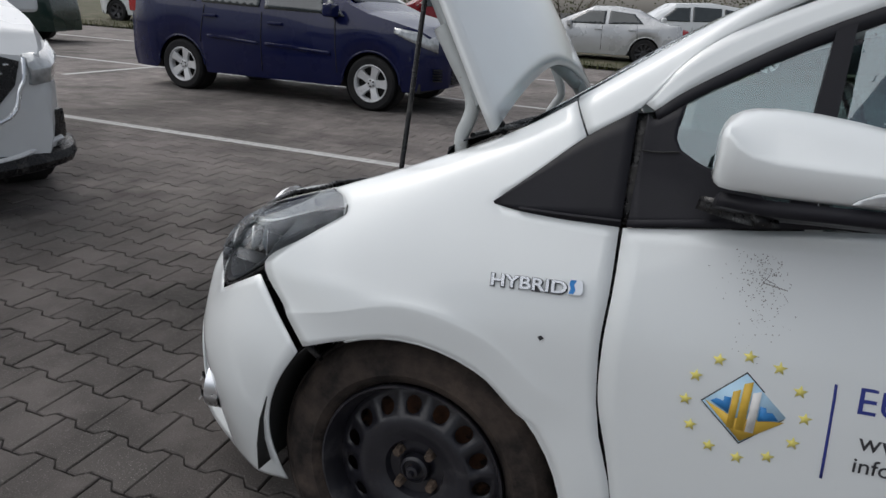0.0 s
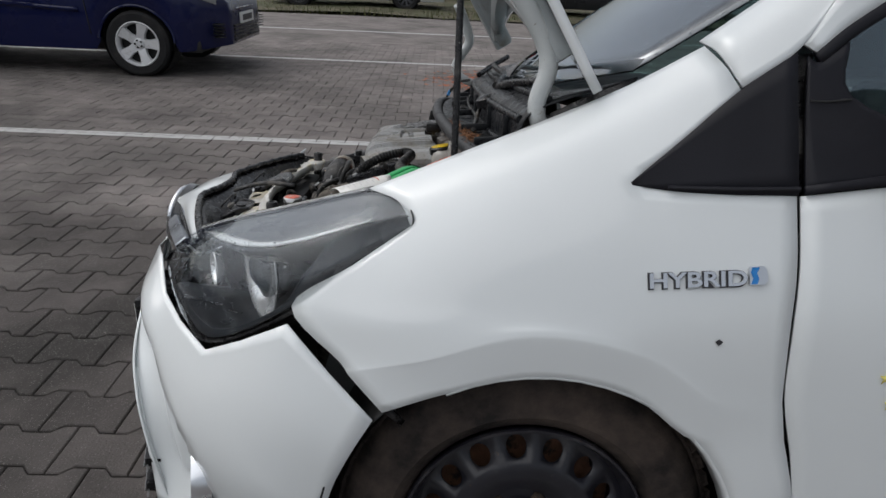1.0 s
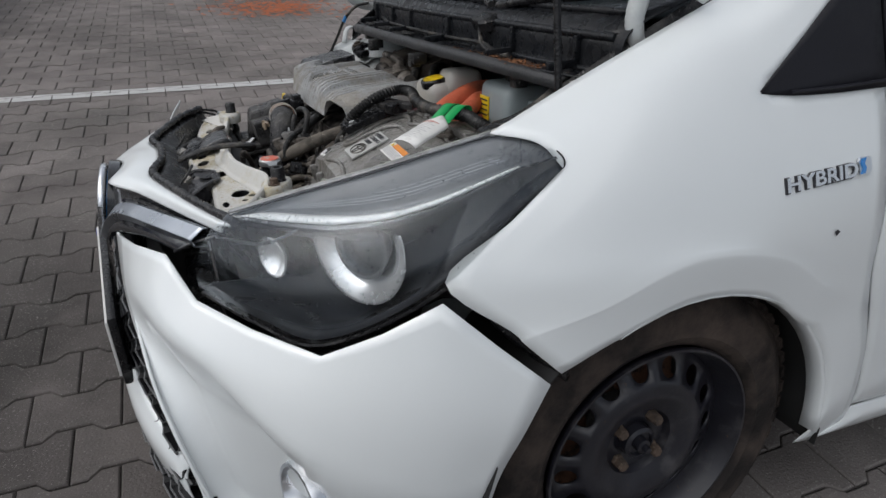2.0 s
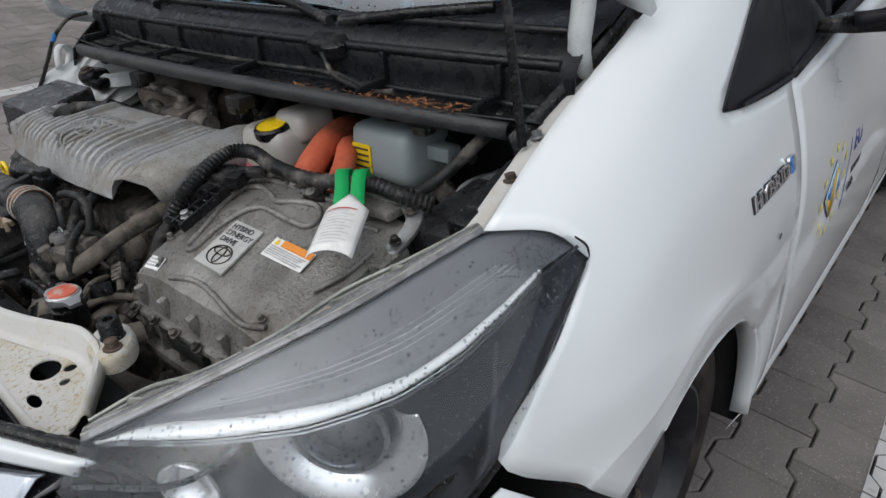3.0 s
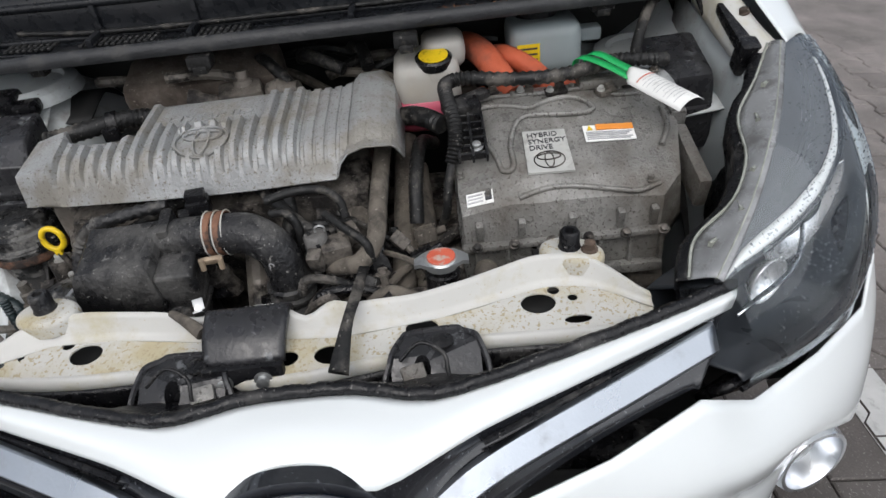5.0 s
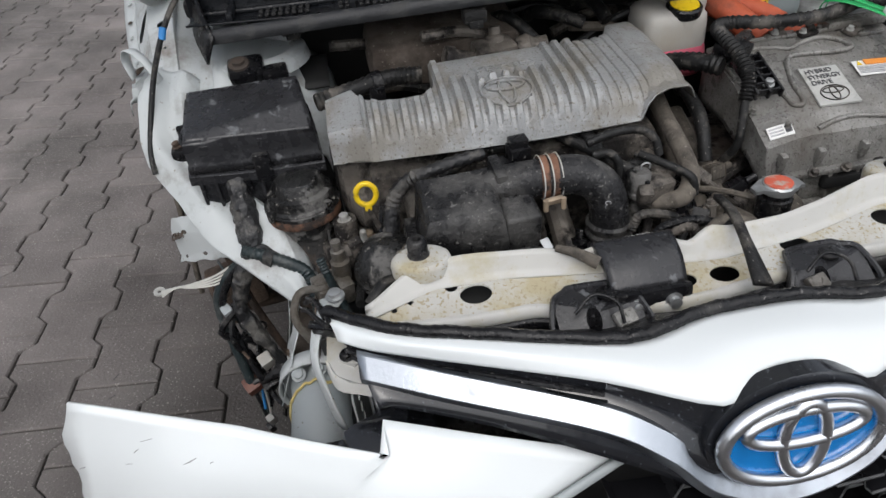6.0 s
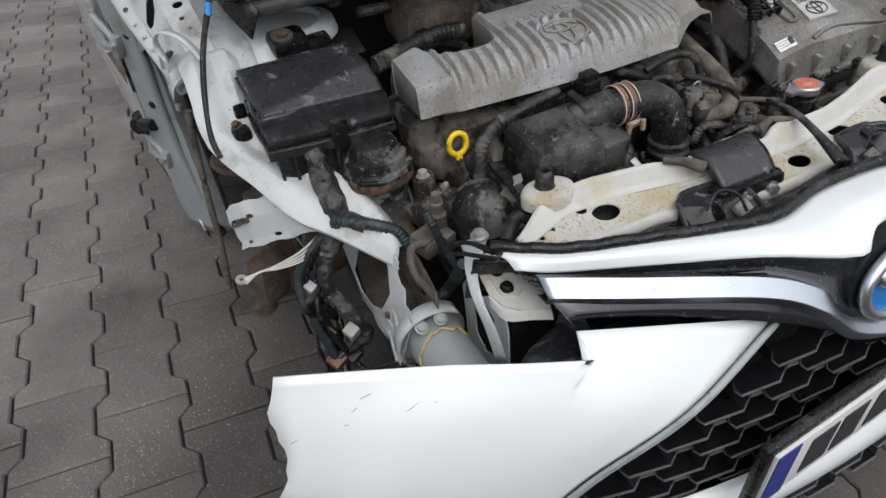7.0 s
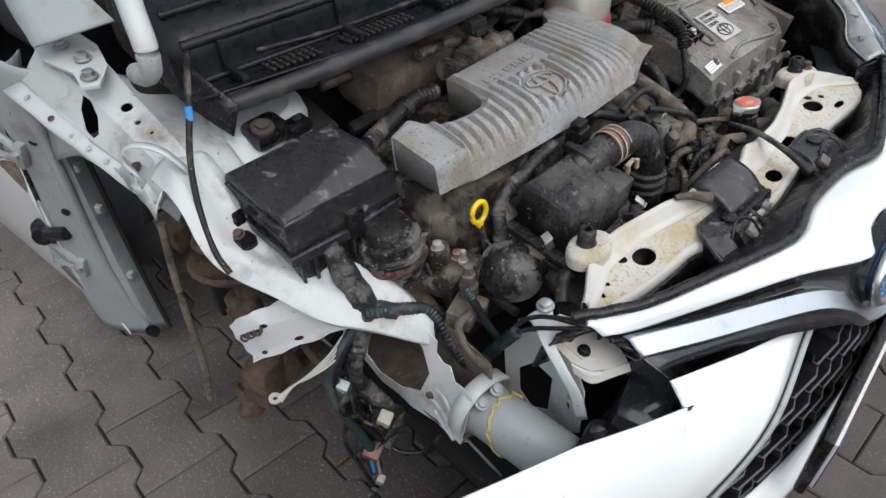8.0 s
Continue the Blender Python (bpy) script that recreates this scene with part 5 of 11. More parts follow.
# door mirror, folded in against the glass
bm = bmesh.new()
rows = []
for x, zb, zc, zt, tuck in ((-0.4430, 0.996, 1.050, 1.058, 0.030), (-0.4455, 0.990, 1.060, 1.071, 0.014), (-0.452, 0.986, 1.060, 1.083, 0.005), (-0.466, 0.984, 1.047, 1.092, 0.001), (-0.485, 0.984, 1.037, 1.097, 0.0), (-0.515, 0.983, 1.032, 1.099, 0.0), (-0.56, 0.983, 1.031, 1.097, 0.0), (-0.61, 0.984, 1.031, 1.091, 0.0), (-0.67, 0.985, 1.031, 1.081, 0.0), (-0.73, 0.987, 1.031, 1.066, 0.004)):
    rows.append([(x, y + 0.10 * (x + 0.585) * -0.4, z) for y, z in ((0.812, zb + 0.002), (0.885 - tuck, zb), (0.903 - tuck, zb + 0.002), (0.9125 - tuck, zb + 0.009), (0.918 - tuck, zc - 0.006), (0.917 - tuck, zc - 0.001), (0.912 - tuck, zc + 0.004), (0.893 - tuck, zc + 0.52 * (zt - zc)), (0.872 - tuck * 0.6, zt - 0.010), (0.848, zt - 0.001), (0.812, zt - 0.006))])
vs = grid(bm, rows)
bm.faces.new(list(vs[0]))
bm.faces.new(list(reversed(vs[-1])))
mirror_ob = part("door_mirror", bm, M_PAINT, door, "white folded door mirror cap", 48)
bm = bmesh.new()
loft(bm, [[(-0.455, 0.81, 0.966), (-0.52, 0.83, 0.962), (-0.60, 0.84, 0.967), (-0.72, 0.85, 0.972)], [(-0.458, 0.86, 0.978), (-0.52, 0.90, 0.980), (-0.60, 0.910, 0.984), (-0.72, 0.915, 0.990)]], 14, 4)
part("mirror_base", bm, M_TRIM, mirror_ob, "black mirror underside", 60, thick=0.02)
bm = bmesh.new()
loft(bm, [[(-0.455, 0.765, 0.955), (-0.50, 0.80, 0.962), (-0.535, 0.86, 0.965)], [(-0.450, 0.765, 0.935), (-0.50, 0.80, 0.935), (-0.540, 0.868, 0.940)]], 10, 3)
part("mirror_arm", bm, M_BLACK, mirror_ob, "black mirror arm", 60, thick=0.035)
bm = bmesh.new()
loft(bm, [[(-0.612, 0.9205, 0.996), (-0.640, 0.922, 1.011), (-0.69, 0.924, 1.020), (-0.73, 0.926, 1.022)], [(-0.606, 0.9195, 0.990), (-0.640, 0.921, 0.993), (-0.69, 0.923, 0.994), (-0.73, 0.925, 0.995)]], 8, 3)
part("side_repeater", bm, M_LAMP, mirror_ob, "clear side repeater", 60, thick=0.004)

# dark rubber behind the seam between wing and door
bm = bmesh.new()
seam = [(-0.330, 0.772, 0.884), (-0.331, 0.803, 0.790), (-0.330, 0.820, 0.700), (-0.339, 0.822, 0.600), (-0.363, 0.821, 0.512), (-0.390, 0.817, 0.42), (-0.400, 0.811, 0.345), (-0.403, 0.803, 0.305)]
loft(bm, [[(x + 0.02, y - 0.012, z) for x, y, z in seam], [(x - 0.03, y - 0.012, z) for x, y, z in seam]], 24, 2)
loft(bm, [[(-0.300, 0.690, 1.065), (-0.305, 0.725, 0.99), (-0.305, 0.757, 0.89)], [(-0.350, 0.690, 1.075), (-0.355, 0.725, 0.99), (-0.355, 0.757, 0.89)]], 8, 2)
part("seam_rubber", bm, M_BLACK, car, "black rubber behind the door seam", 50, thick=0.003)

# sill, rear door and rear half of the body
bm = bmesh.new()
loft(bm, [[(-0.400, 0.800, 0.300), (-0.8, 0.802, 0.290), (-1.4, 0.802, 0.288), (-2.15, 0.80, 0.30)], [(-0.395, 0.806, 0.275), (-0.8, 0.808, 0.265), (-1.4, 0.808, 0.262), (-2.15, 0.805, 0.27)], [(-0.34, 0.795, 0.245), (-0.8, 0.795, 0.230), (-1.4, 0.795, 0.228), (-2.15, 0.79, 0.24)]], 20, 4)
part("sill", bm, M_PAINT, car, "white sill", 60, thick=0.004)
TOPS = [(-0.95, 0.60, 1.448), (-1.5, 0.60, 1.45), (-2.2, 0.58, 1.40), (-2.75, 0.54, 1.30)]
bm = bmesh.new()
roof_rows = []
for x, w, z in ((-0.80, 0.575, 1.435), (-0.95, 0.59, 1.452), (-1.5, 0.60, 1.462), (-2.2, 0.58, 1.41), (-2.72, 0.53, 1.32)):
    roof_rows.append([(x, w, z), (x, w * 0.6, z + 0.032), (x, 0, z + 0.042), (x, -w * 0.6, z + 0.032), (x, -w, z)])
loft(bm, roof_rows, 12, 4)
roof = part("roof", bm, M_PAINT, car, "white roof", 60, thick=0.01)
for s in (1, -1):
    f = (lambda p: p) if s > 0 else mirror
    x0 = -1.31
    belt_r = f([(x0, 0.765, 0.975), (-1.8, 0.76, 1.0), (-2.3, 0.74, 1.03), (-2.85, 0.66, 1.06)])
    mid_r = f([(x0, 0.826, 0.71), (-1.8, 0.83, 0.72), (-2.4, 0.82, 0.74), (-2.98, 0.70, 0.78)])
    low_r = f([(x0, 0.818, 0.36), (-1.8, 0.822, 0.40), (-2.2, 0.825, 0.52), (-2.98, 0.72, 0.55)])
    bot_r = f([(x0, 0.806, 0.30), (-2.14, 0.80, 0.30), (-2.2, 0.80, 0.45), (-2.96, 0.70, 0.30)])
    bm = bmesh.new()
    loft(bm, [belt_r, mid_r, low_r, bot_r], 24, 5)
    part("rear_side", bm, M_PAINT, car, "white rear door and quarter panel", 60, thick=0.006)
    bm = bmesh.new()
    loft(bm, [f([(-1.08, 0.60, 1.42), (-1.6, 0.598, 1.43), (-2.1, 0.585, 1.39), (-2.6, 0.555, 1.28)]), f([(-1.08, 0.765, 0.975), (-1.6, 0.762, 0.99), (-2.1, 0.75, 1.02), (-2.75, 0.67, 1.06)])], 16, 5)
    part("rear_side_glass", bm, M_CARGLASS, car, "dark rear side glass", 60, thick=0.004)
bm = bmesh.new()
loft(bm, [[(-2.72, 0.53, 1.32), (-2.78, 0, 1.36), (-2.72, -0.53, 1.32)], [(-2.86, 0.66, 1.06), (-2.97, 0, 1.08), (-2.86, -0.66, 1.06)], [(-2.98, 0.70, 0.78), (-3.10, 0, 0.78), (-2.98, -0.70, 0.78)], [(-2.97, 0.70, 0.50), (-3.12, 0, 0.48), (-2.97, -0.70, 0.50)], [(-2.94, 0.68, 0.30), (-3.05, 0, 0.28), (-2.94, -0.68, 0.30)]], 16, 4)
part("tailgate", bm, M_PAINT, car, "white tailgate and rear bumper", 60, thick=0.006)
for s in (1, -1):
    road_wheel(car, (-2.51, s * 0.74, 0.30), 0.30, 0.19, 7, M_STEEL, s)

# windscreen and cabin
bm = bmesh.new()
loft(bm, [[(-0.125, 0.605, 1.040), (-0.03, 0.33, 1.000), (0.0, 0, 0.985), (-0.03, -0.33, 1.000), (-0.125, -0.605, 1.040)],
          [(-0.47, 0.605, 1.262), (-0.40, 0.33, 1.255), (-0.375, 0, 1.25), (-0.40, -0.33, 1.255), (-0.47, -0.605, 1.262)],
          [(-0.83, 0.575, 1.432), (-0.80, 0.33, 1.452), (-0.79, 0, 1.46), (-0.80, -0.33, 1.452), (-0.83, -0.575, 1.432)]], 16, 6)
q = part("windscreen", bm, M_WETGLASS, car, "rain-spotted windscreen", 60, thick=0.004)
q.visible_shadow = False
bm = bmesh.new()
loft(bm, [[(-0.16, 0.62, 0.975), (-0.10, 0.3, 0.965), (-0.09, 0, 0.96), (-0.10, -0.3, 0.965), (-0.16, -0.62, 0.975)], [(-0.42, 0.63, 1.0), (-0.40, 0.3, 1.01), (-0.40, 0, 1.0), (-0.40, -0.3, 1.0), (-0.42, -0.63, 1.0)], [(-0.60, 0.64, 0.95), (-0.60, 0.3, 0.95), (-0.55, 0, 0.93), (-0.60, -0.3, 0.93), (-0.60, -0.64, 0.95)], [(-0.62, 0.64, 0.60), (-0.62, 0.3, 0.60), (-0.58, 0, 0.60), (-0.62, -0.3, 0.60), (-0.62, -0.64, 0.60)]], 12, 4)
dash = part("dashboard", bm, M_TRIM, car, "dark dashboard", 60, thick=0.01)
bm = bmesh.new()
ringpts = [(-0.70 + 0.075 * math.cos(a) * 0.5, 0.36 + 0.18 * math.sin(a), 0.98 + 0.17 * math.cos(a)) for a in [2 * math.pi * k / 24 for k in range(25)]]
tube(bm, ringpts, 0.014, 8, 48)
box(bm, (-0.68, 0.36, 0.98), (0.05, 0.14, 0.10), bevel=0.03)
box(bm, (-0.69, 0.36, 0.97), (0.02, 0.33, 0.03), bevel=0.008)
part("steering_wheel", bm, M_BLACK, car, "black steering wheel", 60)
for y in (0.36, -0.36):
    bm = bmesh.new()
    box(bm, (-1.15, y, 0.72), (0.50, 0.48, 0.16), (0, -6, 0), bevel=0.06, segs=3)
    box(bm, (-1.42, y, 1.0), (0.14, 0.46, 0.60), (0, -14, 0), bevel=0.06, segs=3)
    box(bm, (-1.52, y, 1.36), (0.10, 0.26, 0.16), (0, -10, 0), bevel=0.045, segs=3)
    part("front_seat", bm, M_SEAT, car, "dark cloth seat", 60)
bm = bmesh.new()
box(bm, (-1.7, 0, 0.38), (2.5, 1.50, 0.10), bevel=0.02)
box(bm, (-2.3, 0, 0.75), (0.5, 1.3, 0.6), bevel=0.05)
part("cabin_floor", bm, M_SEAT, car, "dark cabin floor and rear seat")
bm = bmesh.new()
box(bm, (-0.10, 0, 0.63), (0.03, 1.30, 0.56), (0, 8, 0), bevel=0.01)
part("bulkhead", bm, M_BRICKDARK, car, "dark bulkhead behind the engine")

# --- raised bonnet
HD, HN = Vector((0.553, 0, 0.833)), Vector((-0.833, 0, 0.553))


def hood_pt(s, y, lift=0.0):
    crown = 0.040 * (1 - (y / 0.68) ** 2) + 0.015 - 0.022 * y + 0.008 * math.sin(math.pi * min(1, max(0, s / 0.72)))
    return Vector((-0.066, y, 1.010)) + HD * s + HN * (crown + lift)


bm = bmesh.new()
rows = []
for i in range(17):
    k = i / 16
    row = []
    for j in range(29):
        u = -1 + j / 14
        back = 0.0475 * (1 - u) + 0.095 * (1 - abs(u) ** 1.8)
        nose = 0.74 - 0.16 * abs(u) ** 2.6
        wide = 0.665 - 0.10 * k ** 1.5
        row.append(hood_pt(back + (nose - back) * k, u * wide))
    rows.append(row)
grid(bm, rows)
bonnet = part("bonnet", bm, M_PAINT, car, "white bonnet propped wide open", 60, thick=0.014, offset=-1)
bm = bmesh.new()
for y0, y1 in ((0.60, 0.50), (0.50, 0.25), (-0.60, -0.50), (-0.50, -0.25)):
    tube(bm, [hood_pt(0.06 + 0.06 * (1 - abs(y0) / 0.6), y0, -0.03), hood_pt(0.35, 0.5 * (y0 + y1), -0.035), hood_pt(0.58, y1, -0.03)], 0.022, 6, 14)
tube(bm, [hood_pt(0.50, -0.52, -0.03), hood_pt(0.62, 0, -0.035), hood_pt(0.50, 0.52, -0.03)], 0.022, 6, 20)
tube(bm, [hood_pt(0.10, -0.58, -0.03), hood_pt(0.20, 0, -0.035), hood_pt(0.10, 0.58, -0.03)], 0.022, 6, 20)
part("inner_frame", bm, M_SHADEGREY, bonnet, "grey pressed inner frame", 60)
for s in (1, -1):
    bm = bmesh.new()
    if s < 0:
        # the right hinge is bent out of its seat
        tube(bm, [(0.018, -0.660, 0.938), (0.040, -0.663, 0.942), (0.070, -0.664, 0.950), (0.098, -0.664, 0.968), (0.106, -0.662, 1.000), (0.086, -0.655, 1.040), (0.066, -0.645, 1.080), (0.085, -0.63, 1.14), (0.110, -0.61, 1.19)], lambda u: 0.013 + 0.003 * u, 10, 50)
    else:
        tube(bm, [(-0.035, s * 0.600, 0.930), (-0.012, s * 0.605, 0.935), (0.010, s * 0.610, 0.950), (0.018, s * 0.610, 0.985), (0.004, s * 0.605, 1.035), (0.012, s * 0.60, 1.075), (0.050, s * 0.60, 1.135), (0.085, s * 0.60, 1.19)], lambda u: 0.013 + 0.003 * u, 10, 40)
    part("bonnet_hinge", bm, M_PRIMER, bonnet, "white gooseneck hinge with a rusty foot", 60)
bm = bmesh.new()
rod(bm, (0.142, 0.614, 0.890), (0.142, 0.548, 1.32), 0.0055)
part("prop_rod", bm, M_BLACK, car, "thin black bonnet prop rod")


# ---------------------------------------------------------------- front end of the car
# --- left headlight
T0 = [(0.608, 0.455, 0.716), (0.52, 0.525, 0.757), (0.40, 0.598, 0.803), (0.272, 0.656, 0.848), (0.215, 0.703, 0.842)]
T1 = [(0.642, 0.470, 0.692), (0.565, 0.572, 0.716), (0.44, 0.668, 0.756), (0.31, 0.716, 0.802), (0.206, 0.731, 0.829)]
T2 = [(0.664, 0.476, 0.648), (0.60, 0.597, 0.655), (0.49, 0.700, 0.684), (0.36, 0.746, 0.737), (0.205, 0.737, 0.818)]
T3 = [(0.664, 0.476, 0.606), (0.60, 0.592, 0.600), (0.526, 0.680, 0.597), (0.385, 0.748, 0.680), (0.210, 0.739, 0.812)]
bm = bmesh.new()
loft(bm, [T0, T1, T2, T3], 24, 6)
headlight = part("headlight", bm, M_LENS, car, "clear headlight lens spotted with rain", 80)
headlight.visible_shadow = False
INW = Vector((-0.72, -0.52, -0.46)).normalized()
LENS = list(zip(*[spline(c, 60) for c in zip(*[spline(r, 60) for r in (T0, T1, T2, T3)])]))


def lens_pt(u, v, d):
    """A point behind the lens: u from nose to tail, v from the bay edge (0) to the lower edge (3), d deep."""
    a, b = min(59.999, max(0.0, v * 20)), min(59.999, max(0.0, u * 60))
    i, j = int(a), int(b)
    p = LENS[i][j].lerp(LENS[i][j + 1], b - j).lerp(LENS[i + 1][j].lerp(LENS[i + 1][j + 1], b - j), a - i)
    p = p + (Vector((0.40, 0.60, 0.70)) - p) * 0.02
    return p + INW * d


def lens_drops(count, seed):
    """Beads of rain standing on the lens, more of them on its upper part."""
    rng = random.Random(seed)
    verts, faces = [], []
    for k in range(count):
        v, u = (rng.triangular(0.05, 2.9, 0.5), rng.uniform(0.03, 0.96))
        i, j = int(v * 20), int(u * 60)
        at = LENS[i][j].lerp(LENS[i + 1][j + 1], rng.random())
        up = (LENS[i][j + 1] - LENS[i][j]).cross(LENS[i + 1][j] - LENS[i][j]).normalized()
        if up.dot(INW) > 0:
            up = -up
        s = up.cross(Vector((0, 0, 1))).normalized()
        w = s.cross(up)
        r = rng.choice((0.0005, 0.0006, 0.0008, 0.0009, 0.0011, 0.0015))
        long = rng.uniform(1.0, 1.5)
        base = len(verts)
        for ring, h in ((1.0, -0.0002), (0.8, 0.32 * r), (0.4, 0.52 * r)):
            for q in range(8):
                a = q * math.pi / 4
                verts.append(at + s * (r * ring * math.cos(a)) + w * (r * long * ring * math.sin(a)) + up * h)
        verts.append(at + up * 0.6 * r)
        for ring in (0, 1):
            for q in range(8):
                faces.append((base + ring * 8 + q, base + ring * 8 + (q + 1) % 8, base + ring * 8 + 8 + (q + 1) % 8, base + ring * 8 + 8 + q))
        for q in range(8):
            faces.append((base + 16 + q, base + 16 + (q + 1) % 8, base + 24))
    mesh = bpy.data.meshes.new("rain_spray")
    mesh.from_pydata(verts, [], faces)
    bm = bmesh.new()
    bm.from_mesh(mesh)
    bpy.data.meshes.remove(mesh)
    return bm


rain_spray = part("rain_spray", lens_drops(2400, 31), M_DROP, headlight, "clear beads of rain", 80)
tagged(rain_spray, "clear beads of rain", kind="stuff")
rain_spray.visible_shadow = False
STRIP_TOP = [(0.0, 0.10), (0.12, 0.18), (0.19, 0.30), (0.32, 0.58), (0.44, 0.80), (0.56, 0.91), (0.65, 0.92), (0.74, 0.88), (0.84, 0.78), (0.86, 0.80), (1.0, 0.80)]
STRIP_LOW = [(0.0, 0.14), (0.06, 0.26), (0.14, 0.44), (0.28, 0.70), (0.39, 0.90), (0.53, 1.02), (0.65, 1.04), (0.74, 0.98), (0.84, 0.88), (0.86, 0.82), (1.0, 0.82)]
US = [i / 72 for i in range(73)]
bm = bmesh.new()
grid(bm, [[lens_pt(u, tab(STRIP_TOP, u) * k, 0.010 + 0.006 * math.sin(math.pi * k) - 0.006 * (1 - k)) for u in US] for k in (0.0, 0.12, 0.3, 0.5, 0.7, 0.88, 1.0)])
top_cover = part("lamp_top_cover", bm, M_LAMPGREY, headlight, "grey ribbed inner cover", 60, thick=0.002)
for k in range(7):
    bm = bmesh.new()
    f = 0.34 + 0.075 * k
    tube(bm, [lens_pt(u, tab(STRIP_TOP, u) * (f + 0.10 * (u - 0.5)), 0.0135) for u in [0.20 + 0.60 * i / 30 for i in range(31)]], 0.0007, 5, 40)
    part("cover_line", bm, M_LAMPSILVER, top_cover, "fine moulded line", 60)
bm = bmesh.new()
su = [0.015 + 0.845 * i / 84 for i in range(85)]
grid(bm, [[lens_pt(u, tab(STRIP_TOP, u) * (1 - k) + tab(STRIP_LOW, u) * k, 0.009 - 0.003 * math.sin(math.pi * k)) for u in su] for k in (0.0, 0.25, 0.5, 0.75, 1.0)])
part("light_strip", bm, M_DRL, headlight, "bright white light strip", 60, thick=0.003)
for o, w, mt in ((0.035, 0.0010, M_LAMPSILVER), (0.075, 0.0012, M_LAMPSILVER)):
    bm = bmesh.new()
    tube(bm, [lens_pt(u, tab(STRIP_LOW, u) + o, 0.011) for u in [0.01 + 0.85 * i / 60 for i in range(61)]], w, 5, 70)
    part("strip_line", bm, mt, headlight, "thin silver line below the light strip", 60)
bm = bmesh.new()
rows = []
for v, d in ((0.09, 0.012), (0.12, 0.045), (0.20, 0.120), (0.9, 0.145), (1.45, 0.115), (1.75, 0.016), (1.95, 0.005)):
    rows.append([lens_pt(u, min(3.0, tab(STRIP_LOW, u) + v * (3.0 - tab(STRIP_LOW, u)) / 2.0), d * min(1.0, 0.10 + max(0.0, 0.72 - u) * 3.2)) for u in US])
grid(bm, rows)
part("lamp_housing", bm, M_LAMPBLACK, headlight, "dark lamp housing", 60, thick=0.003)
aim = Vector((0.80, 0.50, 0.02))
eye_at = Vector((0.428, 0.606, 0.700))
bm = bmesh.new()
across = aim.cross(Vector((0, 0, 1))).normalized()
above = across.cross(aim).normalized()
rows = []
for r, h in ((0.046, -0.004), (0.050, 0.008), (0.058, 0.018), (0.068, 0.026), (0.079, 0.031), (0.084, 0.032)):
    ring = []
    for k in range(121):
        a = radians(-205 + 230 * k / 120)
        rr = r + (0.0007 if k % 2 else 0.0)
        ring.append(eye_at + aim.normalized() * h + across * (rr * math.cos(a)) + above * (rr * math.sin(a)))
    rows.append(ring)
grid(bm, rows)
bowl = part("reflector", bm, M_REFLECT, headlight, "ribbed chrome reflector bowl", 60, thick=0.002)
bm = bmesh.new()
lathe(bm, eye_at, aim, [(0, 0.046), (0.016, 0.044), (0.031, 0.035), (0.041, 0.022), (0.043, 0.006)], 32)
part("projector_lens", bm, M_LENS, bowl, "round projector lens", 80)
bm = bmesh.new()
lathe(bm, eye_at, aim, [(0.0, 0.002), (0.039, 0.004), (0.045, 0.016), (0.048, 0.022), (0.048, 0.026), (0.043, 0.027)], 32)
part("projector_ring", bm, M_SILVER, bowl, "pale projector ring", 60)
bm = bmesh.new()
lathe(bm, (0.560, 0.535, 0.668), Vector((0.85, 0.45, 0.0)), [(0.0, -0.022), (0.020, -0.016), (0.030, -0.004), (0.032, 0.0)], 24)
part("indicator", bm, M_REFLECT, headlight, "chrome indicator bowl", 60, thick=0.002)
bm = bmesh.new()
grid(bm, [[lens_pt(u, v + w, 0.010 + dd) for u, v in ((0.0, 1.02), (0.06, 1.06), (0.12, 1.10), (0.18, 1.12), (0.23, 1.08), (0.27, 0.98), (0.30, 0.86))] for w, dd in ((-0.035, 0.004), (0.0, 0.0), (0.05, 0.003))])
part("chrome_arc", bm, M_CHROME, headlight, "curved chrome arc round the indicator", 60, thick=0.002)
# rubber edge round the lamp
bm = bmesh.new()
tube(bm, [Vector(p) + Vector((-0.002, -0.002, -0.004)) for p in T0], 0.0012, 6, 30)
tube(bm, [Vector(p) + Vector((-0.004, -0.004, -0.005)) for p in T3], 0.0035, 6, 30)
tube(bm, [Vector(p) + Vector((-0.004, -0.004, 0)) for p in (T0[-1], T1[-1], T2[-1], T3[-1])], 0.0012, 6, 12)
part("lamp_gasket", bm, M_BLACK, headlight, "black lamp gasket", 60)
# clear outer flange of the lamp along the bay
bm = bmesh.new()
edge_in = [tuple(Vector(p) + Vector((-0.022, -0.034, -0.008)) * (0.9 + 0.35 * math.sin(k * 1.9))) for k, p in enumerate([tuple(q) for q in spline(T0[:4], 6)])]
lamp_edge = [tuple(q) for q in spline(T0[:4], 6)]
loft(bm, [[tuple(Vector(p) + Vector((0.0, 0.0, 0.0005))) for p in lamp_edge], [tuple(Vector(p) + Vector((-0.004, -0.006, 0.004))) for p in lamp_edge], [tuple(Vector(p) + Vector((-0.010, -0.016, 0.002))) for p in lamp_edge], edge_in], 30, 3)
part("lens_flange", bm, M_FLANGE, headlight, "smoky clear flange of the lamp", 50, thick=0.002)
bm = bmesh.new()
low_in = [tuple(Vector(p) + Vector((-0.010, -0.012, -0.016))) for p in edge_in]
deep_in = [tuple(q) for q in spline([(0.555, 0.425, 0.56), (0.47, 0.49, 0.56), (0.36, 0.545, 0.58), (0.27, 0.575, 0.62)], 6)]
loft(bm, [edge_in, low_in, [tuple(Vector(p).lerp(Vector(q), 0.5) + Vector((0.012, 0.012, 0))) for p, q in zip(low_in, deep_in)], deep_in], 20, 4)
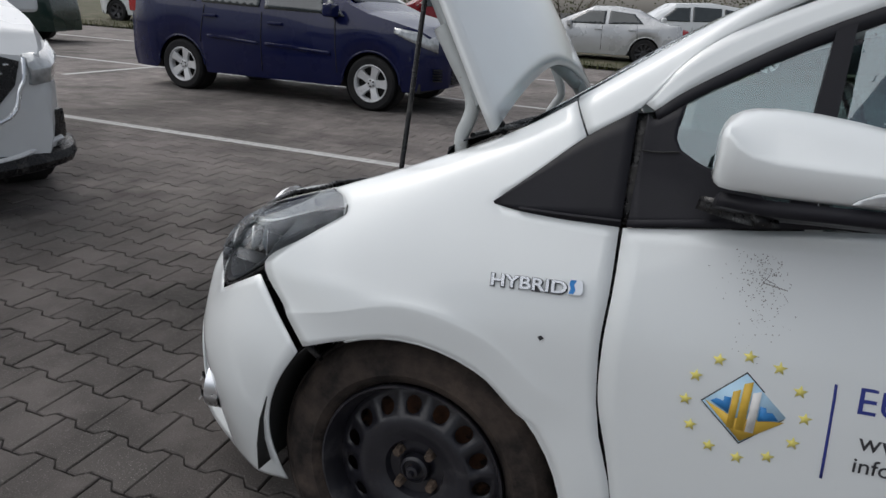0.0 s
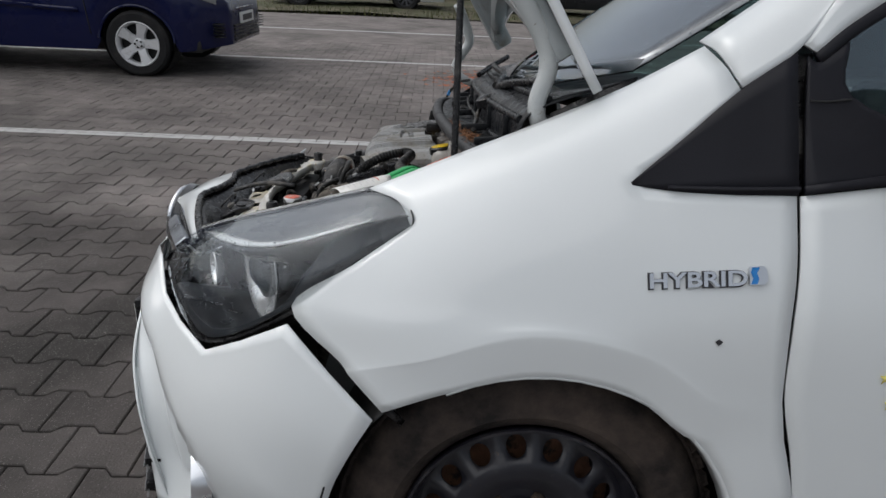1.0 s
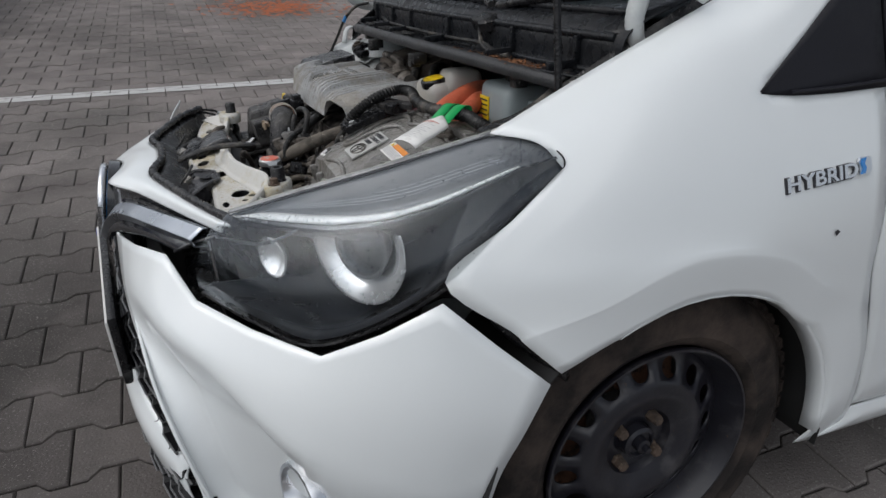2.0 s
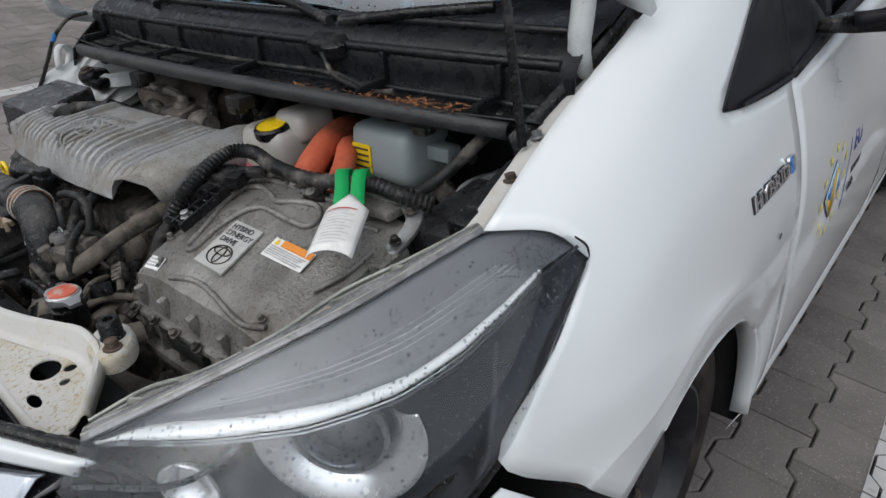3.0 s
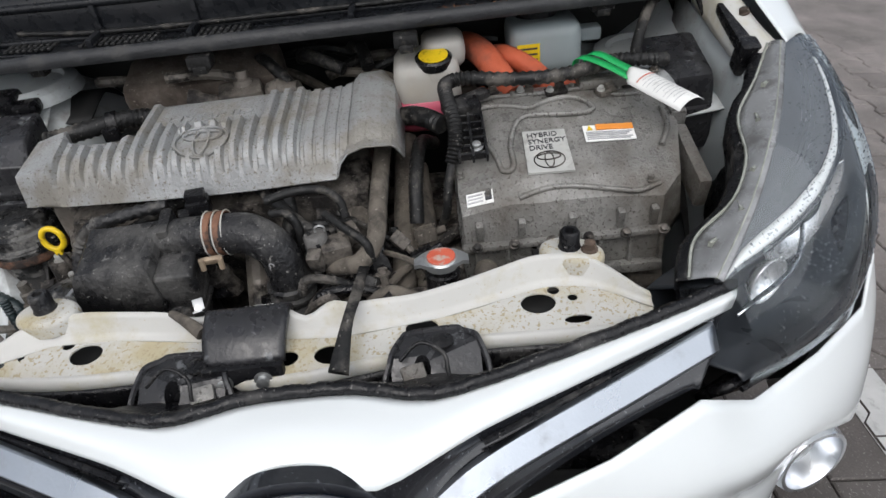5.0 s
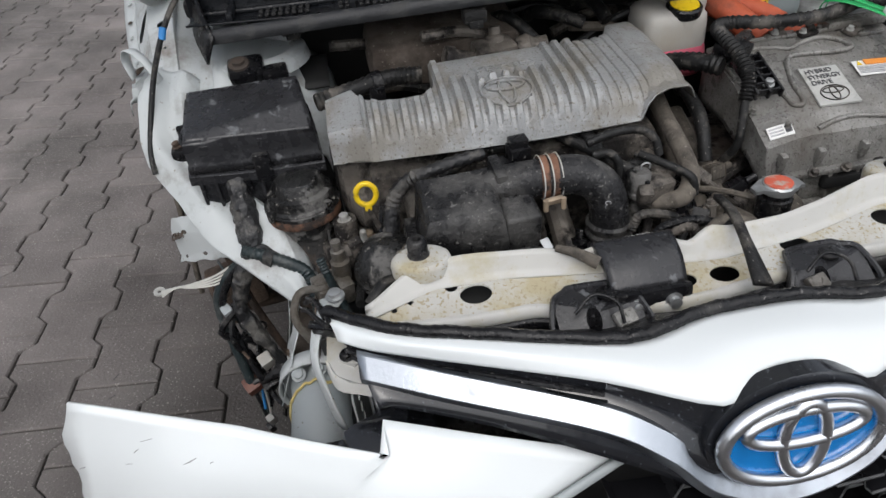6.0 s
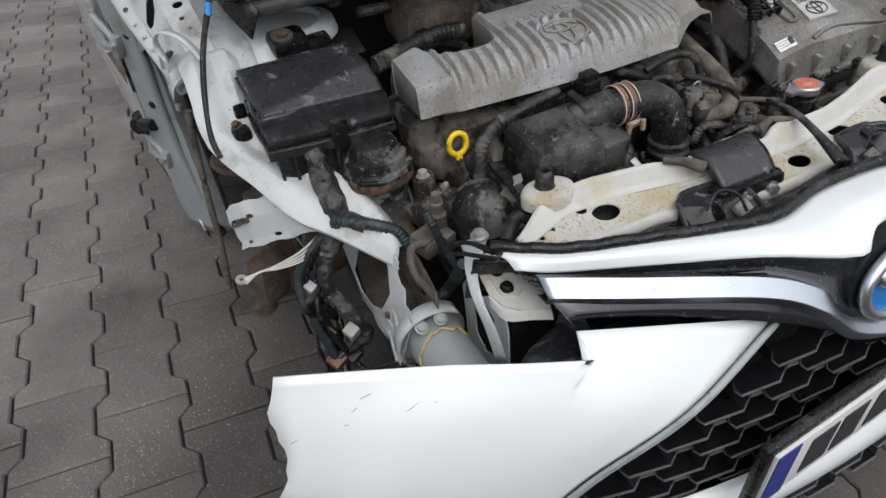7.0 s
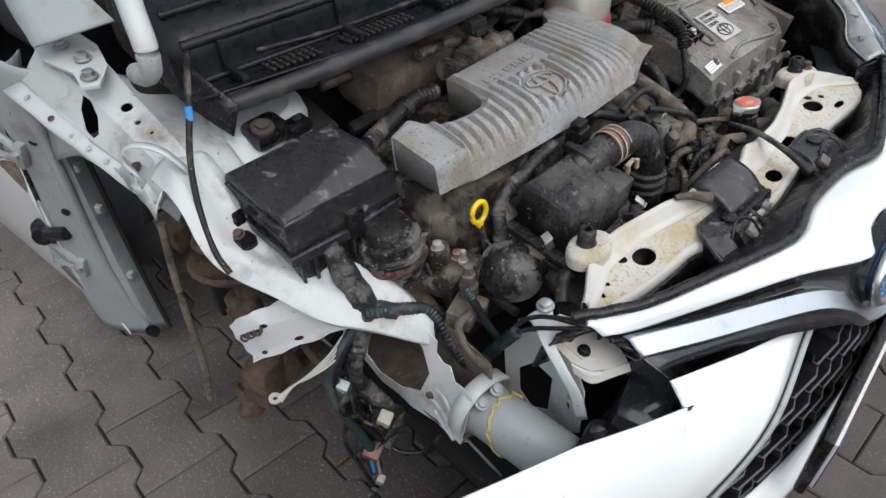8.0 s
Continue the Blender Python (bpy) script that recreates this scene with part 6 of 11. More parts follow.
for v in bm.verts:
    v.co += Vector((0.6, 0.8, 0)) * 0.006 * noise.noise(v.co * 25)
part("lamp_back", bm, M_BLACK, headlight, "black plastic back of the lamp", 50, thick=0.003)
bm = bmesh.new()
tube(bm, [Vector(p) + Vector((0, 0, 0.002)) for p in edge_in], 0.0022, 6, 30)
tube(bm, [Vector(p) + Vector((-0.004, -0.006, 0.003)) for p in T0[:4]], 0.0016, 6, 30)
part("flange_rim", bm, M_LENSRIM, headlight, "pale greenish rim of the clear flange", 60)
for k in range(5):
    bm = bmesh.new()
    u = 0.15 + 0.17 * k
    c = spline(T0[:4], 20)[int(u * 20)].lerp(spline(edge_in, 20)[int(u * 20)], 0.55)
    box(bm, c + Vector((0, 0, 0.003)), (0.016, 0.004, 0.006), (0, 0, 125 + 40 * (k % 2)), bevel=0.0012)
    part("flange_rib", bm, M_LENSRIM, headlight, "moulded rib in the flange", 30)
# dark structure seen in the gaps round the lamp
bm = bmesh.new()
loft(bm, [[(0.655, 0.46, 0.590), (0.585, 0.585, 0.588), (0.515, 0.665, 0.585), (0.375, 0.735, 0.675), (0.30, 0.775, 0.61), (0.23, 0.81, 0.55)], [(0.63, 0.44, 0.55), (0.56, 0.56, 0.55), (0.49, 0.64, 0.55), (0.35, 0.70, 0.64), (0.28, 0.75, 0.58), (0.21, 0.79, 0.52)]], 24, 3)
part("bumper_bracket", bm, M_BLACK, car, "black bracket in the open gap", 60, thick=0.01)

# --- bumper cover
B0 = lin([(0.792, 0.168, 0.607), (0.755, 0.30, 0.630), (0.706, 0.405, 0.646), (0.672, 0.482, 0.596), (0.605, 0.590, 0.588), (0.530, 0.688, 0.583), (0.457, 0.733, 0.624), (0.382, 0.756, 0.664), (0.317, 0.786, 0.602), (0.250, 0.812, 0.541)], 27)
BROWS = [[(0.784, 0.31, 0.548), (0.762, 0.39, 0.560), (0.730, 0.475, 0.545), (0.66, 0.580, 0.520), (0.57, 0.688, 0.500), (0.465, 0.760, 0.525), (0.375, 0.797, 0.520), (0.287, 0.815, 0.475)],
         [(0.762, 0.43, 0.475), (0.738, 0.475, 0.465), (0.712, 0.535, 0.450), (0.650, 0.615, 0.430), (0.580, 0.690, 0.415), (0.485, 0.758, 0.415), (0.40, 0.793, 0.41), (0.316, 0.803, 0.40)],
         [(0.742, 0.495, 0.385), (0.718, 0.525, 0.370), (0.690, 0.565, 0.350), (0.630, 0.622, 0.335), (0.565, 0.678, 0.322), (0.48, 0.740, 0.32), (0.40, 0.776, 0.32), (0.325, 0.787, 0.32)],
         [(0.716, 0.525, 0.280), (0.694, 0.543, 0.270), (0.668, 0.575, 0.252), (0.612, 0.618, 0.242), (0.552, 0.660, 0.236), (0.47, 0.715, 0.235), (0.39, 0.752, 0.235), (0.312, 0.766, 0.24)],
         [(0.705, 0.535, 0.170), (0.683, 0.550, 0.168), (0.645, 0.577, 0.165), (0.592, 0.612, 0.165), (0.540, 0.645, 0.168), (0.46, 0.695, 0.17), (0.385, 0.735, 0.178), (0.302, 0.745, 0.19)]]
bm = bmesh.new()
fine = [B0] + [spline(r, 27) for r in BROWS]
cols = [spline(c, 30) for c in zip(*fine)]
rows = [list(r) for r in zip(*cols)]
for i, r in enumerate(rows):
    # the corner falls back behind a sharp edge into the fog lamp's recess
    down = i / 6
    deep = 0.040 * min(1.0, max(0.0, (down - 0.9) / 1.1)) * min(1.0, max(0.0, (5.0 - down) / 1.0))
    brink = 11.5 + 4.3 * min(1.0, max(0.0, down - 1)) + 1.2 * min(1.0, max(0.0, down - 2))
    for k in range(28):
        if k < brink:
            r[k] = r[k] + Vector((-0.74, -0.62, 0.0)) * deep * min(1.0, (brink - k) / 1.5) * min(1.0, k / 6)
grid(bm, rows)
bumper = part("bumper_cover", bm, M_PAINT, car, "white bumper cover coming away at its seams", 60, thick=0.003)
# right half, pulled forward, its end torn
tear = random.Random(11)
RT = lin([(0.772, -0.163, 0.600), (0.744, -0.295, 0.632), (0.706, -0.402, 0.643), (0.739, -0.400, 0.624), (0.712, -0.480, 0.637), (0.682, -0.554, 0.647), (0.662, -0.64, 0.667), (0.638, -0.730, 0.684)], 28)
RROWS = [[(0.802, -0.31, 0.548), (0.786, -0.37, 0.562), (0.768, -0.43, 0.568), (0.742, -0.51, 0.575), (0.718, -0.585, 0.585), (0.694, -0.66, 0.598), (0.668, -0.752, 0.612)],
         [(0.785, -0.43, 0.475), (0.775, -0.47, 0.478), (0.762, -0.515, 0.482), (0.746, -0.57, 0.488), (0.727, -0.63, 0.496), (0.708, -0.69, 0.508), (0.684, -0.768, 0.525)],
         [(0.764, -0.495, 0.385), (0.756, -0.53, 0.388), (0.744, -0.57, 0.392), (0.730, -0.615, 0.398), (0.713, -0.66, 0.407), (0.694, -0.71, 0.418), (0.668, -0.772, 0.430)],
         [(0.735, -0.525, 0.280), (0.727, -0.555, 0.283), (0.715, -0.59, 0.29), (0.698, -0.63, 0.298), (0.680, -0.675, 0.305), (0.660, -0.715, 0.315), (0.635, -0.765, 0.330)],
         [(0.705, -0.535, 0.170), (0.695, -0.56, 0.172), (0.678, -0.595, 0.175), (0.66, -0.63, 0.18), (0.64, -0.665, 0.186), (0.615, -0.70, 0.195), (0.585, -0.745, 0.21)]]
bm = bmesh.new()
fine = [RT] + [spline(r, 28) for r in RROWS]
cols = [spline(c, 30) for c in zip(*fine)]
rows = [list(r) for r in zip(*cols)]
for i, r in enumerate(rows):
    j = 0.010 * (noise.noise(Vector((i * 0.45, 3.1, 0)))) - 0.006 * math.sin(i * 0.6)
    for k, w in ((-1, 1.0), (-2, 0.4)):
        r[k] = r[k] + Vector((0.3 * j, j, 0.2 * j)) * w
    for k in range(18, 29):
        u = (k - 18) / 10
        r[k] = r[k] + Vector((0.016, -0.004, 0)) * math.sin(u * 5.0) * u * math.sin(i / 30 * math.pi)
grid(bm, rows)
part("torn_bumper_half", bm, M_PAINT, bumper, "white bumper half bent forward with a ragged end", 60, thick=0.003)
bm = bmesh.new()
for k in range(9):
    x, z = 0.70 + tear.gauss(0, 0.016), 0.62 + tear.gauss(0, 0.03)
    y = -0.66 + tear.gauss(0, 0.05)
    yx = 0.634 + (y + 0.732) * 0.33 + (0.678 - z) * 0.42
    a, s = tear.uniform(-0.5, 0.9), tear.uniform(0.002, 0.007)
    bm.faces.new([bm.verts.new((yx + 0.0105, y + u * s * math.cos(a), z + u * s * math.sin(a) + w * 0.0004)) for u, w in ((-1, -1), (1, -1), (1, 1), (-1, 1))])
part("scrape_marks", bm, M_INK, bumper, "dark scrapes near the torn end", 180)

# nose panel above the grille
NB = [(0.606, -0.472, 0.704), (0.645, -0.375, 0.704), (0.675, -0.291, 0.704), (0.711, -0.174, 0.702), (0.718, -0.122, 0.702), (0.703, -0.057, 0.703), (0.700, 0.0, 0.703)]
NB = NB + mirror(list(reversed(NB[:-1])))
NF = [(0.622, -0.462, 0.690), (0.652, -0.395, 0.688), (0.697, -0.293, 0.687), (0.746, -0.178, 0.684), (0.796, -0.077, 0.678), (0.778, -0.038, 0.690), (0.772, 0.0, 0.693)]
NF = NF + mirror(list(reversed(NF[:-1])))
NM = [(a[0] * 0.5 + b[0] * 0.5 + 0.004, 0.5 * (a[1] + b[1]), 0.5 * (a[2] + b[2]) + 0.006) for a, b in zip(NB, NF)]
# the right end of the nose has lost its corner
NB[0], NM[0], NF[0] = (0.598, -0.449, 0.705), (0.614, -0.443, 0.704), (0.630, -0.438, 0.694)
bm = bmesh.new()
loft(bm, [NB, NM, NF], 48, 5)
nose = part("nose_panel", bm, M_PAINT, bumper, "white nose panel above the grille", 60, thick=0.004)
bm = bmesh.new()
tube(bm, [(x - 0.006, y, z + 0.003 + 0.0012 * math.sin(k * 2.4)) for k, (x, y, z) in enumerate(spline(NB, 60))], 0.0072, 8, 140, 0.0006, 0.010)
part("bonnet_seal", bm, M_BLACK, bumper, "black rubber bonnet seal", 60)
# gloss black band under the nose, with its step
NF2 = [(x - 0.006, y, z - 0.002) for x, y, z in NF]
NL = [(0.660, -0.432, 0.670), (0.674, -0.395, 0.668), (0.716, -0.290, 0.662), (0.768, -0.175, 0.650), (0.806, -0.110, 0.618), (0.818, -0.060, 0.580), (0.822, 0.0, 0.565)]
NL = NL + mirror(list(reversed(NL[:-1])))
NL3 = [(0.694, -0.406, 0.649), (0.696, -0.390, 0.648), (0.736, -0.290, 0.636), (0.790, -0.172, 0.612), (0.812, -0.110, 0.585), (0.820, -0.060, 0.545), (0.824, 0.0, 0.530)]
NL3 = NL3 + mirror(list(reversed(NL3[:-1])))
NL[0], NL3[0] = (0.656, -0.417, 0.671), (0.704, -0.404, 0.649)
bm = bmesh.new()
loft(bm, [NF2, [(0.5 * (a[0] + b[0]) - 0.008, 0.5 * (a[1] + b[1]), 0.5 * (a[2] + b[2])) for a, b in zip(NF2, NL)], NL], 48, 4)
loft(bm, [NL, NL3], 48, 3)
band = part("grille_band", bm, M_GLOSSBLACK, bumper, "gloss black band behind the chrome bar", 60, thick=0.004)
for k, o in ((0.35, 0.006), (0.62, 0.004)):
    bm = bmesh.new()
    tube(bm, [(a[0] + (b[0] - a[0]) * k + o - 0.006, a[1] + (b[1] - a[1]) * k, a[2] + (b[2] - a[2]) * k) for a, b in zip(NF2[:4], NL[:4])], 0.0035, 6, 24)
    part("band_rib", bm, M_BLACK, band)
    bm = bmesh.new()
    tube(bm, [(a[0] + (b[0] - a[0]) * k + o - 0.006, -(a[1] + (b[1] - a[1]) * k), a[2] + (b[2] - a[2]) * k) for a, b in zip(NF2[:4], NL[:4])], 0.0035, 6, 24)
    part("band_rib", bm, M_BLACK, band)
# chrome bar that dips under the emblem
bm = bmesh.new()
path = [(0.650, -0.434, 0.675), (0.700, -0.330, 0.668), (0.762, -0.190, 0.652), (0.792, -0.128, 0.625), (0.812, -0.078, 0.582), (0.820, 0.0, 0.560)]
path = path + mirror(list(reversed(path[:-1])))
path[0] = (0.656, -0.419, 0.675)
line = spline(path, 90)
rows = []
for p in line:
    u = abs(p.y) / 0.46
    h = 0.0155 + 0.006 * math.exp(-((abs(p.y) - 0.11) / 0.05) ** 2)
    rows.append([p + Vector((-0.012, 0, h * 0.96)), p + Vector((-0.004, 0, h)), p + Vector((0.0155, 0, -h * 0.05)), p + Vector((0.0160, 0, -h * 0.15)), p + Vector((0.0105, 0, -h * 0.92)), p + Vector((-0.008, 0, -h))])
grid(bm, rows)
part("chrome_bar", bm, M_BARCHROME, bumper, "satin chrome bar", 24, thick=0.002)
# emblem: an oval ring round a blue field with plain chrome bands
em = Matrix.Translation((0.812, 0.0, 0.634)) @ Matrix.Rotation(radians(90), 4, "Z") @ Matrix.Rotation(radians(80), 4, "X")


def oval(bm, a, b, r, lift, cx=0.0, cy=0.0, n=40):
    tube(bm, [em @ Vector((cx + a * math.cos(2 * math.pi * k / n), cy + b * math.sin(2 * math.pi * k / n), lift)) for k in range(n + 1)], r, 8, n)


bm = bmesh.new()
plate(bm, circle2(0, 0, 0.094, 40, 0.068), [], 0.02, lambda u, w, d: em @ Vector((u, w, -0.006 + d)))
hump = part("emblem_base", bm, M_GLOSSBLACK, bumper, "gloss black oval base", 30)
bm = bmesh.new()
plate(bm, circle2(0, 0, 0.078, 40, 0.050), [], 0.008, lambda u, w, d: em @ Vector((u, w, 0.002 + d)))
part("emblem_field", bm, M_BLUE, hump, "blue oval field", 30)
for a, b, r, lift, cy in ((0.082, 0.053, 0.0078, 0.004, 0.0), (0.060, 0.020, 0.0068, 0.006, 0.016), (0.022, 0.044, 0.0068, 0.006, 0.0)):
    bm = bmesh.new()
    oval(bm, a, b, r, lift, 0, cy)
    part("emblem_ring", bm, M_CHROME, hump, "chrome oval ring", 60)

# hexagonal mesh in the lower opening
def grille_x(y, z):
    return 0.805 - 0.30 * abs(y) ** 2.2 - 0.07 * max(0.0, y - 0.15) + 0.10 * max(0.0, 0.56 - z) * (1 if z > 0.36 else 0.6)


bm = bmesh.new()
rims = []
half_at = lambda z: 0.16 + (0.605 - z) * 2.3 if z > 0.475 else 0.44 + (0.475 - z) * 0.5
for r in range(15):
    z = 0.602 - r * 0.029
    n = 6
    for c in range(-n, n + 1):
        y = (c + 0.5 * (r % 2)) * 0.098
        if abs(y) > half_at(z) - 0.055 or (z > 0.545 and abs(y) < 0.10):
            continue
        hexa = [(y - 0.041, z + 0.004), (y - 0.036, z - 0.014), (y - 0.028, z - 0.022), (y + 0.028, z - 0.022), (y + 0.036, z - 0.014), (y + 0.041, z + 0.004)]
        p3 = [Vector((grille_x(a, b) + (0.004 if i in (2, 3) else 0.0), a, b)) for i, (a, b) in enumerate(hexa)]
        for a, b in zip(p3, p3[1:]):
            d = Vector((-0.030, 0, 0))
            w = Vector((0, 0, 0.0030))
            vs = [bm.verts.new(q) for q in (a, b, b + w, a + w, a + d, b + d, b + w + d, a + w + d)]
            for f in ((0, 1, 2, 3), (3, 2, 6, 7), (0, 4, 5, 1), (4, 7, 6, 5)):
                bm.faces.new([vs[i] for i in f])
        rims.append(p3)
        rims.append([Vector((grille_x(a, b) - 0.003, a, b)) for a, b in ((y + 0.037, z - 0.011), (y + 0.061, z - 0.011))])
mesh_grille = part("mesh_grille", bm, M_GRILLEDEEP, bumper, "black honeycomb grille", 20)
# edge highlights of the cells, laid on as grey strips
bm = bmesh.new()
for p3 in rims:
    for a, b in zip(p3, p3[1:]):
        lead, w = Vector((0.0022, 0, -0.0004)), Vector((0, 0, 0.0020))
        vs = [bm.verts.new(q) for q in (a - lead, b - lead, b + lead, a + lead, a + lead + w, b + lead + w, b - lead + w, a - lead + w)]
        for f in ((3, 2, 5, 4), (4, 5, 6, 7), (0, 1, 2, 3)):
            bm.faces.new([vs[i] for i in f])
part("cell_edge", bm, M_CELLGLINT, mesh_grille, "thin front edges of the cells with a grey painted highlight", 20)
# dark sheet that paints the shade behind the grille
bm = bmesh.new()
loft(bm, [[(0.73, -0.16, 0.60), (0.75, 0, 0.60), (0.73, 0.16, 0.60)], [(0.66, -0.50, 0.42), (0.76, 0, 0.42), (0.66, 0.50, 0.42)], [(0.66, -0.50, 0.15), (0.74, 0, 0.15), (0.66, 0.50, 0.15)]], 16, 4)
part("grille_backing", bm, M_BRICKDARK, bumper, "dark sheet for the shade behind the grille", 60, thick=0.004)
for s in (1, -1):
    bm = bmesh.new()
    path = [(0.798, s * 0.170, 0.608), (0.806, s * 0.29, 0.560), (0.792, s * 0.43, 0.470), (0.769, s * 0.497, 0.384), (0.740, s * 0.528, 0.28), (0.708, s * 0.538, 0.17)]
    back = Vector((0.032, 0, 0)) if s > 0 else Vector((0, 0, 0))
    if s < 0:
        path = [(0.778, -0.160, 0.597), (0.806, -0.302, 0.546), (0.790, -0.424, 0.472), (0.769, -0.490, 0.383), (0.740, -0.521, 0.28), (0.709, -0.532, 0.17)]
    ribbon = [p - back * min(1.0, (k + 2) / 6) for k, p in enumerate(spline(path, 40))]
    slim = 0.55
    grid(bm, [[p + slim * Vector((-0.010, s * 0.004, -0.006)), p + slim * Vector((0.004, s * 0.002, -0.005)), p + slim * Vector((0.007, s * 0.008, 0.002)), p + slim * Vector((0.004, s * 0.018, 0.008)), p + slim * Vector((-0.004, s * 0.020, 0.009))] for p in ribbon])
    part("grille_edge", bm, M_PAINT if s > 0 else M_SHADEGREY, bumper, "bright edge of the grille opening", 60, thick=0.002)
# lower lip and plate
bm = bmesh.new()
loft(bm, [[(0.728, -0.48, 0.300), (0.805, -0.3, 0.345), (0.828, 0, 0.352), (0.790, 0.3, 0.345), (0.728, 0.48, 0.300)], [(0.735, -0.49, 0.25), (0.830, -0.3, 0.285), (0.850, 0, 0.292), (0.812, 0.3, 0.285), (0.735, 0.49, 0.25)], [(0.70, -0.50, 0.12), (0.77, -0.3, 0.12), (0.79, 0, 0.12), (0.77, 0.3, 0.12), (0.70, 0.50, 0.12)]], 20, 4)
part("lower_lip", bm, M_PAINT, bumper, "white lower lip", 60, thick=0.003)
bm = bmesh.new()
box(bm, (0.836, 0.03, 0.432), (0.016, 0.545, 0.138), (0, 2, 5), bevel=0.006)
holder = part("plate_holder", bm, M_BLACK, bumper, "black plate holder")
bm = bmesh.new()
box(bm, (0.846, 0.03, 0.432), (0.006, 0.52, 0.112), (0, 2, 5), bevel=0.002)
nplate = part("number_plate", bm, M_PLATE, holder, "white plate with a blue edge band")
bm = bmesh.new()
box(bm, (0.8495 + 0.0875 * 0.238, -0.207, 0.432), (0.002, 0.040, 0.108), (0, 2, 5))
part("blue_band", bm, M_NAVY, nplate, "blue edge band")
for y, w in ((-0.165, 0.05), (-0.105, 0.05), (-0.03, 0.06), (0.045, 0.05), (0.11, 0.05), (0.175, 0.05)):
    bm = bmesh.new()
    box(bm, (0.8495 - 0.0875 * y, y + 0.03, 0.432), (0.002, w, 0.075), (0, 2, 5))
    part("number_bar", bm, M_INK, nplate, "dark bar")
# fog lamp on the left
bm = bmesh.new()
fog_w = Vector((0.95, 0.30, 0.05))
lathe(bm, (0.566, 0.656, 0.325), fog_w, [(0.040, -0.035), (0.046, 0.0), (0.052, 0.014), (0.058, 0.014), (0.061, 0.004), (0.061, -0.02)], 28)
fog = part("fog_lamp_ring", bm, M_CHROME, bumper, "chrome fog lamp ring", 60)
bm = bmesh.new()
lathe(bm, (0.566, 0.656, 0.325), fog_w, [(0, -0.03), (0.030, -0.03), (0.044, -0.02)], 24)
part("fog_lamp", bm, M_LAMP, fog, "clear fog lamp glass", 60)

# --- left front wheel on a bare steel rim
HUB = Vector((0.008, 0.0, 0.302))
hy = 0.665
bm = bmesh.new()
R = 0.305
lathe(bm, (HUB.x, hy, HUB.z), (0, 1, 0), [(0.19, -0.085), (0.25, -0.092), (0.288, -0.086), (0.302, -0.070), (R, -0.04), (R + 0.001, 0.0), (R, 0.04), (0.303, 0.068), (0.296, 0.083), (0.280, 0.096), (0.272, 0.0985), (0.270, 0.1005), (0.266, 0.1005), (0.263, 0.0995), (0.245, 0.1025), (0.228, 0.1005), (0.224, 0.1025), (0.220, 0.1000), (0.205, 0.090), (0.198, 0.080), (0.196, 0.06)], 64)
wheel = part("wheel", bm, M_RUBBER, car, "worn dusty black tyre on a bare steel rim", 50)
for s, ph in ((1, 0.0), (-1, 0.5)):
    bm = bmesh.new()
    lathe(bm, (HUB.x, hy + s * 0.050 - 0.024, HUB.z), (0, 1, 0), [(R - 0.004, 0), (R + 0.0012, 0.001), (R + 0.0012, 0.047), (R - 0.004, 0.048)], 64)
    for k in range(56):
        a = 2 * math.pi * k / 56
        b = a + ph * 2 * math.pi / 56
        box(bm, (HUB.x + (R + 0.0005) * math.cos(b), hy + s * 0.050, HUB.z + (R + 0.0005) * math.sin(b)), (0.010, 0.050, 0.022), (0, -math.degrees(b), s * 14), bevel=0.002, segs=1)
    part("tread", bm, M_RUBBER, wheel, "tread blocks", 30)
bm = bmesh.new()
lathe(bm, (HUB.x, hy, HUB.z), (0, 1, 0), [(0.202, 0.094), (0.200, 0.100), (0.196, 0.100), (0.190, 0.088), (0.182, 0.070), (0.176, 0.030), (0.172, 0.0), (0.168, -0.02)], 64)
rim = part("rim", bm, M_STEEL, wheel, "scuffed black steel rim", 50, thick=0.002)
# disc of the rim with sixteen round holes
bm = bmesh.new()
disc_h = lambda r: 0.062 + (0.018 * math.exp(-((r - 0.105) / 0.03) ** 2)) - 0.012 * max(0.0, (r - 0.125) / 0.05) ** 1.5 - 0.012 * (1 if r < 0.062 else 0)
NH = 15
rings_r = [0.030, 0.045, 0.060, 0.066, 0.080, 0.095, 0.108, 0.120]
outer_r = [0.172, 0.177, 0.182]
seg = NH * 8
vert = lambda r, a: bm.verts.new((HUB.x + r * math.cos(a), hy + disc_h(r), HUB.z + r * math.sin(a)))
prev = None
for r in rings_r:
    ring_v = [vert(r, 2 * math.pi * k / seg) for k in range(seg)]
    if prev:
        for k in range(seg):
            bm.faces.new((prev[k], prev[(k + 1) % seg], ring_v[(k + 1) % seg], ring_v[k]))
    prev = ring_v
inner_ring = prev
o_rings = [[vert(r, 2 * math.pi * k / seg) for k in range(seg)] for r in outer_r]
for a, b in zip(o_rings, o_rings[1:]):
    for k in range(seg):
        bm.faces.new((a[k], a[(k + 1) % seg], b[(k + 1) % seg], b[k]))
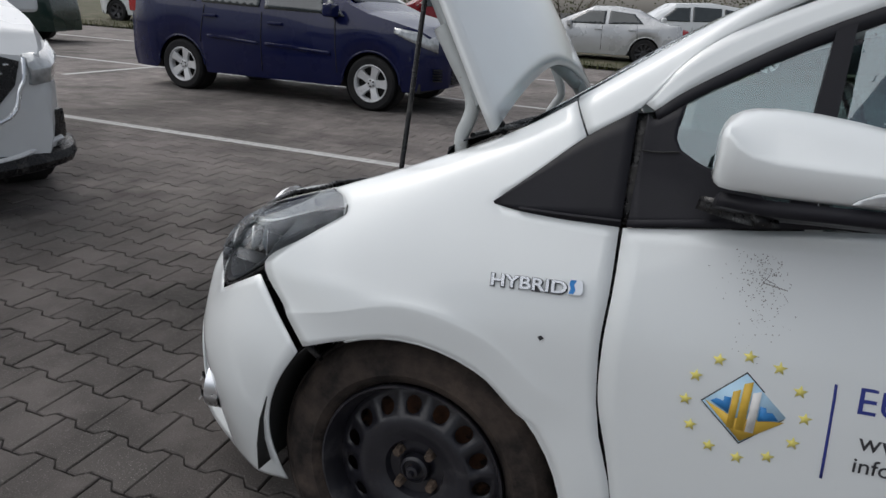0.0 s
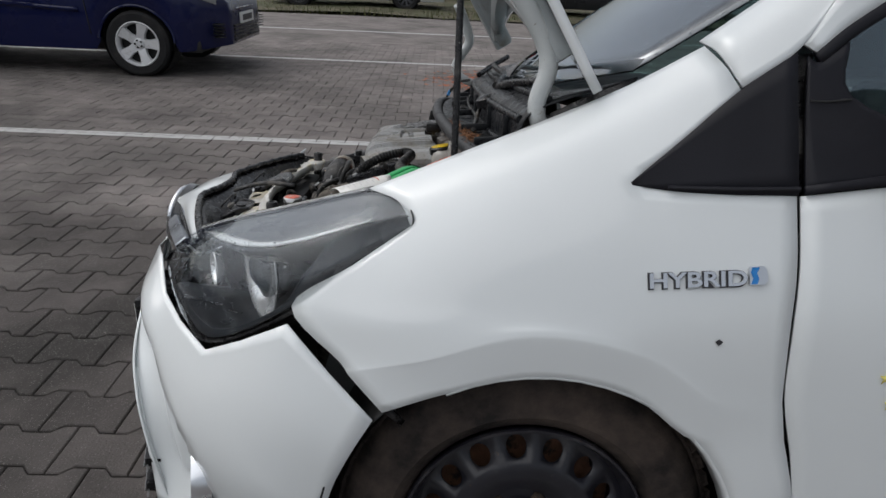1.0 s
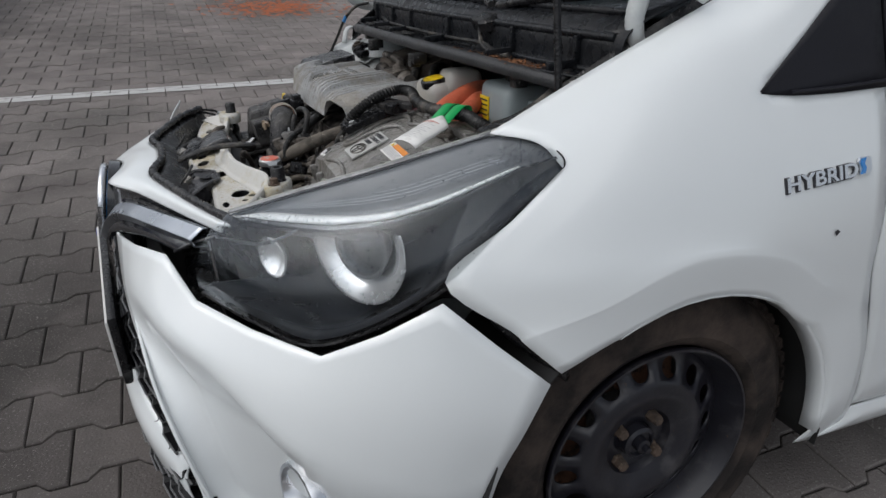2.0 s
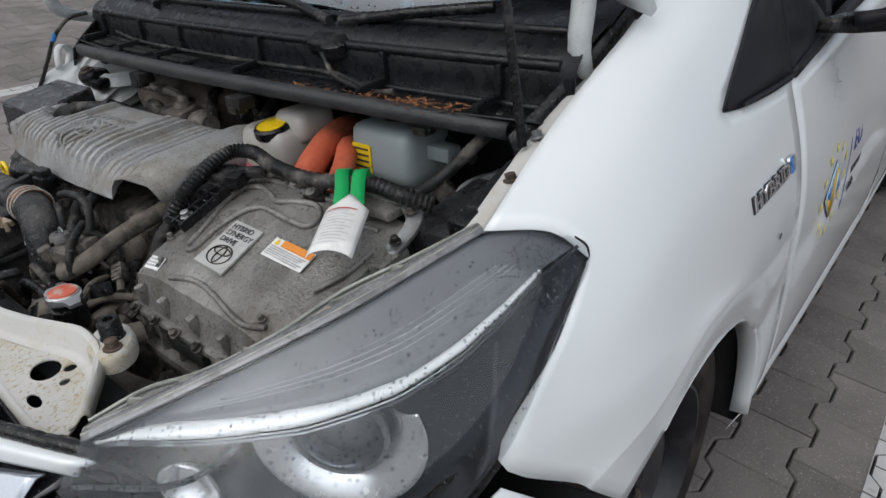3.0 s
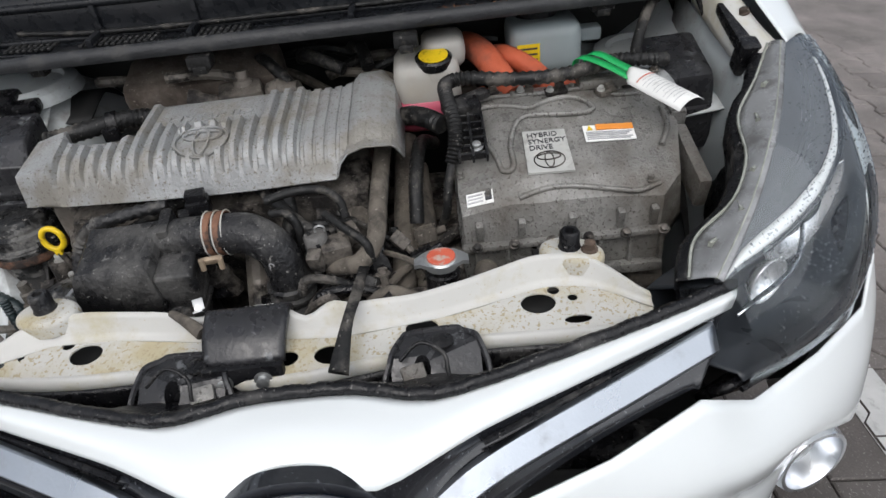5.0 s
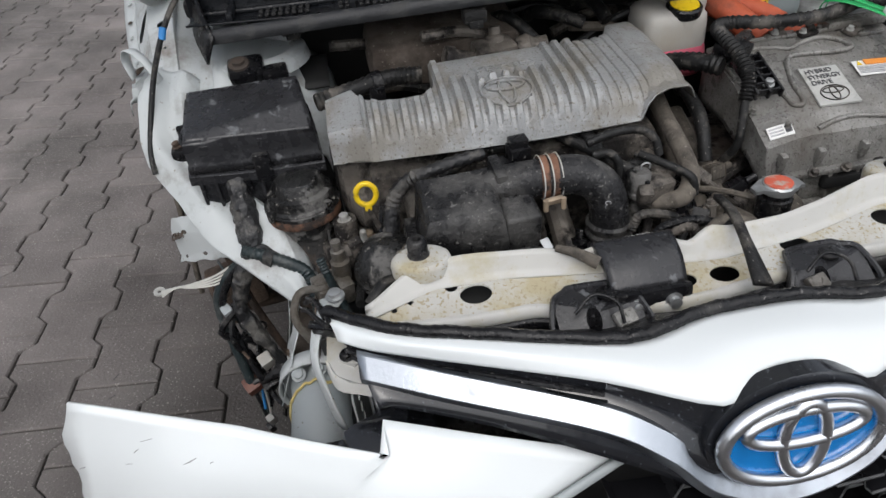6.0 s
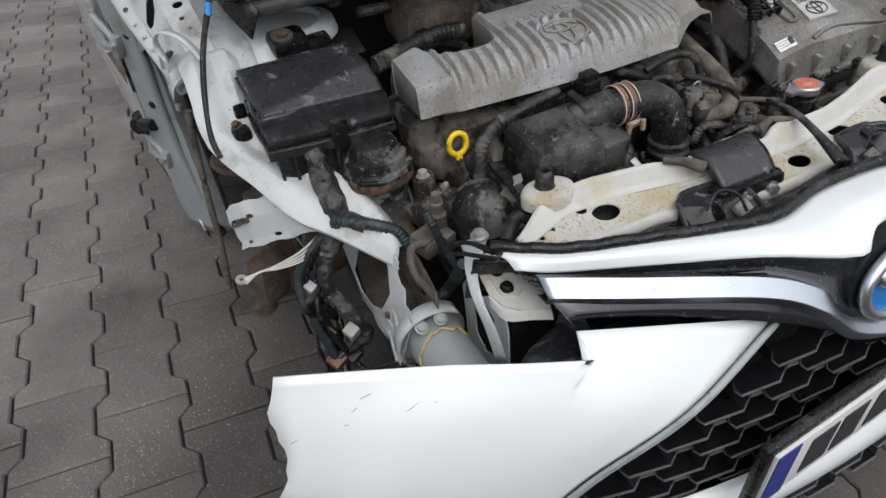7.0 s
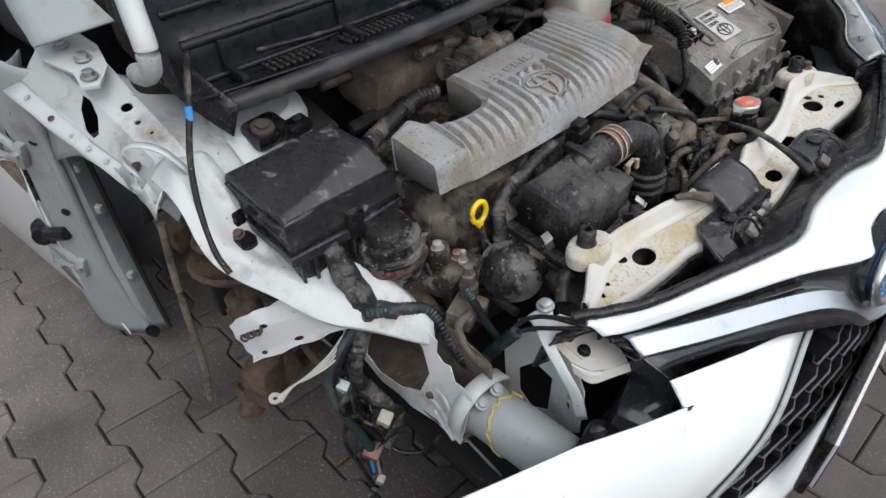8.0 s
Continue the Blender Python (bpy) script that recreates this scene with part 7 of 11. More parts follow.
for h in range(NH):
    c = 2 * math.pi * (h + 0.5) / NH
    cr, hr = 0.147, 0.0172
    # boundary of the cell, from inner ring round to outer ring, matched to the hole's rim
    idx = [h * 8 + k for k in range(9)]
    loop = [inner_ring[i % seg] for i in idx]
    sides = (0.130, 0.140, 0.152, 0.162)
    loop += [vert(r, 2 * math.pi * (h + 1) / NH) for r in sides]
    loop += [o_rings[0][i % seg] for i in reversed(idx)]
    loop += [vert(r, 2 * math.pi * h / NH) for r in reversed(sides)]
    hole = []
    for q in loop:
        d = Vector((q.co.x - HUB.x, q.co.z - HUB.z)) - Vector((cr * math.cos(c), cr * math.sin(c)))
        d.normalize()
        px, pz = cr * math.cos(c) + hr * d.x, cr * math.sin(c) + hr * d.y
        hole.append(bm.verts.new((HUB.x + px, hy + disc_h(math.hypot(px, pz)) + 0.001, HUB.z + pz)))
    n = len(loop)
    for k in range(n - 1):
        bm.faces.new((loop[k], loop[k + 1], hole[k + 1], hole[k]))
    bm.faces.new((loop[n - 1], loop[0], hole[0], hole[n - 1]))
bmesh.ops.remove_doubles(bm, verts=bm.verts, dist=0.0003)
part("rim_disc", bm, M_STEEL, rim, "steel disc with round holes", 40, thick=0.004)
bm = bmesh.new()
lathe(bm, (HUB.x, hy - 0.02, HUB.z), (0, 1, 0), [(0.05, 0.0), (0.172, 0.0), (0.174, -0.01), (0.172, -0.022), (0.06, -0.022)], 40)
part("brake_disc", bm, M_RUSTBAND, wheel, "rusty brake disc", 40)
bm = bmesh.new()
lathe(bm, (HUB.x, hy + 0.045, HUB.z), (0, 1, 0), [(0.031, 0.0), (0.030, 0.022), (0.024, 0.026), (0.022, 0.020), (0.014, 0.020), (0.013, 0.034), (0.007, 0.036), (0.006, 0.046), (0, 0.047)], 24)
part("hub", bm, M_STEEL, wheel, "dull dark hub nut", 40)
for k in range(4):
    a = radians(38 + 90 * k)
    bm = bmesh.new()
    at = (HUB.x + 0.05 * math.cos(a), hy + 0.048, HUB.z + 0.05 * math.sin(a))
    lathe(bm, at, (0, 1, 0), [(0.0125, 0), (0.012, 0.008), (0.0105, 0.010), (0.0105, 0.022), (0.008, 0.026), (0, 0.026)], 6)
    part("wheel_nut", bm, M_RUST, wheel, "rusty wheel nut", 20)


# ---------------------------------------------------------------- engine bay
def bolt(name, at, way, r, mat, parent_ob, label="", h=0.008):
    bm = bmesh.new()
    lathe(bm, at, way, [(r * 1.5, 0), (r * 1.5, h * 0.25), (r, h * 0.3), (r, h), (r * 0.7, h * 1.1), (0, h * 1.1)], 12)
    return part(name, bm, mat, parent_ob, label, 30)


def hose(name, pts, r, mat, parent_ob, label="", rib=0.0, pitch=0.012, seg=10):
    bm = bmesh.new()
    tube(bm, pts, r, seg, None, rib, pitch)
    return part(name, bm, mat, parent_ob, label, 50)


# --- cowl under the windscreen
bm = bmesh.new()
COWL = [[(-0.130, y, 1.030 - 0.055 * (1 - (y / 0.62) ** 2)) for y in (0.62, 0.3, 0, -0.3, -0.62)],
        [(0.000 + 0.03 * (1 - (y / 0.62) ** 2), y, 0.985) for y in (0.62, 0.3, 0, -0.3, -0.62)],
        [(0.040 + 0.03 * (1 - (y / 0.62) ** 2), y, 0.955) for y in (0.62, 0.3, 0, -0.3, -0.62)],
        [(0.044 + 0.03 * (1 - (y / 0.62) ** 2), y, 0.905) for y in (0.62, 0.3, 0, -0.3, -0.62)],
        [(0.080 + 0.045 * (1 - (y / 0.62) ** 2), y, 0.902) for y in (0.62, 0.3, 0, -0.3, -0.62)],
        [(0.092 + 0.070 * (1 - (y / 0.62) ** 2), y, 0.905) for y in (0.60, 0.3, 0, -0.3, -0.62)]]
loft(bm, COWL, 30, 4)
cowl = part("cowl_panel", bm, M_COWL, car, "dusty black plastic cowl panel", 40, thick=0.003)
TUBE = [(0.098, 0.568, 0.889), (0.135, 0.38, 0.899), (0.162, 0.13, 0.905), (0.168, -0.10, 0.906), (0.156, -0.35, 0.902), (0.128, -0.50, 0.893), (0.098, -0.596, 0.884)]
bm = bmesh.new()
line = spline(TUBE, 60)
rows = []
for p in line:
    rows.append([p + Vector(q) for q in ((-0.014, 0, 0.002), (-0.009, 0, 0.009), (0.000, 0, 0.0115), (0.009, 0, 0.008), (0.0115, 0, -0.003), (0.008, 0, -0.010), (-0.010, 0, -0.009))])
grid(bm, rows)
part("cowl_seal", bm, M_RAIL, cowl, "dusty black rubber seal along the cowl", 60, thick=0.002)
for y in (0.44, 0.13, -0.18, -0.46):
    bm = bmesh.new()
    x = 0.185 - 0.16 * (y / 0.62) ** 2
    box(bm, (x, y, 0.882), (0.030, 0.036, 0.020), bevel=0.004)
    box(bm, (x + 0.006, y, 0.872), (0.024, 0.022, 0.012), bevel=0.003)
    part("seal_clip", bm, M_HOSE, cowl, "black seal clip")
for x0, xb, z, r in ((-0.004, 0.03, 0.990, 0.006), (0.038, 0.03, 0.957, 0.007), (0.046, 0.03, 0.906, 0.005)):
    hose("cowl_lip", [(x0 + xb * (1 - (y / 0.62) ** 2), y, z) for y in (0.60, 0.4, 0.2, 0, -0.2, -0.4, -0.60)], r, M_COWL, cowl, "raised lip of the cowl")
for y in (0.52, 0.33, 0.05, -0.20, -0.36, -0.55):
    bend = 1 - (y / 0.62) ** 2
    bm = bmesh.new()
    box(bm, (0.066 + 0.036 * bend, y, 0.911), (0.060, 0.010, 0.014), (0, 4, 0), bevel=0.003)
    box(bm, (0.044 + 0.03 * bend, y, 0.930), (0.012, 0.010, 0.050), bevel=0.003)
    part("cowl_web", bm, M_COWL, cowl, "stiffening web")
# vent slots in the right half of the cowl: dark blocks stand for shaded openings
for y0, n in ((-0.115, 8), (-0.262, 12), (-0.430, 8)):
    bm = bmesh.new()
    for k in range(n):
        for rowi in (0, 1):
            y = y0 - k * 0.0105
            bend = 1 - (y / 0.62) ** 2
            box(bm, (0.060 + 0.040 * bend + 0.020 * rowi, y, 0.9065 - 0.0005 * rowi), (0.015, 0.0062, 0.004), bevel=0.001, segs=1)
    part("vent_slot", bm, M_BRICKDARK, cowl, "row of narrow vent slots, shaded openings as dark blocks", 20)
hose("washer_pipe", [(0.10, 0.34, 0.905), (0.085, 0.25, 0.918), (0.082, 0.10, 0.915), (0.085, -0.10, 0.915), (0.075, -0.35, 0.915), (0.05, -0.50, 0.92)], 0.004, M_HOSE, cowl, "thin washer pipe")
# wiper motor bulge and wipers
bm = bmesh.new()
box(bm, (0.040, 0.215, 0.962), (0.085, 0.075, 0.030), (0, 20, 0), bevel=0.014, segs=3)
lathe(bm, (0.062, 0.235, 0.945), (0.3, 0, 1), [(0.024, 0), (0.024, 0.016), (0.016, 0.022), (0, 0.022)], 20)
wiper = part("wiper_arm", bm, M_BLACK, car, "black wiper arm base", 40)
for pts in ([(0.045, 0.20, 0.985), (0.015, 0.05, 1.005), (0.01, -0.15, 1.008), (0.005, -0.34, 1.012)], [(0.05, -0.30, 0.985), (0.012, -0.40, 1.005), (-0.05, -0.50, 1.035)], [(0.04, 0.22, 0.985), (0.02, 0.34, 1.00), (-0.02, 0.46, 1.01)]):
    hose("wiper_blade", pts, 0.008, M_BLACK, wiper, "black wiper blade")
hose("wiper_hose", [(0.075, 0.21, 0.945), (0.088, 0.25, 0.915), (0.095, 0.33, 0.905), (0.10, 0.38, 0.912)], 0.0045, M_HOSE, wiper)
# leaf litter in the cowl
bm = bmesh.new()
lit = random.Random(21)
for k in range(420):
    y = lit.triangular(0.10, 0.53, 0.44)
    x = 0.085 + 0.055 * (1 - (y / 0.62) ** 2) + lit.gauss(0, 0.010)
    s, a = lit.uniform(0.002, 0.009), lit.uniform(0, 6.3)
    d = Vector((math.cos(a), math.sin(a), lit.uniform(-0.4, 0.4)))
    e = Vector((-math.sin(a), math.cos(a), lit.uniform(-0.5, 0.5))) * 0.22
    c = Vector((x, y, 0.903 + lit.uniform(0, 0.006)))
    bm.faces.new([bm.verts.new(c + s * q) for q in (d, e, -d, -e)])
part("leaf_litter", bm, M_LEAF, cowl, "brown leaf litter caught in the cowl", 180)
for s in (1, -1):
    bm = bmesh.new()
    loft(bm, [[(-0.13, s * 0.62, 1.03), (-0.03, s * 0.62, 0.985), (0.06, s * 0.60, 0.93), (0.12, s * 0.58, 0.89)], [(-0.13, s * 0.63, 0.93), (-0.03, s * 0.63, 0.91), (0.06, s * 0.62, 0.88), (0.12, s * 0.60, 0.85)]], 12, 4)
    part("cowl_end", bm, M_BLACK, cowl, "black cowl end plate", 40, thick=0.004)

# --- structure round the bay
bm = bmesh.new()
loft(bm, [[(0.275, 0.652, 0.842), (0.19, 0.640, 0.868), (0.05, 0.630, 0.925), (-0.10, 0.635, 0.995)], [(0.270, 0.625, 0.838), (0.19, 0.612, 0.864), (0.05, 0.603, 0.915), (-0.10, 0.61, 0.985)], [(0.265, 0.615, 0.800), (0.19, 0.602, 0.825), (0.05, 0.595, 0.87), (-0.10, 0.60, 0.94)]], 16, 4)
flange = part("wing_flange", bm, M_CREAM, car, "cream painted wing flange", 40, thick=0.003)
bolt("flange_bolt", (0.187, 0.630, 0.868), (0.1, -0.2, 1), 0.006, M_RUST, flange, "rusty bolt")
bolt("flange_bolt", (0.12, 0.620, 0.895), (0.1, -0.2, 1), 0.006, M_SILVER, flange)
bm = bmesh.new()
box(bm, (0.200, 0.618, 0.852), (0.11, 0.030, 0.020), (0, 18, 0), bevel=0.006)
box(bm, (0.245, 0.615, 0.825), (0.03, 0.028, 0.05), (0, 18, 0), bevel=0.006)
part("lamp_bracket", bm, M_BLACK, flange, "black lamp bracket")
for s in (1, -1):
    drop = 0.055 if s > 0 else 0.0
    bm = bmesh.new()
    fore = drop if s > 0 else 0.10
    loft(bm, [[(0.24, s * 0.60, 0.80 - fore), (0.10, s * 0.60, 0.83 - drop), (-0.08, s * 0.60, 0.90 - drop)], [(0.22, s * 0.52, 0.78 - fore), (0.10, s * 0.50, 0.80 - drop), (-0.08, s * 0.50, 0.82 - drop)], [(0.20, s * 0.44, 0.70), (0.10, s * 0.42, 0.72), (-0.08, s * 0.42, 0.74)], [(0.20, s * 0.43, 0.45), (0.10, s * 0.42, 0.45), (-0.08, s * 0.42, 0.45)]], 14, 5)
    tower = part("strut_tower", bm, M_PRIMER, car, "dirty white strut tower", 50, thick=0.003)
    bm = bmesh.new()
    lathe(bm, (0.035, s * 0.53, 0.815 - drop), (0.05, 0, 1), [(0.085, 0), (0.080, 0.018), (0.060, 0.024), (0.055, 0.016), (0, 0.016)], 28)
    part("strut_top", bm, M_PRIMER, tower, "round strut top", 40)
# the apron's shade is in its grey paint
bm = bmesh.new()
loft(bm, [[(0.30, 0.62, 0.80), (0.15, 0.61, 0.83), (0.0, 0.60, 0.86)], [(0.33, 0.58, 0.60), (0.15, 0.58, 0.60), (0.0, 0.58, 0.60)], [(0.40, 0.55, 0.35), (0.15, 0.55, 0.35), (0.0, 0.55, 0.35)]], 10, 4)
part("inner_apron", bm, M_SHADEGREY, car, "inner apron with shade in its grey paint", 50, thick=0.003)
bm = bmesh.new()
box(bm, (0.22, 0.02, 0.30), (0.80, 1.10, 0.04), (0, 0, 0), bevel=0.01)
part("undertray", bm, M_BRICKDARK, car, "dark undertray")
bm = bmesh.new()
box(bm, (0.545, 0, 0.48), (0.05, 0.78, 0.36), bevel=0.01)
radiator = part("radiator", bm, M_BRICKDARK, car, "dark radiator behind the grille")
bm = bmesh.new()
box(bm, (0.66, 0, 0.50), (0.05, 1.0, 0.09), bevel=0.02)
part("crash_beam", bm, M_BLACK, car, "dark crash beam")
# engine and gearbox masses deep in the bay
bm = bmesh.new()
box(bm, (0.20, -0.16, 0.56), (0.26, 0.46, 0.34), (0, 6, 0), bevel=0.03)
box(bm, (0.26, -0.16, 0.70), (0.16, 0.44, 0.08), (0, 10, 0), bevel=0.02)
engine = part("engine_block", bm, M_DARKMETAL, car, "grimy engine block", 30)
for k in range(4):
    bm = bmesh.new()
    rod(bm, (0.30, -0.32 + 0.10 * k, 0.72), (0.44, -0.31 + 0.10 * k, 0.60), 0.018, 10)
    part("intake_runner", bm, M_DARKMETAL, engine, "grimy intake runner", 30)
bm = bmesh.new()
box(bm, (0.26, 0.22, 0.50), (0.30, 0.38, 0.26), (0, 0, 0), bevel=0.04, segs=3)
lathe(bm, (0.34, 0.05, 0.50), (0, 1, 0), [(0, 0), (0.13, 0), (0.14, 0.03), (0.12, 0.10), (0.10, 0.14), (0, 0.14)], 24)
part("gearbox", bm, M_DARKMETAL, car, "grimy gearbox housing", 40)
bm = bmesh.new()
box(bm, (0.05, -0.22, 0.80), (0.11, 0.26, 0.09), (0, 15, 3), bevel=0.02)
part("heat_shield", bm, M_RAILIN, car, "brown dusty heat shield", 40)

# --- silver engine cover
COV_FRONT = [(-0.421, 0.337), (-0.365, 0.352), (-0.23, 0.362), (-0.10, 0.362), (0.023, 0.356), (0.06, 0.350), (0.098, 0.334)]
COV_REAR = [(-0.421, 0.240), (-0.384, 0.232), (-0.378, 0.252), (-0.366, 0.268), (-0.345, 0.282), (-0.315, 0.288), (-0.285, 0.286), (-0.268, 0.272), (-0.262, 0.250), (-0.2615, 0.205), (-0.261, 0.186), (-0.095, 0.178), (0.010, 0.160), (0.034, 0.152), (0.046, 0.128), (0.085, 0.122), (0.098, 0.142)]
COV_TOP = [(-0.421, 0.815), (-0.382, 0.822), (-0.25, 0.823), (-0.095, 0.822), (0.009, 0.814), (0.04, 0.814), (0.05, 0.820), (0.085, 0.819), (0.098, 0.811)]
COV_LOW = [(-0.421, 0.757), (0.018, 0.759), (0.026, 0.780), (0.038, 0.793), (0.060, 0.799), (0.098, 0.790)]


def cover_z(y, x):
    """Height of the cover's skin: a gentle fall to the front, a bend, and a steep front face; ribs on its middle."""
    xf = tab(COV_FRONT, y)
    back = xf - x
    block = min(1.0, max(0.0, (-0.366 - y) / 0.008))
    round_z = tab([(0.0, -0.064), (0.006, -0.042), (0.016, -0.026), (0.034, -0.014), (0.070, -0.006), (0.20, 0.004)], back)
    sharp_z = tab([(0.0, -0.060), (0.004, -0.020), (0.007, -0.014), (0.10, 0.0)], back)
    z = tab(COV_TOP, y) + round_z + (sharp_z - round_z) * block
    if -0.372 < y < -0.028 and back > 0.005:
        emb = ((y + 0.165) / 0.041) ** 2 + ((x - 0.308) / 0.034) ** 2
        lettered = x < 0.262 and -0.248 < y < -0.092
        if emb > 1 and not lettered:
            w = ((y + 0.372) / 0.0196) % 1.0
            fade = min(1.0, (back - 0.005) / 0.006) * min(1.0, max(0.0, (x - tab(COV_REAR, y) - 0.004) / 0.010))
            z += 0.0095 * min(1.0, max(0.0, 8.0 * (abs(w - 0.5) - 0.16))) * fade
    elif -0.028 <= y < 0.040 and back > 0.010:
        z -= 0.0028 * (1 if ((y + 0.028) / 0.0165) % 1.0 < 0.3 else 0)
    return max(z, tab(COV_LOW, y))


bm = bmesh.new()
rows = []
for i in range(361):
    y = -0.421 + 0.519 * i / 360
    xf, xr = tab(COV_FRONT, y), tab(COV_REAR, y)
    r = [(xr + 0.002, y, tab(COV_TOP, y) - 0.050), (xr + 0.0005, y, tab(COV_TOP, y) - 0.008)]
    for k in range(34):
        t = (k / 33) ** 0.75
        x = xr + (xf - xr) * t
        r.append((x, y, cover_z(y, x) - (0.003 if k == 0 else 0.0)))
    r.append((xf + 0.0005, y, tab(COV_LOW, y)))
    rows.append(r)
rows.insert(0, [(x + 0.0015, y - 0.0025, min(z, 0.757)) for x, y, z in rows[0]])
rows.insert(1, [(x, y - 0.0022, min(z, 0.813)) for x, y, z in rows[1]])
rows.append([(x - 0.002, y + 0.006, z - 0.006) for x, y, z in rows[-1]])
rows.append([(x - 0.006, y + 0.010, max(z - 0.045, 0.765)) for x, y, z in rows[-1]])
grid(bm, rows)
cover = part("engine_cover", bm, M_COVER, car, "ribbed silver plastic engine cover, dusty", 26, thick=0.0025)


def cover_at(y, x, lift=0.0):
    back = tab(COV_FRONT, y) - x
    return Vector((x, y, tab(COV_TOP, y) + tab([(0.0, -0.064), (0.006, -0.042), (0.016, -0.026), (0.034, -0.014), (0.070, -0.006), (0.20, 0.004)], back) + lift))


bm = bmesh.new()
for a, b, cx in ((0.037, 0.0305, 0.0), (0.027, 0.0105, -0.010), (0.0105, 0.026, 0.002)):
    tube(bm, [cover_at(-0.165 + a * math.cos(q), 0.308 + cx + b * math.sin(q), 0.0025) for q in [2 * math.pi * k / 36 for k in range(37)]], 0.0022, 6, 36)
part("cover_emblem", bm, M_COVER, cover, "raised oval rings", 60)
bm = letters("HYBRID", 0.026, 0.0012)
wide = max(v.co.x for v in bm.verts)
for v in bm.verts:
    v.co = cover_at(-0.232 + v.co.x / wide * 0.128, 0.250 - v.co.y * 0.85 - 0.10 * v.co.x, 0.0008 + v.co.z)
part("cover_lettering", bm, M_COVER, cover, "worn raised letters reading HYBRID", 30)
# throttle stub behind the cover
bm = bmesh.new()
box(bm, (0.135, -0.145, 0.80), (0.05, 0.07, 0.05), (0, 10, 12), bevel=0.01)
lathe(bm, (0.125, -0.10, 0.795), (0.1, 1, 0.2), [(0, 0), (0.025, 0), (0.028, 0.02), (0.018, 0.03), (0.016, 0.05), (0, 0.05)], 16)
lathe(bm, (0.140, -0.18, 0.80), (0.1, -1, 0.3), [(0, 0), (0.014, 0), (0.014, 0.03), (0.018, 0.035), (0.018, 0.05), (0, 0.05)], 14)
lathe(bm, (0.13, -0.14, 0.81), (-0.2, 0, 1), [(0.016, 0), (0.016, 0.02), (0.010, 0.024), (0.010, 0.035), (0, 0.035)], 14)
part("valve_body", bm, M_DARKMETAL, car, "dusty cast valve body", 40)

# --- inverter
INV = [[(0.205, y, z) for y, z in ((0.185, 0.70), (0.190, 0.785), (0.26, 0.797), (0.40, 0.795), (0.490, 0.785), (0.495, 0.68))],
       [(0.300, y, z) for y, z in ((0.180, 0.70), (0.186, 0.765), (0.25, 0.777), (0.40, 0.775), (0.505, 0.762), (0.510, 0.67))],
       [(0.385, y, z) for y, z in ((0.178, 0.68), (0.182, 0.730), (0.25, 0.742), (0.40, 0.740), (0.485, 0.728), (0.492, 0.66))],
       [(0.415, y, z) for y, z in ((0.180, 0.66), (0.184, 0.712), (0.25, 0.722), (0.38, 0.720), (0.455, 0.712), (0.462, 0.64))],
       [(0.424, y, z) for y, z in ((0.182, 0.64), (0.186, 0.668), (0.25, 0.672), (0.38, 0.670), (0.450, 0.665), (0.458, 0.62))],
       [(0.420, y, z) for y, z in ((0.184, 0.60), (0.188, 0.602), (0.25, 0.602), (0.38, 0.602), (0.446, 0.602), (0.452, 0.60))]]
bm = bmesh.new()
fine = [lin(r, 30) for r in INV]
cols = [lin(c, 30) for c in zip(*fine)]
grid(bm, list(zip(*cols)))
for v in bm.verts:
    v.co += Vector((0, 0, 0.002)) * noise.noise(v.co * 30)
inverter = part("inverter", bm, M_ALU, car, "dusty cast aluminium inverter box", 30, thick=0.004)


def inv_top(x, y, lift=0.0):
    z = tab([(0.20, 0.797), (0.30, 0.7765), (0.385, 0.7415), (0.415, 0.7215)], x)
    z -= 0.012 * max(0.0, (y - 0.40) / 0.10) + 0.010 * max(0.0, (0.25 - y) / 0.065)
    return Vector((x, y, z + lift))


LOOP = [(0.362, 0.243), (0.340, 0.238), (0.292, 0.220), (0.256, 0.206), (0.244, 0.215), (0.242, 0.242), (0.249, 0.275), (0.257, 0.298), (0.248, 0.320), (0.240, 0.358), (0.256, 0.384), (0.274, 0.390), (0.281, 0.378), (0.280, 0.349), (0.275, 0.296), (0.283, 0.281), (0.298, 0.272), (0.330, 0.262), (0.360, 0.262), (0.371, 0.256), (0.369, 0.246), (0.362, 0.243)]
for pts, r in ((LOOP, 0.0042), ([(0.318, 0.196), (0.262, 0.192), (0.228, 0.205), (0.222, 0.250), (0.224, 0.330), (0.222, 0.400)], 0.0036)):
    bm = bmesh.new()
    tube(bm, [inv_top(x, y, 0.002) for x, y in pts], r, 8, 90)
    part("cast_bead", bm, M_ALU, inverter, "raised cast bead", 50)
for x, y in ((0.225, 0.205), (0.222, 0.28), (0.218, 0.37), (0.222, 0.44), (0.395, 0.222), (0.398, 0.440), (0.300, 0.192), (0.36, 0.188)):
    bolt("case_bolt", inv_top(x, y), (0.2, 0, 1), 0.0038, M_ALU, inverter, "dull case bolt")
for pts in ([(0.214, 0.196), (0.236, 0.196), (0.258, 0.196)], [(0.226, 0.405), (0.240, 0.430), (0.236, 0.470)], [(0.408, 0.262), (0.400, 0.295), (0.399, 0.327), (0.404, 0.362), (0.411, 0.400), (0.411, 0.425), (0.402, 0.452)], [(0.345, 0.470), (0.31, 0.488), (0.27, 0.490)]):
    bm = bmesh.new()
    tube(bm, [inv_top(x, y, 0.001) for x, y in pts], 0.0038, 8, 24)
    part("cast_bead", bm, M_ALU, inverter, "raised cast bead", 50)
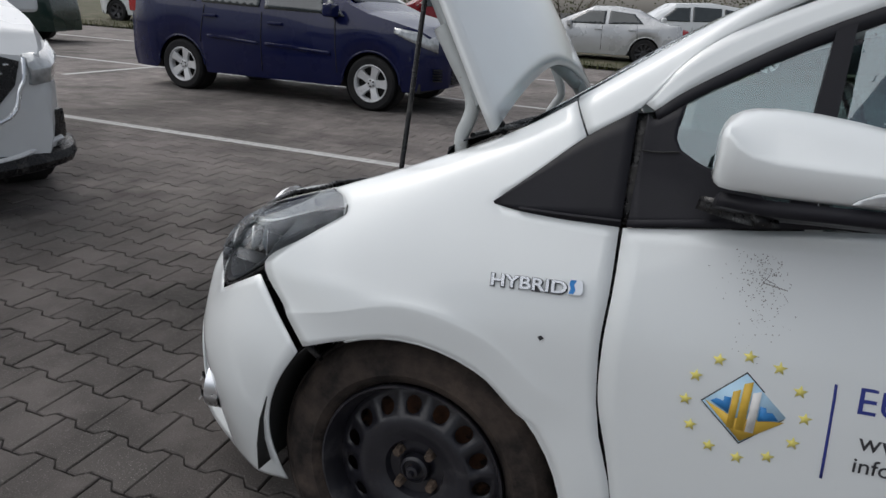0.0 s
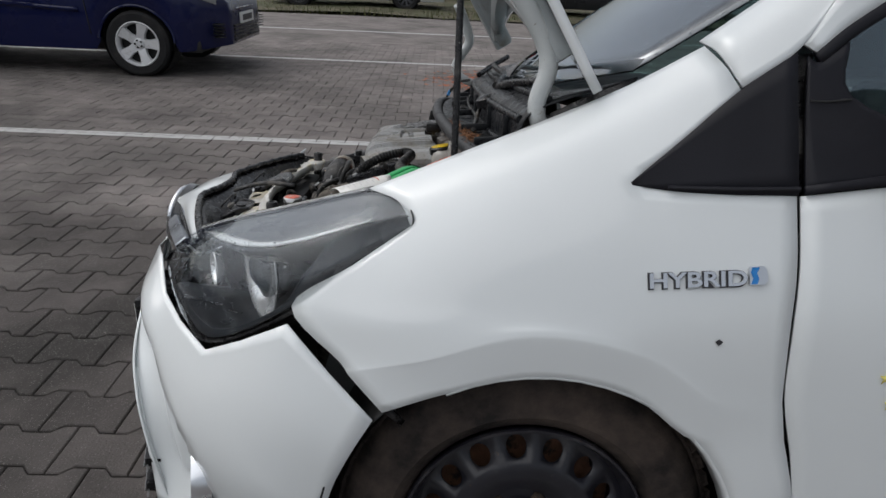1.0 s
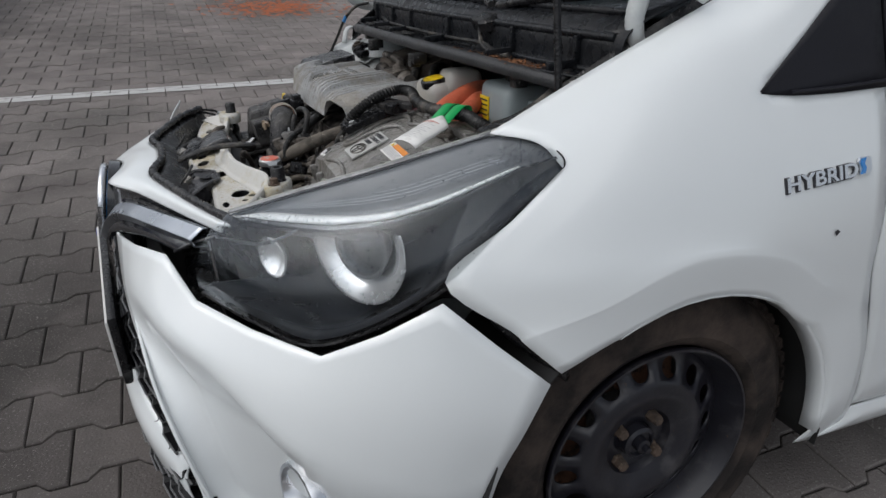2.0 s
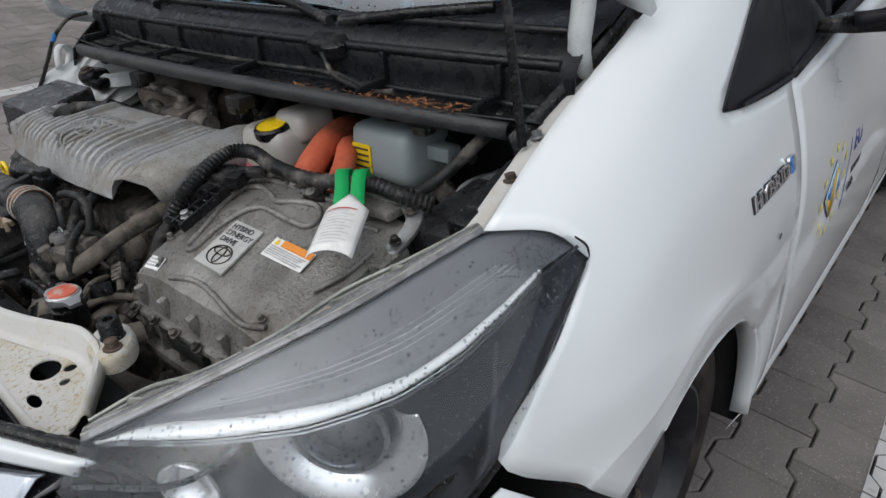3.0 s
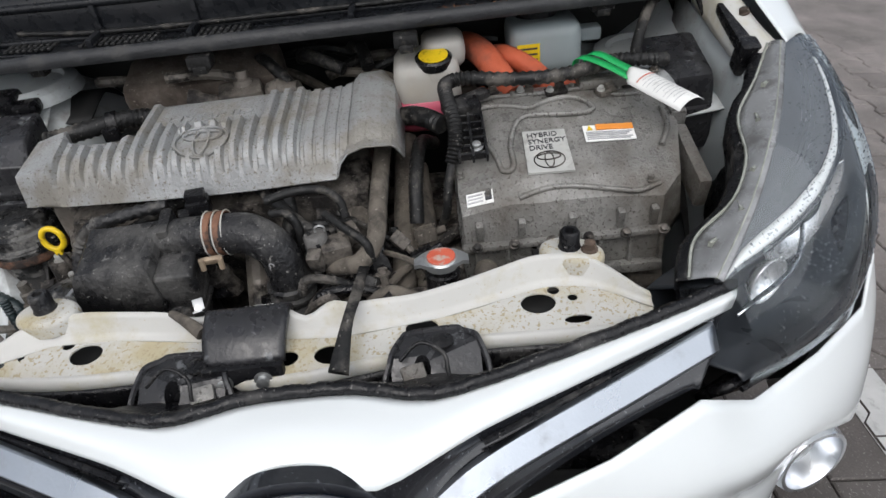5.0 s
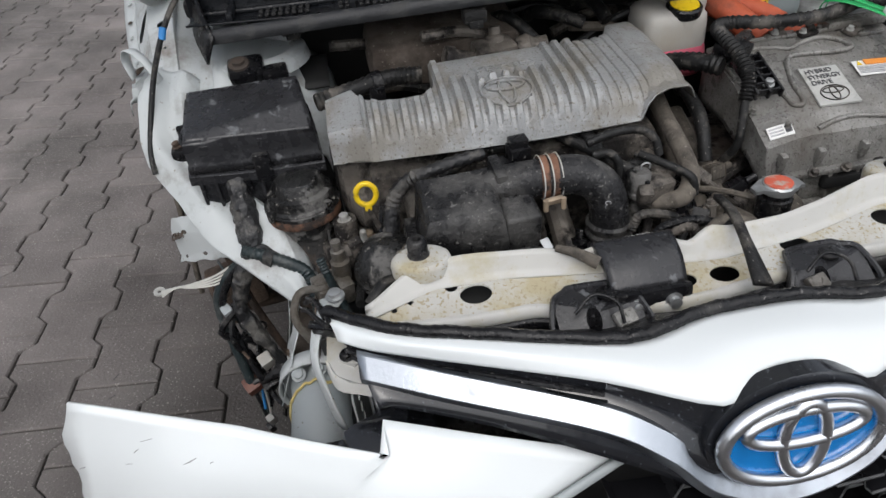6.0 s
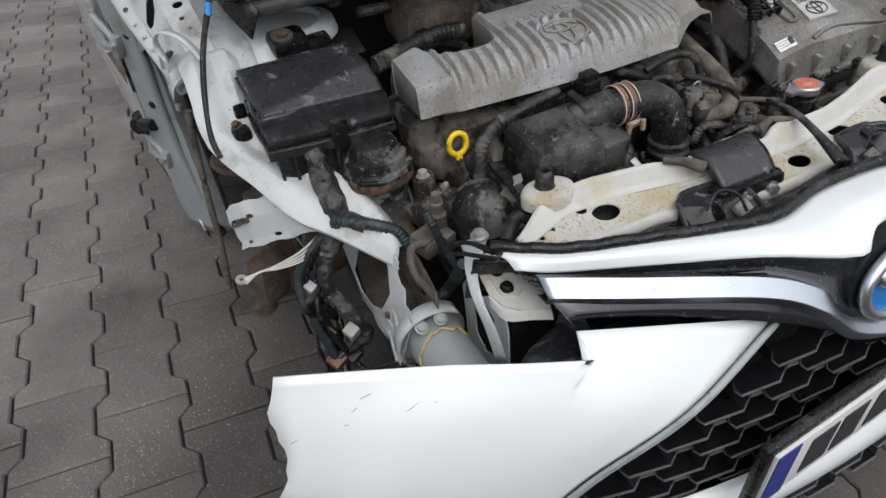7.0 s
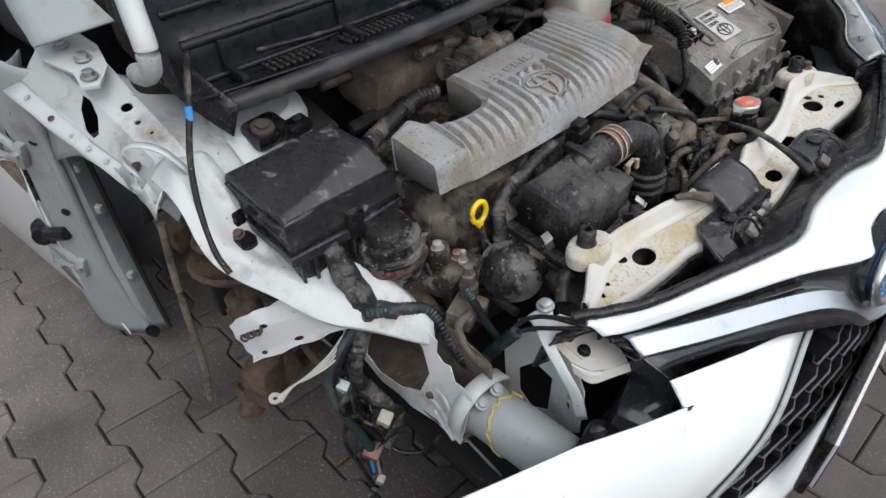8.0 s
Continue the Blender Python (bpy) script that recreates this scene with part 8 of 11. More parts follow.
for at, size, turn in (((0.212, 0.43, 0.799), (0.032, 0.10, 0.014), (0, 0, 0)), ((0.345, 0.512, 0.715), (0.12, 0.018, 0.05), (0, 15, 0)), ((0.26, 0.512, 0.74), (0.05, 0.024, 0.07), (0, 8, 0))):
    bm = bmesh.new()
    box(bm, at, size, turn, bevel=0.005, segs=2)
    part("cast_boss", bm, M_ALU, inverter, "raised cast boss", 40)
for k in range(6):
    bolt("flange_bolt", (0.436, 0.20 + 0.05 * k, 0.672), (0.6, 0, 1), 0.005, M_DARKMETAL, inverter, "dull flange bolt")
bm = bmesh.new()
for k in range(7):
    y = 0.20 + 0.042 * k
    box(bm, (0.427, y, 0.640), (0.010, 0.006, 0.060), bevel=0.002)
box(bm, (0.430, 0.32, 0.612), (0.016, 0.27, 0.016), bevel=0.004)
box(bm, (0.428, 0.32, 0.668), (0.014, 0.28, 0.008), bevel=0.002)
part("case_rib", bm, M_ALU, inverter, "cast ribs on the front face", 30)
# dark block, its colour standing for the shade inside the slot
bm = bmesh.new()
box(bm, (0.4285, 0.312, 0.648), (0.014, 0.076, 0.020), bevel=0.005)
part("connector_slot", bm, M_BRICKDARK, inverter, "dark block for the shade in a slot")
lower = bmesh.new()
box(lower, (0.36, 0.33, 0.555), (0.13, 0.27, 0.09), bevel=0.015)
for k in range(4):
    lathe(lower, (0.428, 0.23 + 0.065 * k, 0.560), (1, 0, 0.2), [(0, 0), (0.016, 0), (0.016, 0.012), (0.009, 0.014), (0.009, 0.020), (0, 0.020)], 14)
part("lower_case", lower, M_DARKMETAL, inverter, "grimy lower case", 30)


def on_inv(name, pts, mat, lift, label, parent_ob, thick=0.001):
    bm = bmesh.new()
    plate(bm, pts, [], thick, lambda u, w, d: inv_top(u, w, lift + d))
    return part(name, bm, mat, parent_ob, label, 30)


plaque = on_inv("plaque", [(0.311, 0.281), (0.313, 0.340), (0.382, 0.342), (0.380, 0.279)], M_PLAQUE, 0.004, "pressed metal plaque reading HYBRID SYNERGY DRIVE", inverter, 0.003)
for k, word in enumerate(("HYBRID", "SYNERGY", "DRIVE")):
    bm = letters(word, 0.0125, 0.0004)
    for v in bm.verts:
        v.co = inv_top(0.3235 + 0.0105 * k - v.co.y * 0.85, 0.286 + v.co.x * 0.98, 0.0046 + v.co.z)
    part("plaque_word", bm, M_INK, plaque, "dark letters reading " + word, 180)
bm = bmesh.new()
for a, b, cx in ((0.021, 0.0135, 0.0), (0.016, 0.005, -0.005), (0.006, 0.012, 0.0)):
    tube(bm, [inv_top(0.362 + cx + b * math.sin(q), 0.311 + a * math.cos(q), 0.0048) for q in [2 * math.pi * k / 30 for k in range(31)]], 0.0009, 6, 30)
part("plaque_emblem", bm, M_DARKMETAL, plaque, "dark oval rings", 60)
sticker2 = on_inv("warning_label", [(0.311, 0.366), (0.309, 0.437), (0.3365, 0.437), (0.338, 0.366)], M_LABEL, 0.003, "white label with an orange band", inverter)
on_inv("label_band", [(0.3115, 0.384), (0.3105, 0.4365), (0.3195, 0.4365), (0.3205, 0.384)], M_ORANGELABEL, 0.0042, "orange band", sticker2)
on_inv("label_sign", [(0.3125, 0.375), (0.3200, 0.371), (0.3200, 0.379)], M_YELLOW, 0.0042, "yellow triangle", sticker2)
for k in range(5):
    on_inv("label_line", [(0.3225 + 0.0029 * k, 0.369), (0.3225 + 0.0029 * k, 0.433 - 0.004 * (k % 3)), (0.3236 + 0.0029 * k, 0.433 - 0.004 * (k % 3)), (0.3236 + 0.0029 * k, 0.369)], M_PALEINK, 0.0042, "grey line of print", sticker2)
small = on_inv("small_label", [(0.392, 0.192), (0.392, 0.228), (0.4075, 0.228), (0.4075, 0.192)], M_LABEL, 0.003, "small white label", inverter)
for k in range(3):
    on_inv("label_line", [(0.395 + 0.004 * k, 0.194), (0.395 + 0.004 * k, 0.214), (0.3965 + 0.004 * k, 0.214), (0.3965 + 0.004 * k, 0.194)], M_PALEINK, 0.0042, "grey line of print", small)
on_inv("label_code", [(0.395, 0.217), (0.395, 0.226), (0.404, 0.226), (0.404, 0.217)], M_INK, 0.0042, "dark square", small)
# fittings along the rear edge of the case
for x, y, wx, wy, turn in ((0.226, 0.345, 0.016, 0.034, 12), (0.218, 0.300, 0.014, 0.026, -8), (0.236, 0.418, 0.018, 0.030, 25), (0.214, 0.246, 0.014, 0.030, 6)):
    bm = bmesh.new()
    box(bm, inv_top(x, y, 0.004), (wx, wy, 0.007), (0, 12, turn), bevel=0.002)
    box(bm, inv_top(x - 0.004, y + 0.006, 0.009), (wx * 0.5, wy * 0.4, 0.010), (0, 12, turn), bevel=0.002)
    lug = part("case_lug", bm, M_DARKMETAL, inverter, "grimy cast lug", 30)
    bolt("lug_bolt", inv_top(x + 0.003, y - wy * 0.28, 0.0075), (0.2, 0, 1), 0.0042, M_PLAQUE, lug, "dull bolt head", 0.006)
for y in (0.205, 0.262, 0.330, 0.395, 0.440):
    bm = bmesh.new()
    box(bm, (0.4235, y, 0.690), (0.012, 0.010, 0.030), (0, 14, 0), bevel=0.003)
    part("case_web", bm, M_ALU, inverter, "cast web on the front face", 30)
# flat pressed bracket at the rear corner
bm = bmesh.new()
bow = spline([(0.198, 0.385, 0.806), (0.194, 0.430, 0.808), (0.192, 0.470, 0.808), (0.202, 0.500, 0.803), (0.228, 0.512, 0.792), (0.262, 0.510, 0.777)], 30)
rows = []
for k, p in enumerate(bow):
    d = (bow[min(k + 1, 29)] - bow[max(k - 1, 0)]).normalized()
    side = d.cross(Vector((0.2, 0, 1))).normalized()
    rows.append([p + side * w + Vector((0, 0, h)) for w, h in ((-0.012, -0.004), (-0.010, 0.0), (-0.004, -0.0015), (0.004, -0.0015), (0.010, 0.0), (0.012, -0.004))])
grid(bm, rows)
part("bracket", bm, M_SILVER, inverter, "flat pressed metal bracket", 40, thick=0.002)
for x, y in ((0.196, 0.400), (0.206, 0.497), (0.250, 0.511)):
    bolt("bracket_bolt", (x, y, 0.808 - 0.42 * max(0.0, x - 0.196)), (0.2, 0, 1), 0.005, M_DARKMETAL, inverter, "dull bolt")
# lattice cable guide on the side of the inverter
bm = bmesh.new()
box(bm, (0.262, 0.200, 0.803), (0.034, 0.052, 0.020), (0, 12, 20), bevel=0.004)
box(bm, (0.240, 0.226, 0.808), (0.018, 0.040, 0.012), (0, 12, 40), bevel=0.003)
guide = part("cable_guide", bm, M_BLACK, car, "black lattice cable guide", 30)
for k in range(6):
    bm = bmesh.new()
    box(bm, (0.286 + 0.014 * k, 0.208, 0.795 - 0.005 * k), (0.003, 0.040, 0.012), (0, 20, 0), bevel=0.0008)
    part("guide_rung", bm, M_BLACK, guide)
for y in (0.189, 0.208, 0.227):
    bm = bmesh.new()
    box(bm, (0.322, y, 0.782), (0.084, 0.0035, 0.014), (0, 20, 0), bevel=0.0008)
    part("guide_side", bm, M_BLACK, guide)
bolt("guide_bolt", (0.344, 0.214, 0.776), (0.3, 0, 1), 0.006, M_SILVER, guide)

# --- tanks
bm = bmesh.new()
box(bm, (0.125, 0.155, 0.785), (0.105, 0.105, 0.115), (0, 0, 0), bevel=0.025, segs=3)
box(bm, (0.105, 0.185, 0.840), (0.075, 0.070, 0.050), (0, 0, 0), bevel=0.020, segs=3)
lathe(bm, (0.153, 0.168, 0.828), (0.2, 0, 1), [(0.028, -0.01), (0.026, 0.004), (0.024, 0.006)], 24)
tank = part("coolant_tank", bm, M_TANK, car, "milky coolant tank with pink coolant", 40)
bm = bmesh.new()
box(bm, (0.126, 0.155, 0.758), (0.1085, 0.1085, 0.064), bevel=0.024, segs=3)
part("coolant", bm, M_PINK, tank, "pink coolant in the lower part", 40)
bm = bmesh.new()
lathe(bm, (0.153, 0.168, 0.830), (0.2, 0, 1), [(0.027, 0), (0.029, 0.003), (0.029, 0.014), (0.026, 0.017), (0.0, 0.017)], 28)
cap = part("tank_cap", bm, M_BLACK, tank, "black tank cap", 30)
bm = bmesh.new()
lathe(bm, (0.1565, 0.168, 0.8466), (0.2, 0, 1), [(0.023, 0), (0.023, 0.001), (0, 0.001)], 28)
part("cap_label", bm, M_YELLOW, cap, "yellow cap label", 30)
bm = bmesh.new()
box(bm, (0.065, 0.352, 0.818), (0.100, 0.118, 0.085), bevel=0.022, segs=3)
box(bm, (0.065, 0.352, 0.765), (0.085, 0.100, 0.05), bevel=0.02, segs=3)
box(bm, (0.06, 0.425, 0.825), (0.03, 0.05, 0.022), bevel=0.005)
fluid = part("fluid_tank", bm, M_FLUID, car, "milky brake fluid tank", 40)
bm = bmesh.new()
lathe(bm, (0.045, 0.345, 0.858), (0, 0, 1), [(0.036, 0), (0.036, 0.018), (0.030, 0.022), (0, 0.022)], 28)
part("tank_cap", bm, M_BLACK, fluid, "black filler cap", 30)
bm = bmesh.new()
box(bm, (0.1165, 0.322, 0.812), (0.002, 0.036, 0.042))
lab = part("tank_label", bm, M_YELLOW, fluid, "yellow warning label")
bm = bmesh.new()
for k in range(4):
    box(bm, (0.118, 0.322, 0.826 - 0.009 * k), (0.001, 0.028, 0.0028))
part("label_line", bm, M_INK, lab, "dark lines of print")
# relay box in the far corner
bm = bmesh.new()
box(bm, (0.150, 0.548, 0.770), (0.150, 0.098, 0.075), (4, 10, -4), bevel=0.014, segs=2, taper=0.92)
box(bm, (0.155, 0.552, 0.715), (0.135, 0.090, 0.08), (4, 10, -4), bevel=0.010)
part("relay_box", bm, M_WORNBLACK, car, "wet black relay box", 30)

# --- orange high-voltage cables and the ribbed loom
hose("power_cable", [(0.000, 0.208, 0.795), (0.050, 0.226, 0.822), (0.110, 0.248, 0.824), (0.165, 0.268, 0.806), (0.205, 0.285, 0.786)], 0.0205, M_ORANGE, car, "orange high-voltage cable in a corrugated boot", 0.0016, 0.010, 16)
hose("power_cable", [(0.060, 0.262, 0.800), (0.105, 0.282, 0.818), (0.150, 0.318, 0.808), (0.205, 0.350, 0.786)], 0.0155, M_ORANGE, car, "orange high-voltage cable", 0.0010, 0.010, 14)
hose("power_cable", [(0.03, 0.26, 0.77), (0.10, 0.30, 0.785), (0.17, 0.34, 0.785), (0.205, 0.40, 0.785)], 0.011, M_ORANGE, car, "orange high-voltage cable")
hose("loom", [(0.352, 0.178, 0.760), (0.338, 0.186, 0.786), (0.312, 0.187, 0.806), (0.276, 0.181, 0.822), (0.240, 0.182, 0.830), (0.224, 0.212, 0.830), (0.236, 0.274, 0.826), (0.240, 0.341, 0.825), (0.222, 0.401, 0.825), (0.205, 0.440, 0.825), (0.206, 0.489, 0.822), (0.190, 0.520, 0.812)], 0.0088, M_HOSE, car, "ribbed black cable loom", 0.0024, 0.008)
hose("loom", [(0.352, 0.178, 0.760), (0.366, 0.170, 0.735), (0.372, 0.165, 0.700), (0.350, 0.156, 0.66)], 0.006, M_HOSE, car, "thin black cable", 0.0008, 0.007)
hose("loom", [(0.200, 0.110, 0.770), (0.228, 0.130, 0.782), (0.262, 0.150, 0.790), (0.290, 0.170, 0.790)], 0.013, M_HOSE, car, "ribbed black cable sleeve", 0.0022, 0.009)
hose("loom", [(0.08, 0.545, 0.90), (0.10, 0.515, 0.86), (0.14, 0.490, 0.825), (0.175, 0.478, 0.812)], 0.008, M_HOSE, car, "thin black loom", 0.001, 0.007)
hose("loom", [(0.20, 0.155, 0.72), (0.25, 0.135, 0.745), (0.33, 0.125, 0.73), (0.37, 0.12, 0.68)], 0.010, M_HOSE, car, "thin ribbed loom", 0.001, 0.007)

# --- fuse box on the right
bm = bmesh.new()
top_z = lambda x, y: 0.822 - 0.17 * max(0, (x - 0.150)) - 0.55 * max(0, x - (0.266 - 0.24 * (y + 0.632))) + 0.02 * (y + 0.55)
corners = [(0.150, -0.464), (0.266, -0.446), (0.276, -0.634), (0.146, -0.640)]
rows = []
for inset, dz in ((0.030, 0.000), (0.008, -0.005), (0.0, -0.013), (-0.004, -0.036), (-0.020, -0.037), (-0.022, -0.048)):
    c = Vector((sum(p[0] for p in corners) / 4, sum(p[1] for p in corners) / 4))
    loop = []
    for i in range(4):
        a, b = Vector(corners[i]), Vector(corners[(i + 1) % 4])
        for k in range(6):
            q = a.lerp(b, k / 6)
            q = q.lerp(c, inset)
            loop.append((q.x, q.y, top_z(q.x, q.y) + dz))
    loop.append(loop[0])
    rows.append(loop)
grid(bm, rows)
mid = Vector((sum(p[0] for p in corners) / 4, sum(p[1] for p in corners) / 4))
inner = [Vector(p).lerp(mid, 0.030) for p in corners]
rows = []
for i in range(31):
    a, b = inner[0].lerp(inner[1], i / 30), inner[3].lerp(inner[2], i / 30)
    row = [a.lerp(b, k / 30) for k in range(31)]
    rows.append([(q.x, q.y, top_z(q.x, q.y) + 0.0008 * noise.noise(Vector((q.x * 18, q.y * 18, 0)))) for q in row])
grid(bm, rows)
bmesh.ops.remove_doubles(bm, verts=bm.verts, dist=0.0005)
fuse = part("fuse_box", bm, M_WORNBLACK, car, "wet scuffed black fuse box lid", 30, thick=0.002)
bm = bmesh.new()
rows = []
for grow, z0 in ((-0.004, 0.0), (0.006, -0.0005), (0.006, -0.014), (-0.006, -0.016), (-0.012, -0.135), (-0.03, -0.150)):
    c = Vector((sum(p[0] for p in corners) / 4, sum(p[1] for p in corners) / 4))
    loop = []
    for i in range(4):
        a, b = Vector(corners[i]), Vector(corners[(i + 1) % 4])
        for k in range(6):
            q = a.lerp(b, k / 6)
            d = (q - c).normalized() * grow
            q = q + d
            loop.append((q.x, q.y, top_z(q.x, q.y) - 0.050 + z0))
    loop.append(loop[0])
    rows.append(loop)
grid(bm, rows)
bmesh.ops.remove_doubles(bm, verts=bm.verts, dist=0.0005)
body_fb = part("fuse_box_body", bm, M_WORNBLACK, fuse, "black fuse box body", 30, thick=0.002)
for at, size, turn in (((0.276, -0.53, 0.738), (0.012, 0.026, 0.048), (0, 4, -3)), ((0.276, -0.565, 0.715), (0.010, 0.024, 0.02), (0, 4, 0)), ((0.274, -0.49, 0.715), (0.010, 0.022, 0.022), (0, 4, 0)), ((0.170, -0.655, 0.765), (0.030, 0.018, 0.012), (0, 0, 8)), ((0.196, -0.662, 0.745), (0.034, 0.026, 0.020), (0, 0, 8)), ((0.160, -0.652, 0.775), (0.006, 0.018, 0.030), (0, 0, 8)), ((0.184, -0.652, 0.772), (0.006, 0.018, 0.024), (0, 0, 8))):
    bm = bmesh.new()
    box(bm, at, size, turn, bevel=0.004)
    part("box_clip", bm, M_BLACK, fuse, "black clip", 30)
for k in range(9):
    a = Vector((0.266, -0.452, 0)).lerp(Vector((0.272, -0.626, 0)), k / 8)
    bm = bmesh.new()
    box(bm, (a.x + 0.004, a.y, top_z(a.x, a.y) - 0.085), (0.006, 0.005, 0.050), (0, 3, 0), bevel=0.0015)
    part("box_rib", bm, M_WORNBLACK, fuse, "", 30)
bm = bmesh.new()
tube(bm, [(x, y, top_z(x, y) - 0.012) for x, y in ((0.258, -0.448), (0.264, -0.54), (0.268, -0.631), (0.210, -0.637), (0.150, -0.641))], 0.0032, 6, 40)
part("lid_rim", bm, M_WORNBLACK, fuse, "raised lid rim", 40)
bolt("box_bolt", (0.196, -0.664, 0.756), (0.2, -0.3, 1), 0.006, M_RUST, fuse, "rusty bolt")
bm = bmesh.new()
box(bm, (0.105, -0.545, 0.828), (0.050, 0.060, 0.030), (0, 12, 5), bevel=0.012)
box(bm, (0.115, -0.500, 0.820), (0.030, 0.040, 0.020), (0, 12, 5), bevel=0.006)
mount = part("body_mount", bm, M_BLACK, car, "black rubber mount", 30)
bm = bmesh.new()
lathe(bm, (0.115, -0.553, 0.840), (0.3, 0, 1), [(0.017, 0), (0.017, 0.004), (0.010, 0.005), (0.010, 0.010), (0, 0.010)], 16)
part("mount_bolt", bm, M_RUST, mount, "rusty mount bolt", 30)

# --- air box, intake pipe and elbow
bm = bmesh.new()
rows = []
AB = [(0.398, -0.316), (0.400, -0.214), (0.486, -0.216), (0.482, -0.314)]
lid_z = lambda x, y: 0.750 - 0.26 * max(0.0, x - 0.400) - 0.05 * (-0.25 - y)
for grow, drop in ((-0.020, 0.0), (-0.006, 0.0005), (-0.001, 0.004), (0.003, 0.014), (0.010, 0.062)):
    c = Vector((0.442, -0.265))
    loop = []
    for i in range(4):
        a, b = Vector(AB[i]), Vector(AB[(i + 1) % 4])
        for k in range(6):
            q = a.lerp(b, k / 6)
            q = q + (q - c).normalized() * grow
            loop.append((q.x, q.y, lid_z(q.x, q.y) - drop))
    loop.append(loop[0])
    rows.append(loop)
vs = grid(bm, rows)
bm.faces.new(vs[0][:-1])
bmesh.ops.remove_doubles(bm, verts=bm.verts, dist=0.0005)
airbox = part("air_box", bm, M_DUSTBLACK, car, "dusty black air filter box", 30, thick=0.002)
bm = bmesh.new()
box(bm, (0.442, -0.255, 0.662), (0.130, 0.170, 0.010), (0, 7, 0), bevel=0.003)
box(bm, (0.442, -0.255, 0.650), (0.136, 0.176, 0.008), (0, 7, 0), bevel=0.002)
box(bm, (0.440, -0.260, 0.60), (0.115, 0.15, 0.09), (0, 5, 0), bevel=0.01)
base = part("air_box_base", bm, M_DUSTBLACK, airbox, "stepped black lower box", 30)
bm = bmesh.new()
box(bm, (0.458, -0.190, 0.690), (0.052, 0.050, 0.060), (0, 10, 4), bevel=0.007, segs=3)
part("box_step", bm, M_DUSTBLACK, airbox, "lower step of the box", 40)
for k in range(9):
    bm = bmesh.new()
    box(bm, (0.511, -0.330 + 0.018 * k, 0.645), (0.006, 0.0035, 0.034), (0, 7, 0), bevel=0.001)
    part("box_rib", bm, M_DUSTBLACK, base)
for x, y, z, turn in ((0.459, -0.336, 0.690, (25, 10, -20)), (0.498, -0.163, 0.676, (0, 35, 20)), (0.512, -0.245, 0.655, (0, 20, 0))):
    bm = bmesh.new()
    box(bm, (x, y, z), (0.016, 0.013, 0.0025), turn, bevel=0.0008)
    box(bm, Vector((x, y, z)) + Vector((0.006, -0.001, -0.010)), (0.003, 0.012, 0.018), turn, bevel=0.0008)
    part("spring_clip", bm, M_SILVER, airbox, "metal spring clip", 30)
hose("intake_pipe", [(0.415, -0.222, 0.722), (0.418, -0.185, 0.728), (0.425, -0.128, 0.732)], 0.0265, M_DUSTBLACK, airbox, "black intake pipe", seg=24)
bm = bmesh.new()
box(bm, (0.412, -0.206, 0.742), (0.050, 0.016, 0.030), (0, 10, 4), bevel=0.005)
part("pipe_collar", bm, M_DUSTBLACK, airbox, "square pipe collar", 40)
bm = bmesh.new()
for k in range(2):
    lathe(bm, (0.4215, -0.150 + 0.014 * k, 0.7315), (0.10, 1, 0.02), [(0.0275, 0), (0.0295, 0.0015), (0.0295, 0.0095), (0.0275, 0.011)], 32)
clamp = part("hose_clamp", bm, M_RUSTBAND, airbox, "rusty double hose clamp", 40)
for k in range(3):
    c = Vector((0.4215, -0.150 + 0.0125 * k, 0.7315))
    bm = bmesh.new()
    tube(bm, [c + Vector((0.0300 * math.cos(q), 0, 0.0300 * math.sin(q))) for q in [2 * math.pi * i / 30 for i in range(31)]], 0.0010, 5, 40)
    part("clamp_wire", bm, M_CREAM, clamp, "pale wire edge", 50)
bm = bmesh.new()
box(bm, (0.460, -0.142, 0.716), (0.007, 0.026, 0.010), (0, 20, 8), bevel=0.002)
rod(bm, (0.466, -0.154, 0.722), (0.466, -0.154, 0.706), 0.0038, 8)
rod(bm, (0.466, -0.130, 0.722), (0.466, -0.130, 0.706), 0.0038, 8)
part("clamp_screw", bm, M_BRASSY, clamp, "pale rusty clamp ear", 30)
bm = bmesh.new()
for z in (0.6955, 0.7015):
    tube(bm, [(0.4655 + 0.0035 * math.cos(q) * 0.2, -0.068 + 0.0035 * math.cos(q), z + 0.0026 * math.sin(q)) for q in [2 * math.pi * i / 14 for i in range(15)]], 0.0006, 5, 16)
part("moulded_mark", bm, M_PALEINK, airbox, "small moulded rings", 50)
# upright black connector beside the elbow
bm = bmesh.new()
lathe(bm, (0.432, -0.012, 0.600), (0, 0, 1), [(0.011, 0), (0.011, 0.060), (0.013, 0.062), (0.013, 0.070), (0.0105, 0.072), (0.0105, 0.082), (0.019, 0.086), (0.019, 0.092), (0.016, 0.094), (0.016, 0.118), (0.013, 0.122), (0, 0.122)], 22)
stub = part("connector_stub", bm, M_MOTTLE, car, "muddy black upright connector", 40)
for a in (0.3, 2.1, 4.0):
    bm = bmesh.new()
    box(bm, (0.432 + 0.017 * math.cos(a), -0.012 + 0.017 * math.sin(a), 0.703), (0.006, 0.006, 0.022), (0, 0, math.degrees(a)), bevel=0.0015)
    part("stub_key", bm, M_BLACK, stub)
bm = bmesh.new()
tube(bm, [(0.432, 0.002, 0.724), (0.432, 0.002, 0.730), (0.432, -0.004, 0.733), (0.432, -0.010, 0.730), (0.432, -0.010, 0.724)], 0.0014, 6, 14)
part("stub_ring", bm, M_SILVER, stub, "small wire loop", 50)
